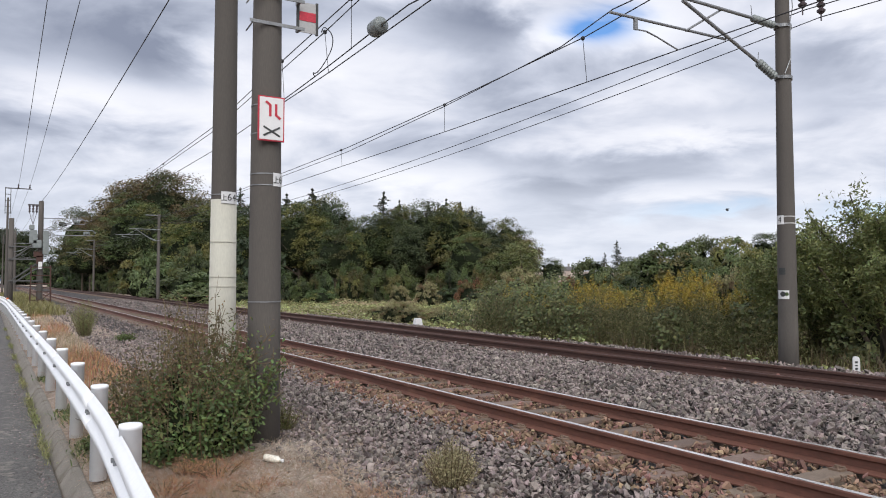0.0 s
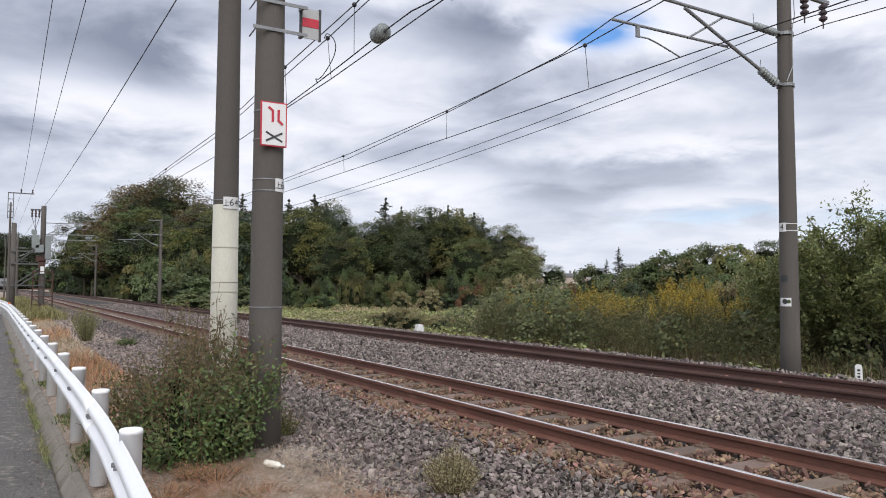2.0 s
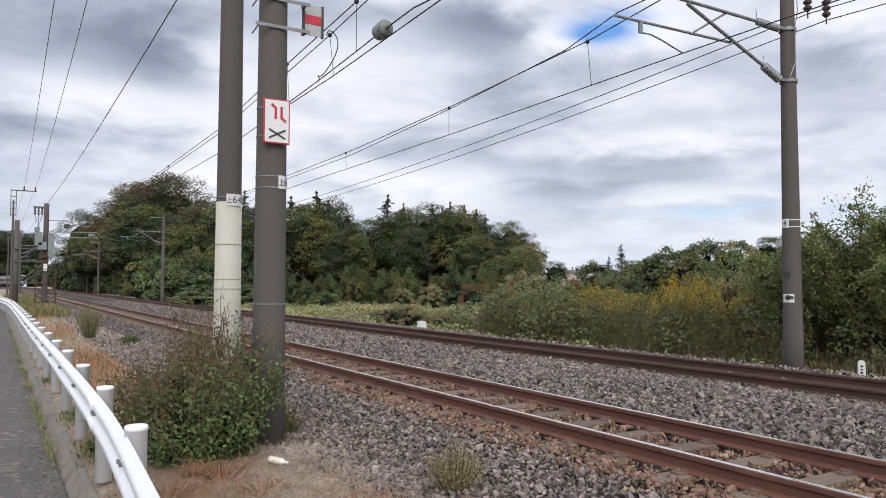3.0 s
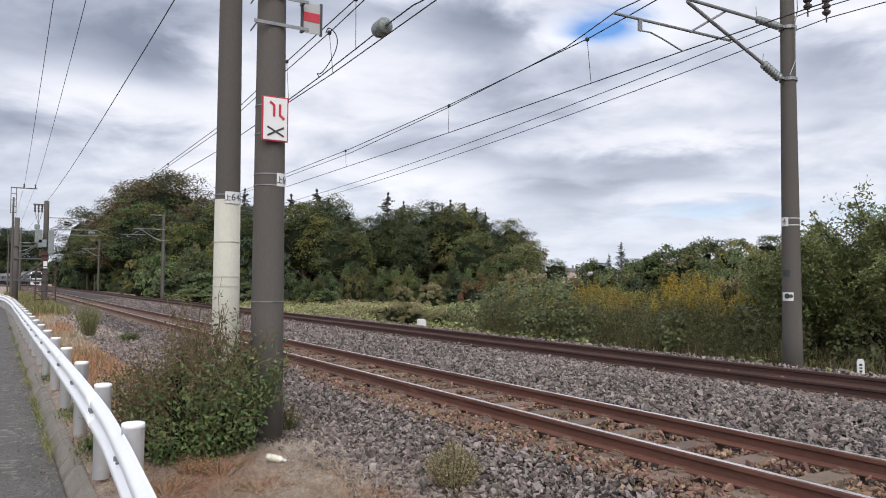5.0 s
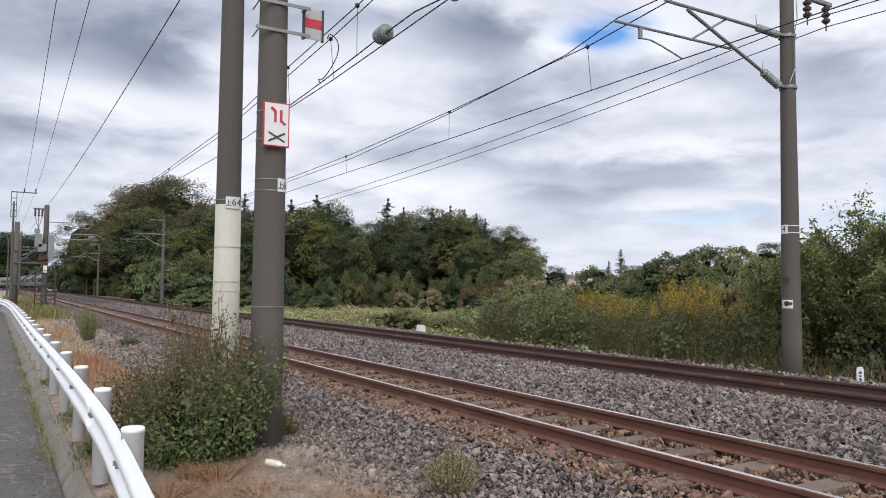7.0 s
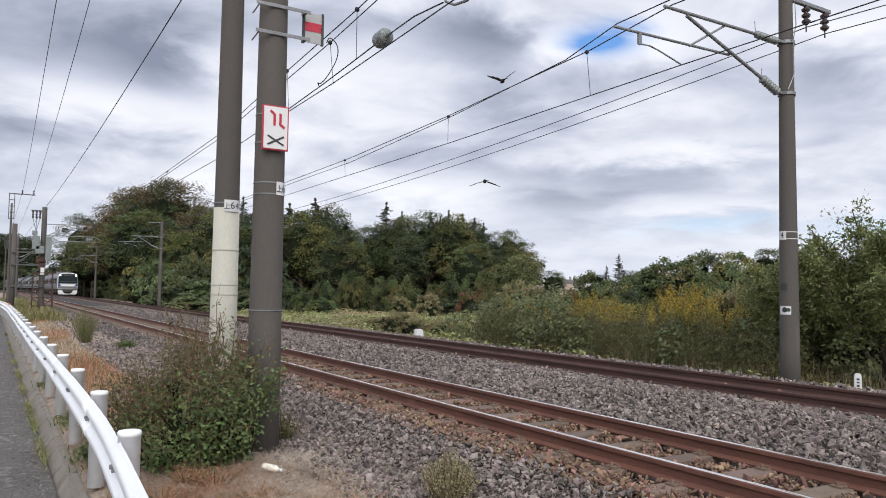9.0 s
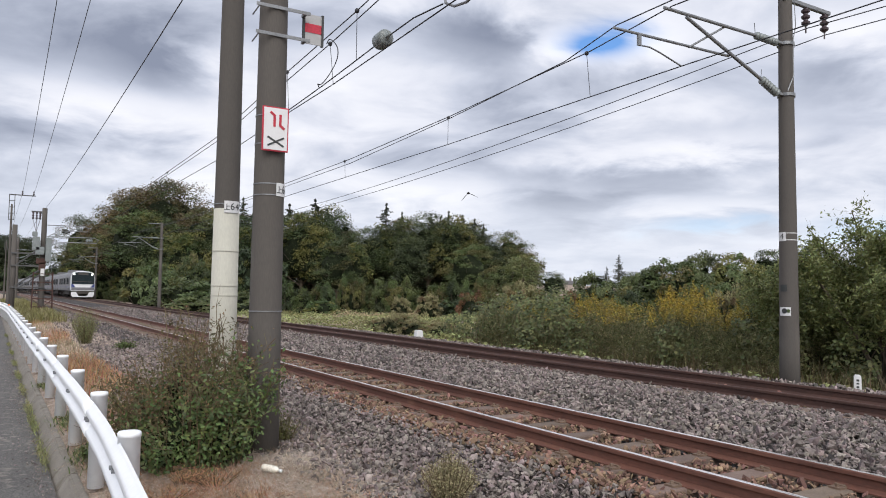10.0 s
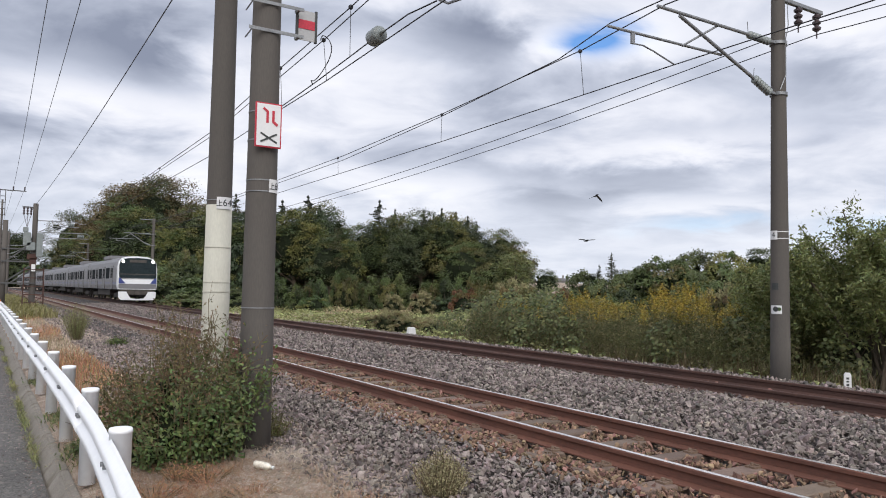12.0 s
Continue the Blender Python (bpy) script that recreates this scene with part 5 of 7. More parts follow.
def small_leaves(centers, normals, length, width, rng):
    """Three-cornered leaves for plants that stay far off."""
    n = len(centers)
    t = rng.normal(size=(n, 3))
    t -= (t * normals).sum(1, keepdims=True) * normals
    t /= np.linalg.norm(t, axis=1, keepdims=True) + 1e-9
    b = np.cross(normals, t)
    ln = (length * rng.uniform(0.6, 1.4, n))[:, None]
    wd = (width * rng.uniform(0.7, 1.3, n))[:, None]
    return np.stack([centers - t * ln * 0.4 + b * wd * 0.5, centers - t * ln * 0.4 - b * wd * 0.5, centers + t * ln * 0.6], 1).reshape(-1, 3)


def broad_leaves(centers, normals, length, width, rng):
    """Six-cornered pointed leaves for plants seen close by."""
    n = len(centers)
    t = rng.normal(size=(n, 3))
    t -= (t * normals).sum(1, keepdims=True) * normals
    t /= np.linalg.norm(t, axis=1, keepdims=True) + 1e-9
    b = np.cross(normals, t)
    ln = (length * rng.uniform(0.65, 1.35, n))[:, None]
    wd = (width * rng.uniform(0.75, 1.25, n))[:, None]
    c = centers
    v = np.stack([c - t * ln * 0.45, c - t * ln * 0.22 + b * wd * 0.45, c + t * ln * 0.12 + b * wd * 0.42, c + t * ln * 0.55, c + t * ln * 0.12 - b * wd * 0.42, c - t * ln * 0.22 - b * wd * 0.45], 1)
    return v.reshape(-1, 3), np.arange(n * 6).reshape(n, 6)


def corner_faces(n):
    return np.arange(n * 3).reshape(n, 3)


def quad_faces(n):
    return np.arange(n * 4).reshape(n, 4)


def ball_points(n, rng):
    d = rng.normal(size=(n, 3))
    return d / np.linalg.norm(d, axis=1, keepdims=True)


def spray(clumps, count, length, width, rng, shades=1, low=-0.35, ragged=0.14, lay=0.75):
    """Leaves on flattened clumps (x, y, z, r, squash): most on the upper shell, some standing out; the second and third shade go clump by clump."""
    c = np.asarray(clumps, float)
    weight = c[:, 3] ** 1.7
    pick = rng.choice(len(c), count, p=weight / weight.sum())
    d = ball_points(count, rng)
    d[:, 2] = np.where(d[:, 2] < low, -d[:, 2], d[:, 2])
    rad = 1 - np.abs(rng.normal(0, 0.25, count)) + np.where(rng.uniform(size=count) < 0.28, rng.uniform(0, 3.4 * ragged, count), 0)
    shape = np.stack([c[pick, 3], c[pick, 3], c[pick, 3] * c[pick, 4]], -1)
    at = c[pick, :3] + d * rad[:, None] * shape
    nn = d * 0.55 + rng.normal(0, 0.40, d.shape) + np.array([0, 0, lay])
    nn /= np.linalg.norm(nn, axis=1, keepdims=True)
    v = small_leaves(at, nn, length, width, rng)
    tone = rng.choice(shades, len(c), p=([1.0], [0.72, 0.28], [0.55, 0.25, 0.20])[shades - 1])
    return v, tone[pick]


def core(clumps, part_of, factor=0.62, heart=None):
    """Near-black lumps under a crown's leaves; their colour paints in the shade of its dense inside."""
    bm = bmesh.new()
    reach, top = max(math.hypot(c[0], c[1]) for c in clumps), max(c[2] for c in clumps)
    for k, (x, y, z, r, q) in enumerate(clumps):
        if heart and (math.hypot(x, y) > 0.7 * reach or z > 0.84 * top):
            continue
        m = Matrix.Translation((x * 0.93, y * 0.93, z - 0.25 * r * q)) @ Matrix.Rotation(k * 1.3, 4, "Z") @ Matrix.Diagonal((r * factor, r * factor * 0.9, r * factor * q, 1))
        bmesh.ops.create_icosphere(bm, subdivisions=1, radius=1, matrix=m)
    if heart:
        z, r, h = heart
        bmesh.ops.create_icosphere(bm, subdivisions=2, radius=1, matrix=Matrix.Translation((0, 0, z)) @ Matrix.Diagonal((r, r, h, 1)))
    o = part("inner_foliage", bm, M["foliage_shade"], part_of)
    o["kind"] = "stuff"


def crown_clumps(kind, h, rng):
    """Leaf clumps at the ends of the branches of a broadleaf tree of height h."""
    wide, low, n = {"round": (0.30, 0.33, 60), "tall": (0.22, 0.36, 54), "spread": (0.37, 0.38, 62), "pad": (0.34, 0.34, 54)}[kind]
    p1, p2 = rng.uniform(0, math.tau, 2)
    out = []
    for k in range(n):
        u = (k + rng.uniform(0, 1)) / n
        a_ = k * 2.4 + rng.uniform(-0.5, 0.5)
        env = math.sqrt(max(1 - (1.55 * u - 0.62) ** 2, 0.03)) * (1 + 0.13 * math.sin(2 * a_ + p1) + 0.10 * math.sin(3 * a_ + p2 + 3 * u))
        rr = h * wide * env * rng.uniform(0.30, 1.0)
        out.append((rr * math.cos(a_), rr * math.sin(a_), h * (low + (0.93 - low) * u) + h * rng.uniform(-0.03, 0.03), h * rng.uniform(0.06, 0.125) * (1.05 - 0.25 * u), 0.62 if kind == "pad" else 0.85))
    return out, (h * 0.56, h * wide * 0.60, h * 0.26)


def limb_mesh(h, clumps, r0, rng):
    bm = bmesh.new()
    top = Vector((rng.uniform(-0.3, 0.3), rng.uniform(-0.3, 0.3), h * 0.85))
    rod(bm, (0, 0, -0.8), (top.x * 0.4, top.y * 0.4, h * 0.4), r0, r0 * 0.7, 8)
    rod(bm, (top.x * 0.4, top.y * 0.4, h * 0.38), top, r0 * 0.7, r0 * 0.2, 7)
    for k, (x, y, z, r, q) in enumerate(clumps[:26]):
        s = Vector((top.x * 0.4, top.y * 0.4, min(h * rng.uniform(0.22, 0.5), z * 0.9)))
        rod(bm, s, (x, y, z), r0 * 0.35, r0 * 0.08, 5)
    return bm


TREE_LABEL = {"leaf": "green broadleaf tree with a dense uneven crown", "leaf_dark": "dark evergreen tree with a dense crown", "leaf_olive": "olive-green tree with a full crown",
              "leaf_brown": "tree turning brown with autumn leaves", "leaf_yellow": "yellow-green tree with a light crown", "leaf_willow": "slender pale green tree with an airy crown"}


def make_tree(kind, h, mats, seed, count=11000, leaf=(0.19, 0.14), airy=False):
    rng = np.random.default_rng(seed)
    t = empty("tree", (0, 0, 0), TREE_LABEL[mats[0]], "tree", "trees of the wood")
    clumps, heart = crown_clumps(kind, h, rng)
    part("trunk", limb_mesh(h, clumps, h * 0.017, rng), M["bark"], t)
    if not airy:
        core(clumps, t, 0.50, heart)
    v, tone = spray(clumps, count, leaf[0], leaf[1], rng, len(mats), -0.30)
    link_mesh("crown", raw_mesh("crown", v, corner_faces(count), [M[m] for m in mats], tone), None, t)
    return t


def make_conifer(h, seed):
    """A pointed conifer: whorls of slightly drooping boughs, shorter towards the tip."""
    rng = np.random.default_rng(seed)
    t = empty("tree", (0, 0, 0), "dark pointed conifer among broadleaf trees", "tree", "trees of the wood")
    bm = bmesh.new()
    rod(bm, (0, 0, -0.8), (0, 0, h), h * 0.016, h * 0.002, 8)
    cs = []
    for k in range(24):
        u = k / 23
        reach = h * (0.25 * (1 - u) ** 0.66 + 0.004)
        for j in range(7 if u < 0.7 else 5):
            a_ = rng.uniform(0, math.tau)
            ln = reach * rng.uniform(0.45, 1.2)
            z = h * (0.22 + 0.775 * u - rng.uniform(0, 0.05))
            tip = np.array([ln * math.cos(a_), ln * math.sin(a_), z - 0.10 * ln])
            foot = np.array([0, 0, z])
            rod(bm, foot, tip, h * 0.003, h * 0.001, 4)
            m = 48 if u < 0.7 else 30
            w = rng.uniform(0.12, 1.05, m)[:, None]
            cs.append(foot + (tip - foot) * w + rng.normal(0, 1, (m, 3)) * np.array([0.16, 0.16, 0.10]) * (ln * (1.1 - w) + 0.22))
    part("trunk", bm, M["bark"], t)
    c = np.concatenate(cs)
    nn = rng.normal(0, 0.5, c.shape) + np.array([0, 0, 0.8])
    v = small_leaves(c, nn / np.linalg.norm(nn, axis=1, keepdims=True), 0.24, 0.12, rng)
    link_mesh("crown", raw_mesh("crown", v, corner_faces(len(c)), M["leaf_conifer"]), None, t)
    return t


def dome(rx, h, n, seed, squash=0.75, size=(0.13, 0.21), fill=(0.62, 0.95)):
    """Leaf clumps over a dome of half width rx and height h."""
    rng = np.random.default_rng(seed)
    out = []
    for k in range(n):
        u = (k + 0.5) / n
        a_ = k * 2.4 + rng.uniform(-0.4, 0.4)
        el = math.asin(u ** 0.8)
        q = rng.uniform(*fill)
        r = h * rng.uniform(*size)
        out.append((rx * q * math.cos(el) * math.cos(a_), rx * q * math.cos(el) * math.sin(a_), h * 0.90 * q * math.sin(el) + 0.06 * h, r, squash))
    return out


def make_bush(lobes, count, leaf, mats, label, seed, group, stems=16, upright=False):
    """A bush: clumps of leaves in one or more colours over woody stems."""
    rng = np.random.default_rng(seed)
    b = empty("bush", (0, 0, 0), label, "bush", group)
    bm = bmesh.new()
    for k in range(stems):
        x, y, z, r, q = lobes[k % len(lobes)]
        f = Vector((x * 0.3 + rng.normal(0, 0.1), y * 0.3 + rng.normal(0, 0.1), -0.15))
        e = Vector((x, y, z + r * q * 0.6))
        tube(bm, [f, f.lerp(e, 0.5) + Vector(rng.normal(0, 0.10, 3)), e], 0.022, 5)
    part("woody_tangle", bm, M["bark"], b)
    h = max(l_[2] for l_ in lobes)
    rx = max(math.hypot(l_[0], l_[1]) for l_ in lobes)
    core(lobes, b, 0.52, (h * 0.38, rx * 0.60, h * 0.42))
    v, tone = spray(lobes, count, leaf[0], leaf[1], rng, len(mats), -0.25, 0.22 if upright else 0.14, 0.15 if upright else 0.6)
    v[:, 2] = np.maximum(v[:, 2], -0.05)
    link_mesh("foliage", raw_mesh("foliage", v, corner_faces(count), [M[m] for m in mats], tone), None, b)
    return b


def polar(bearing, dist):
    """A place by its bearing from the camera (degrees to the right of the line) and its distance."""
    a_ = radians(bearing)
    return dist * math.sin(a_), dist * math.cos(a_)


# skyline of the wood: bearing, distance, top above the rails
WOOD = [(4.75, 182, 17.5), (5.2, 166, 16.2), (5.6, 172, 15.5), (6.3, 163, 16.8), (7.0, 150, 18.5), (8.0, 143, 19.8), (9.0, 136, 20.2), (10.0, 130, 19.8), (11.1, 125, 15.8),
        (12.7, 118, 14.2), (14.1, 112, 14.3), (16.3, 106, 13.4), (18.2, 101, 12.8), (20, 98, 12.5), (21.7, 94, 12.4), (23.4, 92, 10.5), (25.2, 90, 10.4), (26.7, 90, 11),
        (28.1, 88, 10.6), (29.8, 87, 10.9), (31.6, 86, 10.4), (32.9, 85, 9.9), (34.6, 84, 8.9), (35.9, 83, 7.5), (37.2, 80, 6.0), (38.6, 76, 4.0)]


def ground_at(x, y):
    return float(ground_height(np.array(float(x)), np.array(float(y))))


class Nursery:
    """Sets down turned and scaled copies of a few plants, the plant itself first."""

    def __init__(self, seed):
        self.rng, self.kinds, self.used = random.Random(seed), {}, set()

    def add(self, key, thing, height, half):
        self.kinds[key] = (thing, height, half)

    def put(self, key, x, y, height, half=None, sink=0.1):
        thing, h0, w0 = self.kinds[key]
        o = copy_thing(thing, pose(x, y, 0)) if key in self.used else thing
        self.used.add(key)
        s = height / h0
        w = half / w0 if half else s * self.rng.uniform(0.95, 1.2)
        o.matrix_basis = pose(x, y, ground_at(x, y) - sink, 0, 0, self.rng.uniform(0, 360)) @ Matrix.Diagonal((w, w * self.rng.uniform(0.92, 1.08), s, 1))


def build_wood():
    rng = random.Random(5)
    grove = Nursery(6)
    for key, kind, h, mats, seed, count in (("dark", "round", 13, ["leaf_dark", "leaf"], 31, 10400), ("green", "spread", 12, ["leaf", "leaf_dark", "leaf_yellow"], 32, 10400),
                                            ("olive", "round", 12, ["leaf_olive", "leaf_brown", "leaf"], 33, 10400), ("brown", "tall", 13, ["leaf_brown", "leaf_olive"], 34, 10400),
                                            ("layered", "pad", 12, ["leaf_dark", "leaf"], 35, 10400), ("yellow", "round", 10, ["leaf_yellow", "leaf"], 36, 9000),
                                            ("deep", "tall", 12, ["leaf_dark"], 38, 10400), ("mossy", "pad", 12, ["leaf", "leaf_olive"], 39, 10400)):
        grove.add(key, make_tree(kind, h, mats, seed, count), h * 0.97, h * 0.35)
    grove.add("airy", make_tree("tall", 6, ["leaf_willow"], 45, 2600, (0.17, 0.08), True), 5.8, 1.4)
    grove.add("conifer", make_conifer(14, 37), 14, 2.3)

    def plant(key, bearing, dist, top, half=None):
        x, y = polar(bearing, dist)
        grove.put(key, x, y, top - ground_at(x, y), half)

    for i, (bearing, dist, top) in enumerate(WOOD):
        left = bearing < 13
        for row in ((0, 1, 2) if left and i % 2 else (0, 1) if left or i % 3 == 0 else (1, 2)):
            d = dist + (-13, 0, 10)[row]
            h = top * (0.66, 0.97, 1.03)[row] * rng.uniform(0.88, 1.05)
            if row:
                pool = ["olive", "brown", "olive", "brown", "dark", "mossy"] if left else ["dark", "green", "layered", "mossy", "olive", "green", "brown"]
            else:
                pool = ["green", "olive", "mossy", "green"] if left else ["layered", "deep", "dark", "mossy", "green"]
            plant(rng.choice(pool), bearing + rng.uniform(-0.5, 0.5) + row * 0.55, d, h)
    for bearing, dist, top in ((26.7, 93, 12.7), (27.9, 92, 11.5), (19.4, 96, 12.6), (21.3, 95, 13.2), (22.2, 96, 12.2), (30.1, 90, 11.2), (31.5, 90, 11.5), (30.9, 89, 10.6), (32.6, 88, 10.9), (33.5, 87, 10.3), (34.2, 87, 9.7),
                               (44.4, 95, 6.6), (43.5, 97, 5.2), (16.0, 118, 15.8), (17.0, 117, 14.6)):
        plant("conifer", bearing, dist, top)
    for k in range(9):
        plant(("dark", "layered", "deep")[k % 3], 0.05 + 0.27 * k, 440 + 8 * (k % 3), rng.uniform(23, 29))
    for bearing, dist, top in ((20.4, 86, 10.4), (21.6, 84, 8.6), (31.9, 82, 9.8), (12.0, 105, 9.0), (24.4, 80, 6.6), (15.8, 100, 9.5)):
        plant("yellow", bearing, dist, top)
    plant("airy", 37.5, 64, 5.0, 1.6)
    plant("airy", 36.6, 66, 4.9, 1.5)
    # free-standing trees beyond the tall weeds
    for key, bearing, dist, top, half in (("deep", 54.6, 92, 6.9, 2.6), ("dark", 56.0, 90, 7.0, 2.6), ("layered", 57.6, 84, 7.0, 3.0), ("green", 35.8, 80, 6.4, 2.6),
                                          ("dark", 45.6, 100, 4.6, 3.0), ("deep", 42.7, 104, 4.2, 2.6), ("mossy", 46.8, 96, 5.0, 2.6)):
        plant(key, bearing, dist, top, half)


def build_bushes():
    rng = random.Random(9)
    beds = Nursery(10)
    far = "bushes beyond the far track"
    for key, mats, label, seed in (("creeper", ["kudzu", "leaf"], "rounded bush overgrown with pale green creeper", 1), ("green", ["leaf", "leaf_yellow"], "dense green bush at the edge of the field", 2),
                                   ("dark", ["leaf_dark", "leaf"], "dark green bush at the foot of the wood", 3), ("autumn", ["leaf_red", "leaf_brown"], "bush with orange and brown autumn leaves", 4),
                                   ("olive", ["leaf_olive", "leaf_yellow", "leaf"], "olive and yellowish bush in rough growth", 5), ("dry", ["olive_weed", "leaf_olive", "leaf_brown"], "half-dry brownish scrub beside the field", 6)):
        beds.add(key, make_bush(dome(2.6, 3.0, 26, seed), 2900, (0.21, 0.165), mats, label, 40 + seed, far), 3.0, 2.8)
        beds.add(key + " near", make_bush(dome(2.6, 3.0, 34, 20 + seed, 0.8, (0.10, 0.17)), 5600, (0.135, 0.10), mats, label, 60 + seed, far), 3.0, 2.8)
    for key, mats, label, seed in (("tall green", ["leaf", "leaf_olive"], "large rounded green bush behind the goldenrod", 7), ("tall dark", ["leaf", "leaf_dark"], "tall rounded dark green bush", 8), ("tall yellow", ["leaf_yellow", "leaf_olive", "leaf"], "tall rounded yellowish bush", 9)):
        beds.add(key, make_bush(dome(2.7, 4.4, 70, 30 + seed, 0.8, (0.08, 0.12), (0.76, 0.88)), 7500, (0.15, 0.11), mats, label, 70 + seed, far, 26), 4.4, 2.9)
    beds.add("shrub", make_bush(dome(0.8, 3.0, 16, 13, 1.5, (0.09, 0.14)), 3000, (0.20, 0.075), ["leaf", "leaf_dark"], "upright green shrub in a planted row", 80, "row of shrubs before the wood", upright=True), 3.0, 1.0)
    beds.add("pale shrub", make_bush(dome(0.8, 3.0, 16, 14, 1.5, (0.09, 0.14)), 3000, (0.20, 0.075), ["leaf", "leaf_olive"], "upright olive-green shrub in a planted row", 81, "row of shrubs before the wood", upright=True), 3.0, 1.0)

    def put(key, x, y, h, half=None):
        beds.put(key + (" near" if key + " near" in beds.kinds and math.hypot(x, y) < 52 else ""), x, y, h, half)

    # creeper-covered bank beside the far track
    for k in range(44):
        y = 72 + k * 4.2
        off = bend(y)
        beds.put(rng.choice(["creeper", "green", "dark", "green", "olive"]) + (" near" if y < 150 else ""), 18.7 + off + rng.uniform(-1, 2), y, rng.uniform(3.0, 6.2), rng.uniform(2.2, 3.4))
        if k % 2:
            continue
        put(rng.choice(["dark", "green", "dark", "creeper"]), 23 + off + rng.uniform(-1.5, 2), y + 2, rng.uniform(5.5, 9), rng.uniform(3.2, 4.6))
    for key, bearing, dist, h, w in (("creeper", 11.7, 76, 3.4, 3.6), ("creeper", 13.6, 73, 3.0, 3.6), ("creeper", 15.2, 70, 2.2, 3.2), ("creeper", 12.8, 66, 1.5, 3.4), ("creeper", 16.6, 66, 1.4, 3.0), ("olive", 12.6, 84, 6.0, 2.2), ("creeper", 10.2, 86, 5.4, 3.2), ("green", 9.2, 92, 5.4, 3.2)):
        put(key, *polar(bearing, dist), h, w)
    # planted row along the foot of the wood
    for k in range(20):
        be = 17.8 + k * 0.95 + rng.uniform(-0.2, 0.2)
        put(rng.choice(["shrub", "shrub", "pale shrub"]), *polar(be, 66 + rng.uniform(-2.5, 2.5)), rng.uniform(2.3, 3.5), rng.uniform(0.8, 1.15))
    for k in range(18):
        put("dark", *polar(12.5 + 1.45 * k + rng.uniform(-0.3, 0.3), 97 + rng.uniform(-2, 3) + max(0, 20 - 1.6 * k)), rng.uniform(4.4, 5.6), 4.0)
    for k in range(8):
        put("dark", *polar(0.1 + 0.5 * k, 425), rng.uniform(9, 13), 9.0)
    for k in range(6):
        put("dark", *polar(4.2 + 0.45 * k, 176 - 4 * k), rng.uniform(6, 9), 4.5)
    for key, be, dist, h, w in (("autumn", 33.3, 58, 2.5, 1.3), ("dry", 30.1, 56, 2.2, 1.3), ("dry", 27.9, 62, 1.9, 1.1), ("dark", 31.8, 60, 1.6, 1.8), ("dark", 34.4, 56, 1.7, 1.8), ("yellow", 24.4, 66, 3.0, 1.2), ("green", 22.0, 62, 1.5, 1.6),
                                ("olive", 35.9, 45, 2.7, 2.0), ("dry", 37.2, 43, 3.0, 2.0), ("olive", 38.4, 44, 2.8, 1.8), ("autumn", 40.7, 52, 2.7, 0.9), ("creeper", 42.3, 60, 3.9, 2.2), ("creeper", 44.6, 56, 3.6, 2.0), ("dark", 43.4, 62, 3.4, 1.8),
                                ("creeper", 46.0, 50, 3.5, 2.2), ("tall green", 48.3, 45, 4.75, 3.2), ("green", 46.3, 44, 3.1, 2.6), ("creeper", 50.6, 42, 3.4, 2.0), ("creeper", 52.6, 41, 3.5, 2.0), ("creeper", 54.4, 40, 3.5, 2.0), ("creeper", 56.2, 40, 3.6, 2.2),
                                ("tall dark", 50.3, 60, 6.2, 2.9), ("tall yellow", 52.7, 57, 5.9, 3.0), ("dark", 45.4, 40, 2.5, 2.0), ("dry", 52.2, 29, 2.8, 0.9), ("dry", 51.4, 30, 2.5, 0.8), ("green", 54.8, 27, 2.9, 1.8), ("green", 57.0, 26, 3.3, 2.0), ("green", 59.6, 24, 3.4, 2.0), ("olive", 44.0, 31, 2.3, 1.8), ("green", 41.2, 33, 2.3, 1.8), ("olive", 38.9, 33, 2.2, 1.6), ("dark", 49.0, 30, 2.2, 2.0)):
        put("olive" if key == "yellow" else key, *polar(be, dist), h, w)
    # rough scrub between the field and the ballast
    for k in range(15):
        y = 21 + k * 0.95 + rng.uniform(-0.5, 0.5)
        put(rng.choice(["dry", "olive", "dry", "dry"]), 16.2 + rng.uniform(-0.5, 1.8) + 0.03 * (y - 20), y, rng.uniform(0.7, 1.45) * (1.1 if y < 28 else 0.85), rng.uniform(0.6, 1.2))


def build_field():
    """Low creeper and grass over the open strip beyond the track."""
    rng = np.random.default_rng(61)
    n = 80000
    y = 8 + 90 * rng.uniform(0, 1, n) ** 1.4
    x = rng.uniform(13.7, 40, n) + 0.05 * (y - 20)
    z = ground_height(x, y) + rng.uniform(0.05, 0.6, n) * (0.5 + 0.3 * np.sin(x * 0.9 + 1.3 * np.sin(y * 0.31)) * np.sin(y * 0.6) + 0.25 * np.sin(x * 2.3 + y * 0.8) * np.sin(y * 1.7))
    nrm = rng.normal(0, 0.4, (n, 3)) + np.array([0, 0, 1])
    nrm /= np.linalg.norm(nrm, axis=1, keepdims=True)
    v = leaf_quads(np.stack([x, y, z], -1), nrm, 0.16, 0.12, rng)
    mats = [M["field_leaf"], M["grass"], M["dry_field"]]
    patch = np.sin(x * 0.35 + 1) + np.sin(y * 0.22) + rng.normal(0, 0.5, n)
    dry = ((x - 27) / 5) ** 2 + ((y - 53) / 4) ** 2 < 1 + rng.normal(0, 0.3, n)
    slots = np.where(dry, 2, np.where(patch > 2.3, 2, np.where(patch > 0.2, 1, 0)))
    tagged(link_mesh("field_growth", raw_mesh("field_growth", v, quad_faces(n), mats, slots)), "low green creeper and grass with straw-coloured patches", "undergrowth", kind="stuff")


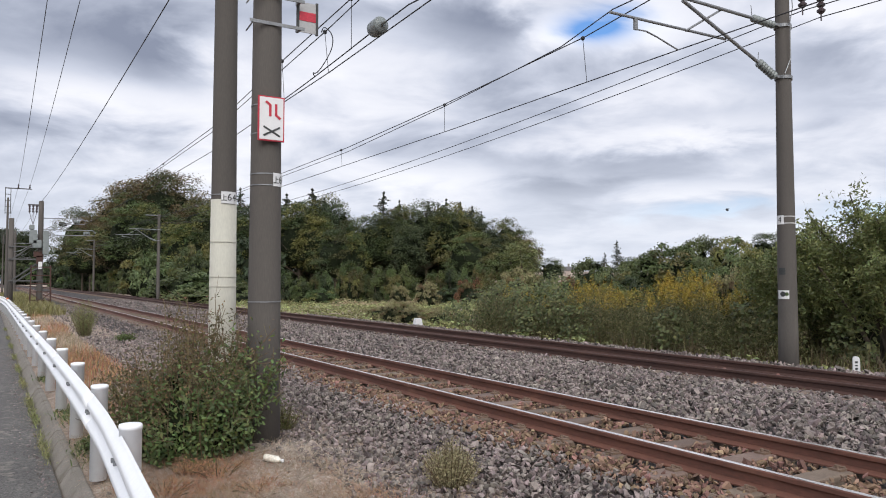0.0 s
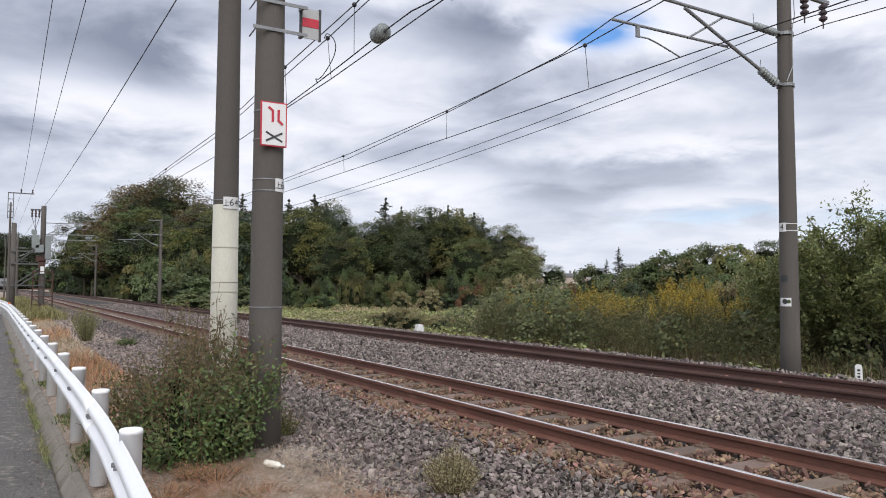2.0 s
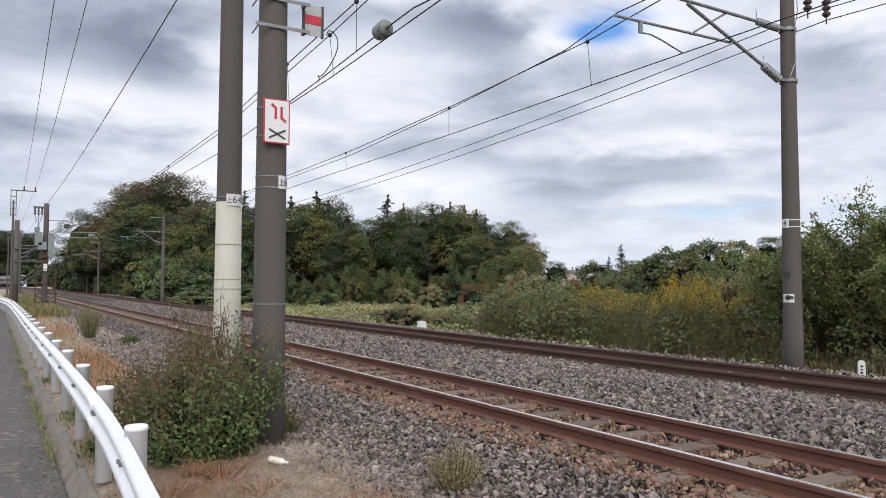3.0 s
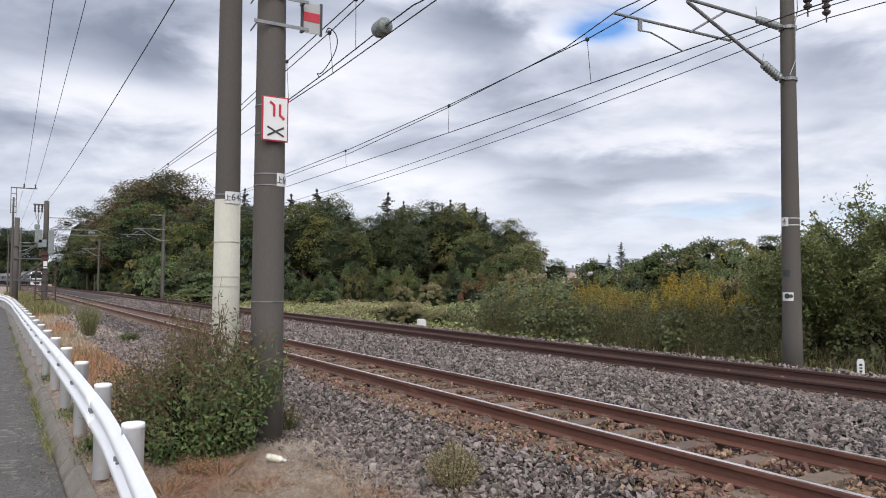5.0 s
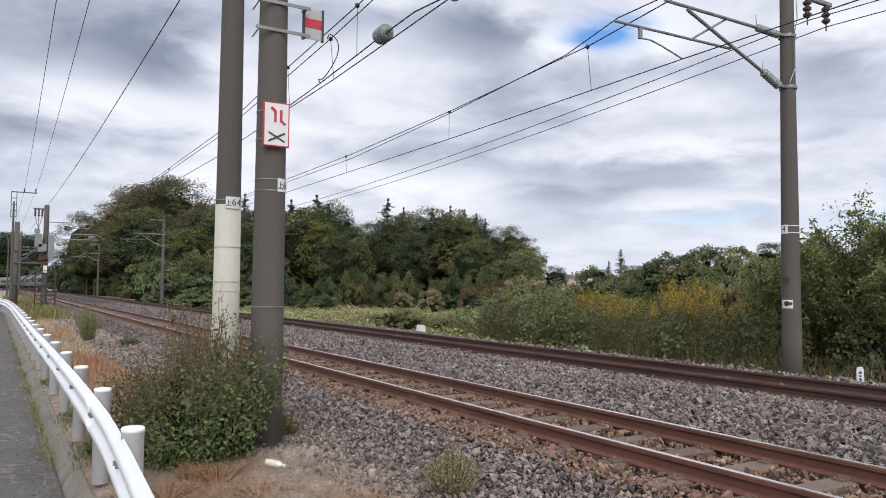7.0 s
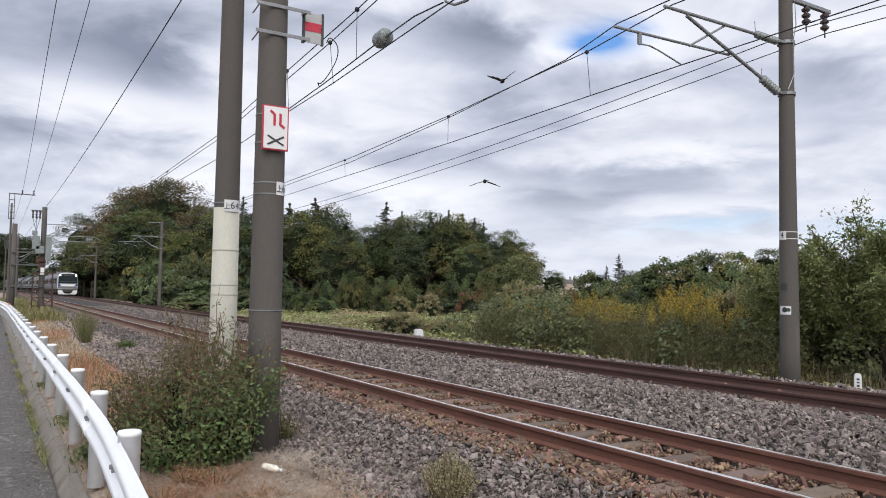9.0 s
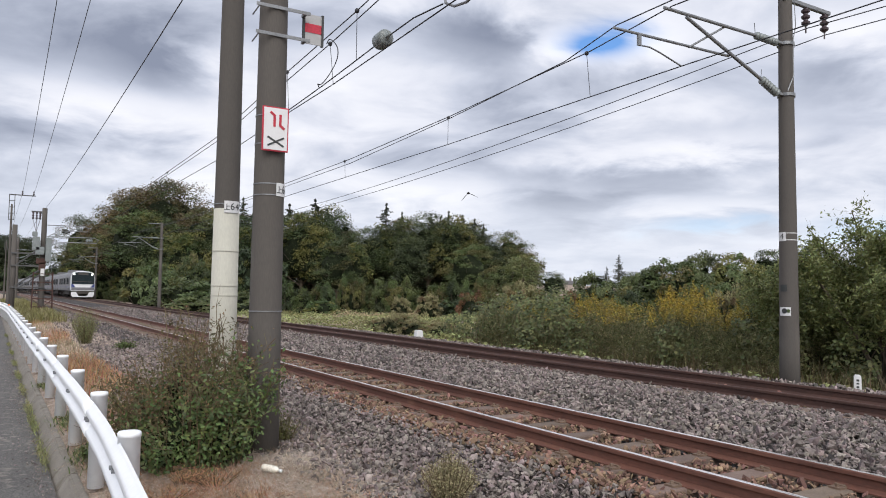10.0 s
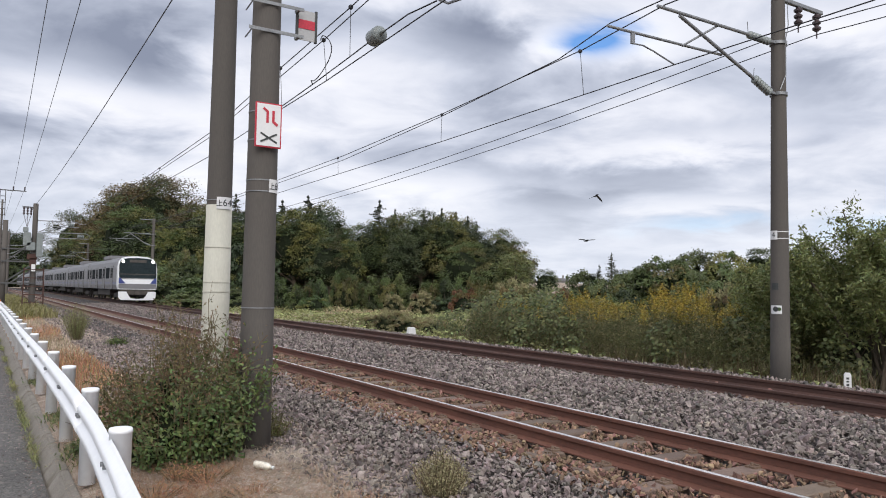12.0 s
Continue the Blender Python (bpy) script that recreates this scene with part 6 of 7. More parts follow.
def blades(name, spots, height, width, lean, mats, label, seed, slots=None, category="grass"):
    """Tapering grass blades, two quads each."""
    rng = np.random.default_rng(seed)
    n = len(spots)
    a_ = rng.uniform(0, math.tau, n)
    side = np.stack([np.cos(a_), np.sin(a_), np.zeros(n)], -1)
    way = np.stack([-np.sin(a_), np.cos(a_), np.zeros(n)], -1)
    h = (height * rng.uniform(0.5, 1.4, n))[:, None]
    ln = lean * rng.uniform(0.2, 1.6, n)[:, None]
    w = width
    up = np.array([0, 0, 1.0])
    mid_ = spots + up * h * 0.55 + way * h * ln * 0.4
    tip = spots + up * h * np.maximum(1 - 0.35 * ln, 0.15) + way * h * ln
    v = np.stack([spots - side * w, spots + side * w, mid_ + side * w * 0.8, mid_ - side * w * 0.8, tip + side * w * 0.15, tip - side * w * 0.15], 1)
    base = np.arange(n)[:, None] * 6
    f = np.concatenate([base + np.array([0, 1, 2, 3]), base + np.array([3, 2, 4, 5])])
    sl = None if slots is None else np.concatenate([slots, slots])
    return tagged(link_mesh(name, raw_mesh(name, v.reshape(-1, 3), f, mats, sl)), label, category, kind="stuff")


def build_goldenrod():
    """Tall goldenrod in front of the bushes: stems, narrow leaves and yellow plumes, in clumps."""
    rng = np.random.default_rng(71)
    n = 1700
    y = rng.uniform(9.6, 22, n)
    x = rng.uniform(14.5, 17.3, n)
    clump = np.sin(y * 2.1 + 0.4) * np.sin(x * 1.7 + y * 0.6)
    h = rng.uniform(1.35, 2.05, n) * (0.86 + 0.20 * clump) * np.interp(y, (9.6, 11.2, 12.5, 14.5, 18, 22), (0.8, 0.98, 1.04, 1.06, 0.9, 0.85))
    g = ground_height(x, y)
    foot = np.stack([x, y, g], -1)
    vs, fs, sl, k0 = [], [], [], 0

    def add(v, slot):
        nonlocal k0
        m = len(v) // 4
        vs.append(v)
        fs.append(quad_faces(m) + k0)
        sl.append(np.full(m, slot))
        k0 += len(v)

    top = foot + np.stack([rng.normal(0, 0.10, n), rng.normal(0, 0.10, n), h], -1)
    s = np.array([0.007, 0.005, 0])
    add(np.stack([foot - s, foot + s, top + s * 0.5, top - s * 0.5], 1).reshape(-1, 3), 0)
    for j in range(30):
        u = rng.uniform(0.15, 0.95, n)[:, None]
        d = ball_points(n, rng) * np.array([1, 1, 0.45])
        c = foot * (1 - u) + top * u + d * 0.065
        nn = np.cross(d, ball_points(n, rng))
        nn /= np.linalg.norm(nn, axis=1, keepdims=True) + 1e-9
        add(leaf_quads(c, nn, 0.11, 0.019, rng), 1 if j < 22 else 3)
    chance = np.interp(y, (9.6, 11.4, 11.8, 13.0, 13.4, 14.0, 16.3, 17.0, 22), (0.0, 0.1, 0.55, 0.5, 0.25, 0.6, 0.55, 0.12, 0.10))
    bloom = (rng.uniform(size=n) < chance * np.clip(0.75 + 0.9 * clump, 0.15, 1.5)) & (h > 1.4)
    tb, m = top[bloom], int(bloom.sum())
    # a plume is a cone of arching side sprays
    for j in range(60):
        u = rng.uniform(0, 1, m) ** 0.8
        a_ = rng.uniform(0, math.tau, m)
        out = (0.015 + 0.12 * u) * rng.uniform(0.5, 1.1, m)
        c = tb + np.stack([out * np.cos(a_), out * np.sin(a_), 0.16 - 0.44 * u + 0.25 * out], -1)
        nn = ball_points(m, rng) * 0.5 + np.array([0, 0, 0.9])
        add(leaf_quads(c, nn / np.linalg.norm(nn, axis=1, keepdims=True), 0.05, 0.024, rng), 2)
    me = raw_mesh("goldenrod", np.concatenate(vs), np.concatenate(fs), [M["stem"], M["rod_leaf"], M["goldenrod"], M["olive_weed"]], np.concatenate(sl))
    tagged(link_mesh("goldenrod", me), "tall stand of goldenrod with yellow plumes beyond the track", "goldenrod", kind="stuff")
    # mounds of broad-leaved creeper climbing over the weeds
    mounds = [(15.3, 10.3, 0.5, 0.5), (14.9, 13.2, 0.25, 0.5), (14.8, 16.6, 0.3, 0.5), (15.0, 17.6, 0.6, 0.6), (15.2, 18.6, 0.8, 0.65), (15.0, 19.6, 0.55, 0.65), (15.6, 20.6, 0.8, 0.7),
              (15.2, 21.8, 0.5, 0.6), (16.1, 19.2, 1.1, 0.6), (16.3, 22.6, 0.8, 0.6), (15.4, 23.4, 0.2, 0.6), (14.6, 18.8, 0.1, 0.4), (15.8, 25.2, 0.1, 0.5), (15.1, 11.2, 0.6, 0.35), (15.4, 8.9, 0.2, 0.5)]
    cs, ns = [], []
    for mx, my, mz, r in mounds:
        m = int(1150 * r * r)
        d = ball_points(m, rng)
        d[:, 0] = -np.abs(d[:, 0] + 0.2)
        drape = rng.uniform(0, 1, m) ** 2 * (mz + 0.5) * (d[:, 2] < 0.3)
        p = np.array([mx, my, mz]) + d * r * np.array([0.8, 1, 0.8]) * (1 + rng.normal(0, 0.12, (m, 1)) + 0.15 * np.sin(7 * d[:, 1:2] + mx * 9))
        p[:, 2] -= drape
        nn = d * 0.5 + rng.normal(0, 0.35, (m, 3)) + np.array([-0.35, -0.25, 0.65])
        cs.append(p)
        ns.append(nn / np.linalg.norm(nn, axis=1, keepdims=True))
    c, nn = np.concatenate(cs), np.concatenate(ns)
    keep = c[:, 2] > ground_height(c[:, 0], c[:, 1]) + 0.03
    v, f = broad_leaves(c[keep], nn[keep], 0.098, 0.08, rng)
    tagged(link_mesh("creeper", raw_mesh("creeper", v, f, M["creeper"])), "broad-leaved pale green creeper over the tall weeds", "creeper", kind="stuff")
    # low brown stalks and weeds along the foot of the growth
    n = 6500
    yy = rng.uniform(7.5, 26, n)
    s = np.stack([14.25 + np.abs(rng.normal(0, 0.5, n)) + 0.01 * yy, yy, np.zeros(n)], -1)
    s = s[rng.uniform(size=n) < np.clip(0.45 + 0.6 * np.sin(yy * 2.3) * np.sin(yy * 0.9 + 1), 0.05, 1) * np.interp(yy, (7.5, 20, 26), (1, 0.8, 0.15))]
    s[:, 2] = ground_height(s[:, 0], s[:, 1])
    blades("stalk_thicket", s, 0.55, 0.008, 0.45, [M["stem"], M["olive_weed"], M["rod_leaf"]], "brown dead stalks and rank weeds at the foot of the goldenrod", 72, rng.choice([0, 0, 0, 1, 2], len(s)), "weeds")


def willow_tree(name, x, y, h, spread, seed, label):
    """A bushy tree of several stems with hanging narrow leaves on fine twigs."""
    rng = np.random.default_rng(seed)
    t = empty(name, (x, y, ground_at(x, y)), label, "tree", "trees beside the far track")
    bm = bmesh.new()
    ends = []
    for k in range(13):
        a_ = k * 2.4 + rng.uniform(-0.3, 0.3)
        u = math.sqrt((k + 0.6) / 13)
        tip = Vector((spread * u * math.cos(a_), spread * u * math.sin(a_), h * (0.93 - 0.33 * u * u) * rng.uniform(0.88, 1.05)))
        k1 = Vector((tip.x * 0.25 + rng.normal(0, 0.1), tip.y * 0.25 + rng.normal(0, 0.1), h * 0.3))
        k2 = k1.lerp(tip, 0.55) + Vector(rng.normal(0, 0.12, 3))
        tube(bm, [(rng.normal(0, 0.12), rng.normal(0, 0.12), -0.3), k1], 0.045, 6)
        tube(bm, [k1, k2], 0.028, 5)
        tube(bm, [k2, tip], 0.014, 4)
        ends += [(k1, k2), (k2, tip), (k2, tip)]
    part("trunk", bm, M["bark"], t)
    cs, ns, tw = [], [], []
    for a_, b_ in ends:
        for _ in range(54):
            u = rng.uniform(0.0, 1.0)
            s = np.array(a_.lerp(b_, u))
            d = rng.normal(0, 1, 3) * np.array([1, 1, 0.6]) + np.array([0, 0, 0.3])
            d = d / np.linalg.norm(d) * rng.uniform(0.25, 0.65)
            tw.append((s, s + d))
            m = 13
            w = rng.uniform(0.15, 1.05, m)[:, None]
            droop = np.array([0, 0, -0.18]) * w ** 2
            cs.append(s + d * w + droop + rng.normal(0, 0.05, (m, 3)))
            nn = rng.normal(0, 0.7, (m, 3)) + np.array([-0.1, -0.1, 0.7])
            ns.append(nn / np.linalg.norm(nn, axis=1, keepdims=True))
    c, nn = np.concatenate(cs), np.concatenate(ns)
    c[:, 2] = np.maximum(c[:, 2], 0.08)
    v = leaf_quads(c, nn, 0.10, 0.038, rng)
    link_mesh("crown", raw_mesh("crown", v, quad_faces(len(c)), M["leaf_willow"]), None, t)
    q = np.array([[p0, p1] for p0, p1 in tw])
    side = np.array([0.003, 0.003, 0])
    v = np.stack([q[:, 0] - side, q[:, 0] + side, q[:, 1] + side * 0.4, q[:, 1] - side * 0.4], 1).reshape(-1, 3)
    link_mesh("twig_tangle", raw_mesh("twig_tangle", v, quad_faces(len(q)), M["bark"]), None, t)


def pole_bush():
    """Rank bramble-like bush round the foot of the masts: broad green leaves low down, brown and twiggy above and towards the lane."""
    rng = np.random.default_rng(81)
    b = empty("bush", (1.80, 7.85, -0.37), "rank green bush with brown seed stalks at the mast's foot", "bush")
    bm = bmesh.new()
    sets = {"green": ([], []), "olive": ([], []), "brown": ([], [])}
    for k in range(240):
        a_, u = rng.uniform(0, math.tau), math.sqrt(rng.uniform(0, 1))
        fx, fy = 0.66 * u * math.cos(a_), 0.75 * u * math.sin(a_)
        hh = (1.60 - 0.62 * u * u) * rng.uniform(0.45, 1.06)
        if fx < -0.25:
            hh *= 0.74
        tip = Vector((fx * 1.3 + rng.normal(0, 0.14), fy * 1.2 + rng.normal(0, 0.14), hh))
        mid_ = Vector((fx * 1.08, fy * 1.08, hh * 0.55)) + Vector(rng.normal(0, 0.05, 3))
        tube(bm, [(fx * 0.8, fy * 0.8, -0.1), mid_, tip], 0.0035, 4)
        for _ in range(5):
            w = rng.uniform(0.3, 1.0)
            p = mid_.lerp(tip, w)
            tube(bm, [p, p + Vector(rng.normal(0, 1, 3) * np.array([0.10, 0.10, 0.05]) + np.array([0, 0, 0.07]))], 0.002, 3)
        for _ in range(72):
            w = rng.uniform(0.05, 1.0)
            p = np.array(mid_.lerp(tip, (w - 0.5) * 2) if w > 0.5 else Vector((fx * 0.8, fy * 0.8, 0)).lerp(mid_, w * 2))
            d = ball_points(1, rng)[0]
            p = p + d * rng.uniform(0.02, 0.15)
            nn = d * 0.6 + rng.normal(0, 0.4, 3) + np.array([-0.1, -0.45, 0.55])
            nn = nn / np.linalg.norm(nn)
            dry = smooth_step(p[2] - 0.55 * p[0] + rng.normal(0, 0.16), 0.55, 1.05)
            key = "green" if rng.uniform() > dry else ("olive" if rng.uniform() < 0.55 else "brown")
            if key == "green" and rng.uniform() < 0.1 or key != "green" and p[2] > 0.9 and rng.uniform() < 0.4:
                continue
            sets[key][0].append(p)
            sets[key][1].append(nn)
    part("stalk_tangle", bm, M["stem"], b)
    # lumps in the colour of shade fill the heart of the bush
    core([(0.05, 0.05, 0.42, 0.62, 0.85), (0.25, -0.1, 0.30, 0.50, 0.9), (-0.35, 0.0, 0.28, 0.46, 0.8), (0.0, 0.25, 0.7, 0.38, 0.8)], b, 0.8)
    v, f = broad_leaves(np.array(sets["green"][0]), np.array(sets["green"][1]), 0.049, 0.025, rng)
    v[:, 2] = np.maximum(v[:, 2], 0.0)
    link_mesh("foliage", raw_mesh("foliage", v, f, M["leaf_near"]), None, b)
    v = leaf_quads(np.array(sets["olive"][0]), np.array(sets["olive"][1]), 0.042, 0.024, rng, 0.3)
    link_mesh("olive_foliage", raw_mesh("olive_foliage", v, quad_faces(len(v) // 4), M["leaf_olive"]), None, b)
    v = leaf_quads(np.array(sets["brown"][0]), np.array(sets["brown"][1]), 0.032, 0.018, rng, 0.3)
    link_mesh("dry_foliage", raw_mesh("dry_foliage", v, quad_faces(len(v) // 4), M["leaf_brown"]), None, b)


def weed(x, y, z, h, w, mats, seed, label, leaf=(0.03, 0.012), count=60, per=26):
    rng = np.random.default_rng(seed)
    b = empty("weed", (x, y, z), label, "weed", "weeds beside the track")
    bm = bmesh.new()
    cs = []
    for k in range(count):
        a_, u = rng.uniform(0, math.tau), math.sqrt(rng.uniform())
        tip = Vector((w * u * math.cos(a_), w * u * math.sin(a_), h * (1 - 0.4 * u) * rng.uniform(0.6, 1.05)))
        tube(bm, [(tip.x * 0.2, tip.y * 0.2, -0.05), (tip.x * 0.7, tip.y * 0.7, tip.z * 0.6), tip], 0.002 + 0.001 * h, 4)
        for _ in range(per):
            cs.append(np.array(tip) * rng.uniform(0.2, 1.0) + rng.normal(0, 0.02 + 0.02 * h, 3))
    part("stalk_tangle", bm, M["stem"], b)
    c = np.array(cs)
    c[:, 2] = np.maximum(c[:, 2], 0.0)
    v = leaf_quads(c, ball_points(len(c), rng), leaf[0], leaf[1], rng)
    link_mesh("foliage", raw_mesh("foliage", v, quad_faces(len(c)), M[mats]), None, b)


def verge_spots(n, x0, x1, y0, y1, rng, lift=0.0):
    x, y = rng.uniform(x0, x1, n), rng.uniform(y0, y1, n)
    z = np.maximum(ground_height(x, y), np.where(x > 2.75, bed_height(x), -9)) + lift
    return np.stack([x, y, z], -1)


def build_verge():
    rng = np.random.default_rng(91)
    s = verge_spots(56000, 0.84, 2.75, 4.2, 12.0, rng)
    clump = np.sin(s[:, 0] * 5 + s[:, 1] * 2) * np.sin(s[:, 1] * 3.1 + 1) + 0.6 * np.sin(s[:, 0] * 11 + 2) * np.sin(s[:, 1] * 9)
    s = s[rng.uniform(size=len(s)) < 0.10 + 0.75 * smooth_step(clump, -0.2, 0.8)]
    red = np.sin(s[:, 0] * 2.2 + 1.2) * np.sin(s[:, 1] * 1.6) + rng.normal(0, 0.4, len(s)) > 0.25
    slot = np.where(red, 1, 0)
    slot[rng.uniform(size=len(s)) < 0.05] = 2
    slot[rng.uniform(size=len(s)) < 0.22] = 3
    blades("dry_verge_grass", s, 0.085, 0.0012, 2.6, [M["straw"], M["red_grass"], M["grass"], M["stem"]], "matted straw-coloured dry grass on the verge", 92, slot)
    x, y = 0.57 - np.abs(rng.normal(0, 0.16, 1600)), rng.uniform(4.5, 24, 1600)
    grit = np.stack([x, y, np.full(1600, -0.521)], -1)
    scatter_stones("grit", grit, 0.009, M["stone"], "loose grit along the edge of the lane", 99, 7)
    x, y = rng.uniform(0.85, 2.8, 420), rng.uniform(4.2, 12, 420)
    pebbles = np.stack([x, y, ground_height(x, y) + 0.004], -1)
    scatter_stones("pebbles", pebbles, 0.013, M["stone"], "scattered small grey stones on the verge", 98, 7)
    s = np.concatenate([verge_spots(9000, 0.95, 2.15, 13, 28, rng), verge_spots(2500, 0.95, 2.4, 28, 42, rng)])
    slot = np.where(np.sin(s[:, 1] * 0.5 - 0.4) + rng.normal(0, 0.5, len(s)) > -0.1, 1, 0)
    slot[rng.uniform(size=len(s)) < 0.2] = 2
    blades("tall_dry_grass", s, 0.19, 0.005, 0.7, [M["straw"], M["red_grass"], M["grass"]], "tall reddish and straw-coloured dry grass along the verge", 93, slot)
    s = verge_spots(9000, 0.95, 3.2, 40, 100, rng)
    slot = np.where(rng.uniform(size=len(s)) < 0.5, 0, 1)
    blades("tall_weeds", s, 0.5, 0.014, 0.6, [M["leaf_yellow"], M["olive_weed"]], "yellowish tall weeds far along the verge", 94, slot)
    # heap of pale cut grass
    r_, a_ = np.sqrt(rng.uniform(size=3400)) * 0.48, rng.uniform(0, math.tau, 3400)
    hx, hy = 2.62 + r_ * np.cos(a_) * 0.75, 7.05 + r_ * np.sin(a_)
    hz = -0.35 + 0.05 * np.maximum(1 - r_ / 0.40, 0) + rng.uniform(0, 0.03, 3400)
    blades("cut_grass_heap", np.stack([hx, hy, hz], -1), 0.055, 0.0016, 4.5, [M["pale_straw"], M["straw"]], "heap of pale cut dry grass at the edge of the ballast", 95, (rng.uniform(size=3400) < 0.3).astype(int))
    # pale stalks lying about
    s = np.concatenate([verge_spots(9500, 0.95, 2.75, 4.4, 7.6, rng), verge_spots(3500, 0.95, 2.5, 4.4, 11, rng)])
    blades("fallen_straw", s, 0.036, 0.0017, 5.5, [M["pale_straw"], M["red_grass"], M["stem"]], "pale and reddish straw stalks lying on the verge", 110, rng.choice([0, 0, 0, 0, 1, 2], len(s)))
    # green tufts along the kerb
    s = np.concatenate([np.stack([0.55 + rng.normal(0, 0.025, 260), y0 + rng.normal(0, 0.45, 260), np.full(260, -0.48)], -1) for y0 in (9.5, 11.6, 13.0, 15.5, 18, 21, 24.5, 28, 33)])
    blades("kerb_grass", s, 0.055, 0.004, 1.4, [M["grass"]], "green grass tufts growing along the kerb", 96)
    s = np.concatenate([np.stack([0.93 + rng.normal(0, 0.09, 300), y0 + rng.normal(0, 0.35, 300), np.full(300, -0.40)], -1) for y0 in (8.6, 11.0, 15.2)])
    blades("kerb_weeds", s, 0.075, 0.007, 1.2, [M["leaf_near"], M["grass"]], "leafy green weeds behind the kerb", 97, (rng.uniform(size=len(s)) < 0.4).astype(int))
    weed(2.5, 25.0, -0.38, 1.35, 0.5, "grass", 101, "upright pale green feathery weed on the ballast edge", (0.07, 0.012), 90, 40)
    weed(3.22, 5.2, -0.34, 0.46, 0.24, "pale_weed", 102, "small brownish-green weed growing through the ballast", (0.018, 0.009), 130, 60)
    weed(1.55, 6.95, -0.37, 0.20, 0.20, "red_grass", 103, "reddish dry weed on the verge", (0.022, 0.006), 60, 16)
    weed(1.25, 6.4, -0.38, 0.14, 0.28, "red_grass", 104, "reddish dry weed on the verge", (0.02, 0.006), 50, 20)
    weed(1.75, 6.75, -0.37, 0.19, 0.26, "red_grass", 108, "reddish dry weed on the verge", (0.022, 0.006), 55, 14)
    weed(1.95, 6.1, -0.37, 0.12, 0.28, "red_grass", 109, "reddish dry weed on the verge", (0.02, 0.006), 50, 18)
    weed(2.85, 8.1, -0.34, 0.42, 0.18, "leaf_olive", 105, "thin olive weed beside the mast", (0.03, 0.012), 30, 30)
    weed(0.98, 8.5, -0.40, 0.22, 0.17, "leaf_near", 106, "leafy green weed behind the guard rail", (0.05, 0.03), 30, 14)
    weed(3.3, 22.5, -0.36, 0.35, 0.35, "leaf_near", 107, "low green weed at the edge of the ballast", (0.05, 0.03), 40, 20)


def build_bottle():
    b = empty("plastic_bottle", (2.27, 6.78, -0.272), "dirty white plastic bottle lying on dry grass", "bottle")
    bm = bmesh.new()
    lathe(bm, [(0.02, -0.10), (0.032, -0.095), (0.034, -0.05), (0.031, -0.04), (0.034, -0.03), (0.034, 0.04), (0.03, 0.06), (0.014, 0.085), (0.013, 0.10)], (0, 0, 0), (0.52, -0.85, -0.05), 18)
    part("bottle_body", bm, M["bottle"], b, smooth=True)
    bm = bmesh.new()
    lathe(bm, [(0.016, 0.098), (0.016, 0.118), (0.014, 0.12)], (0, 0, 0), (0.52, -0.85, -0.05), 14)
    part("cap", bm, M["plate"], b, smooth=True)


def build_house():
    x, y = 97, 114
    h = empty("house", (x, y, ground_at(x, y) - 2.3), "low house with a grey roof behind the bushes", "house")
    h.rotation_euler = (0, 0, radians(-20))
    slab("wall", (0, 0, 1.4), (3.6, 3.4, 3.4), M["house_wall"], h)
    bm = bmesh.new()
    prism(bm, [(-2.05, 0), (2.05, 0), (1.5, 0.6), (-1.5, 0.6)], -1.95, 1.95)
    o = part("roof", bm, M["roof"], h)
    o.location = (0, 0, 3.1)
    slab("chimney", (1.2, 0, 0.8), (0.3, 0.3, 0.8), M["house_wall"], o)


build_wood()
build_bushes()
build_field()
build_goldenrod()
willow_tree("tree", 15.9, 8.4, 4.1, 2.1, 51, "bushy green tree with narrow hanging leaves")
willow_tree("tree", 16.9, 6.3, 4.4, 2.2, 52, "bushy green tree with narrow hanging leaves")
willow_tree("tree", 16.4, 10.6, 3.2, 1.8, 53, "bushy green tree with narrow hanging leaves")
willow_tree("tree", 19.0, 8.8, 4.6, 2.4, 54, "bushy green tree with narrow hanging leaves")
pole_bush()
build_verge()
build_bottle()
build_house()
build_track(NEAR_X, 300, 40, "near railway track with rusty rails on concrete sleepers")
build_track(FAR_X, 300, 0, "far railway track with dark rusty rails on concrete sleepers")
build_stones()


# ---------------------------------------------------------------- what moves
def line_pose(s):
    """Place and heading on the far track, s metres along the line."""
    x0, x1 = bend(s - 6), bend(s + 6)
    return pose(FAR_X + bend(s), s, 0, 0, 0, math.degrees(math.atan2(x0 - x1, 12)))


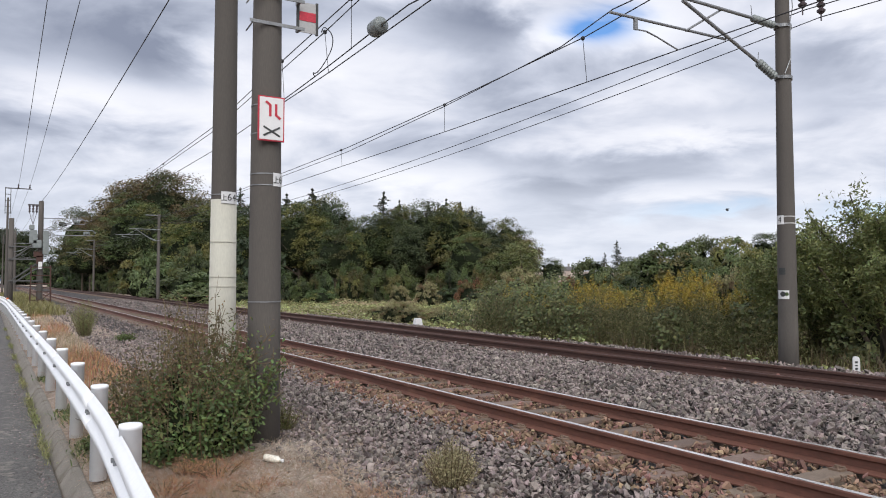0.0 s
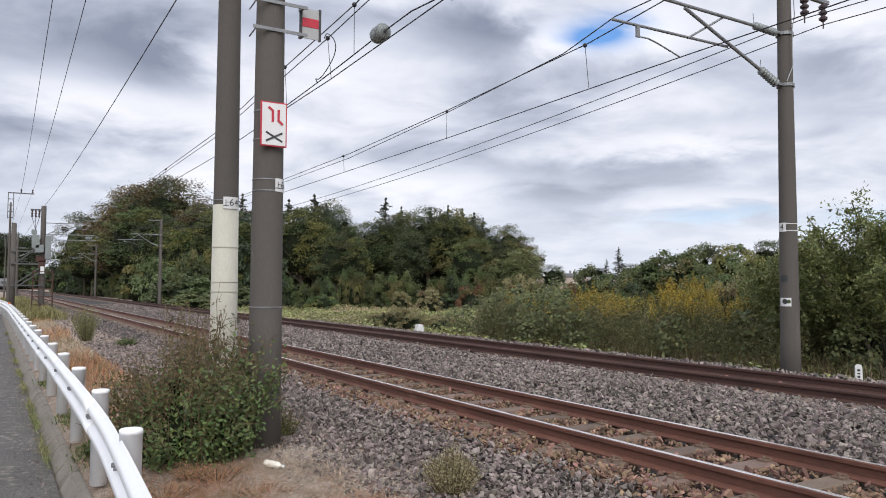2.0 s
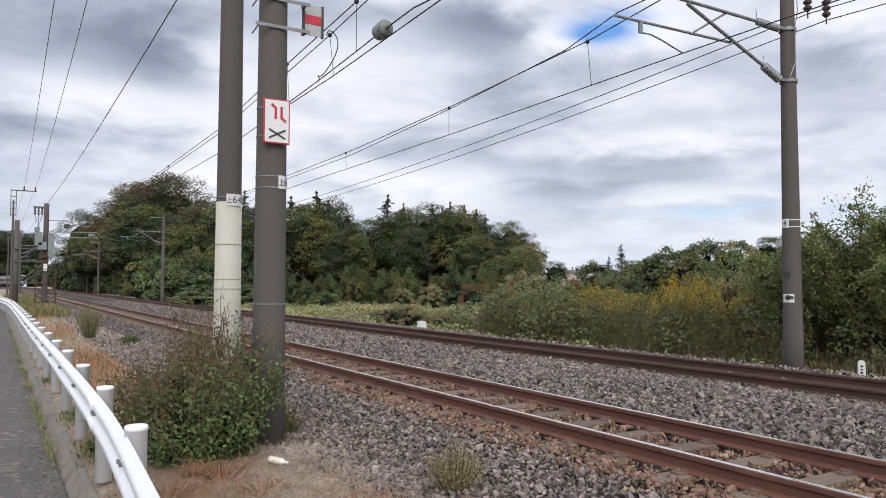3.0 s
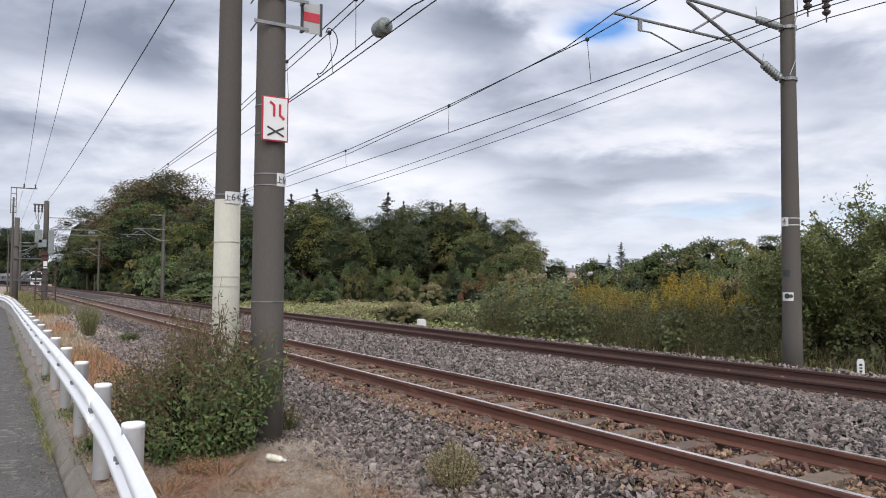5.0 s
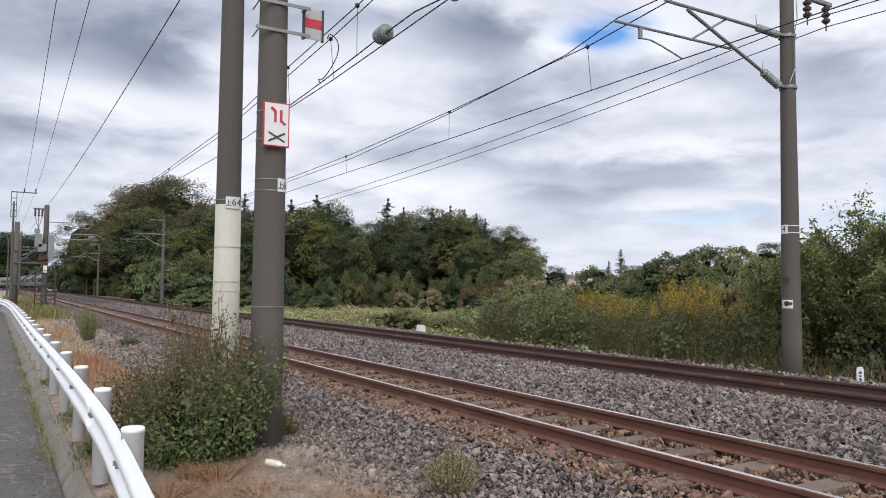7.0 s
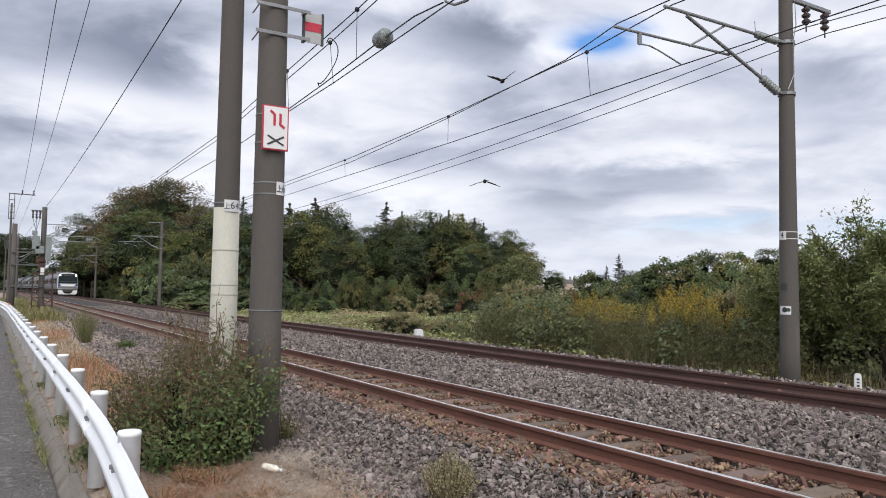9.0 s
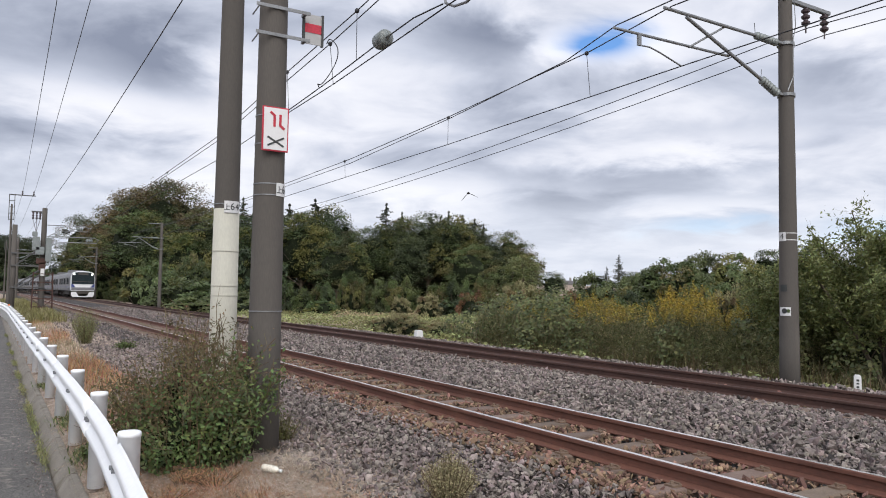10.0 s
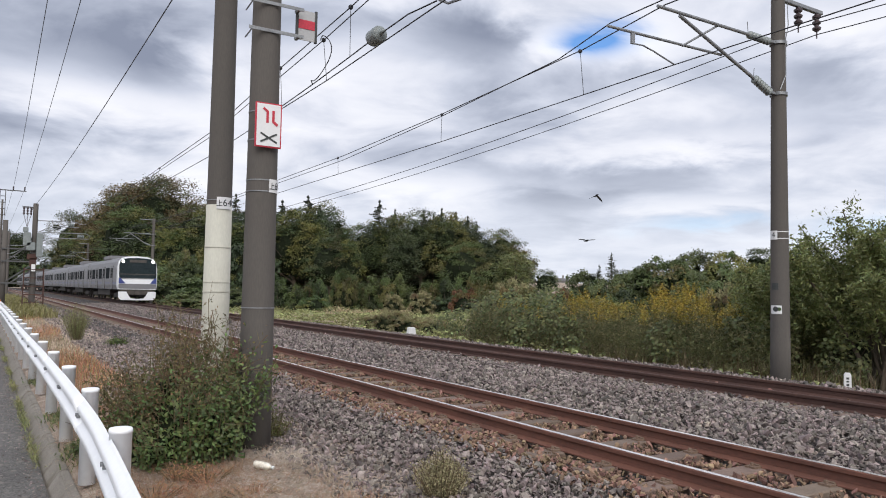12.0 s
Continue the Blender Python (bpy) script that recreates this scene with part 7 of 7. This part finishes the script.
def motions():
    front = [(0, 331), (1, 309), (2, 287), (3, 265), (4, 242.5), (5, 220), (6, 198), (7, 177), (8, 155.5), (9, 133.5), (10, 110.4), (11, 87.2), (12, 62.8)]
    for k, car in enumerate(cars):
        walk(car, [(t, line_pose(s + k * PITCH)) for t, s in front])
    a_ = [(0, 60.0, -60.0, 60.0), (7.2, 15.86, 14.92, 21.57), (8.0, 15.33, 16.78, 14.88), (8.5, 14.91, 18.43, 11.23), (8.8, 15.4, 20.55, 10.03), (9.0, 16.65,
        23.32, 9.59), (9.2, 17.91, 26.1, 9.11), (9.4, 19.7, 29.7, 9.0), (9.6, 21.68, 33.2, 8.77), (9.8, 23.84, 36.6, 8.34), (10.0, 25.45, 39.19, 7.7),
        (10.3, 27.54, 41.52, 6.55), (10.6, 30.37, 42.19, 6.03), (10.8, 31.82, 42.45, 6.59), (11.0, 33.59, 42.48, 7.54), (11.2, 35.34, 42.51, 8.55),
        (11.4, 36.93, 42.66, 9.12), (11.6, 38.5, 42.84, 9.28), (11.8, 38.41, 41.72, 9.06), (12.0, 37.58, 39.9, 8.46)]
    b_ = [(0, 50.0, -50.0, 50.0), (7.2, 12.33, 12.9, 12.85), (8.0, 13.59, 17.05, 8.95), (8.4, 14.22, 19.11, 7.3), (8.8, 15.38, 21.99, 6.11), (9.0, 16.23,
        23.84, 5.7), (9.2, 18.36, 27.22, 5.85), (9.4, 22.15, 33.09, 6.25), (9.6, 26.55, 39.77, 6.55), (10.0, 30.64, 45.51, 6.38), (10.5, 34.61, 48.96,
        6.53), (11.0, 37.36, 47.23, 7.45), (11.2, 38.32, 46.63, 7.38), (11.4, 38.52, 45.35, 6.94), (11.6, 38.68, 44.11, 6.2), (11.8, 38.67, 42.96,
        5.61), (12.0, 37.82, 41.13, 5.25)]
    c_ = [(0, 92.73, 71.97, 12.05), (1.5, 97.64, 63.07, 12.62), (3.2, 102.76, 54.55, 11.16), (12.0, 130.3, 6.6, 8.7)]
    for (bird, wings), rows_, beat, spread, phase, bank in zip(crows, (a_, b_, c_), (2.5, 1.5, 2.0), (34, 14, 25), (0, 1, 0), (-12, 0, 0)):
        flight(bird, wings, rows_, beat, spread, phase, bank)


motions()
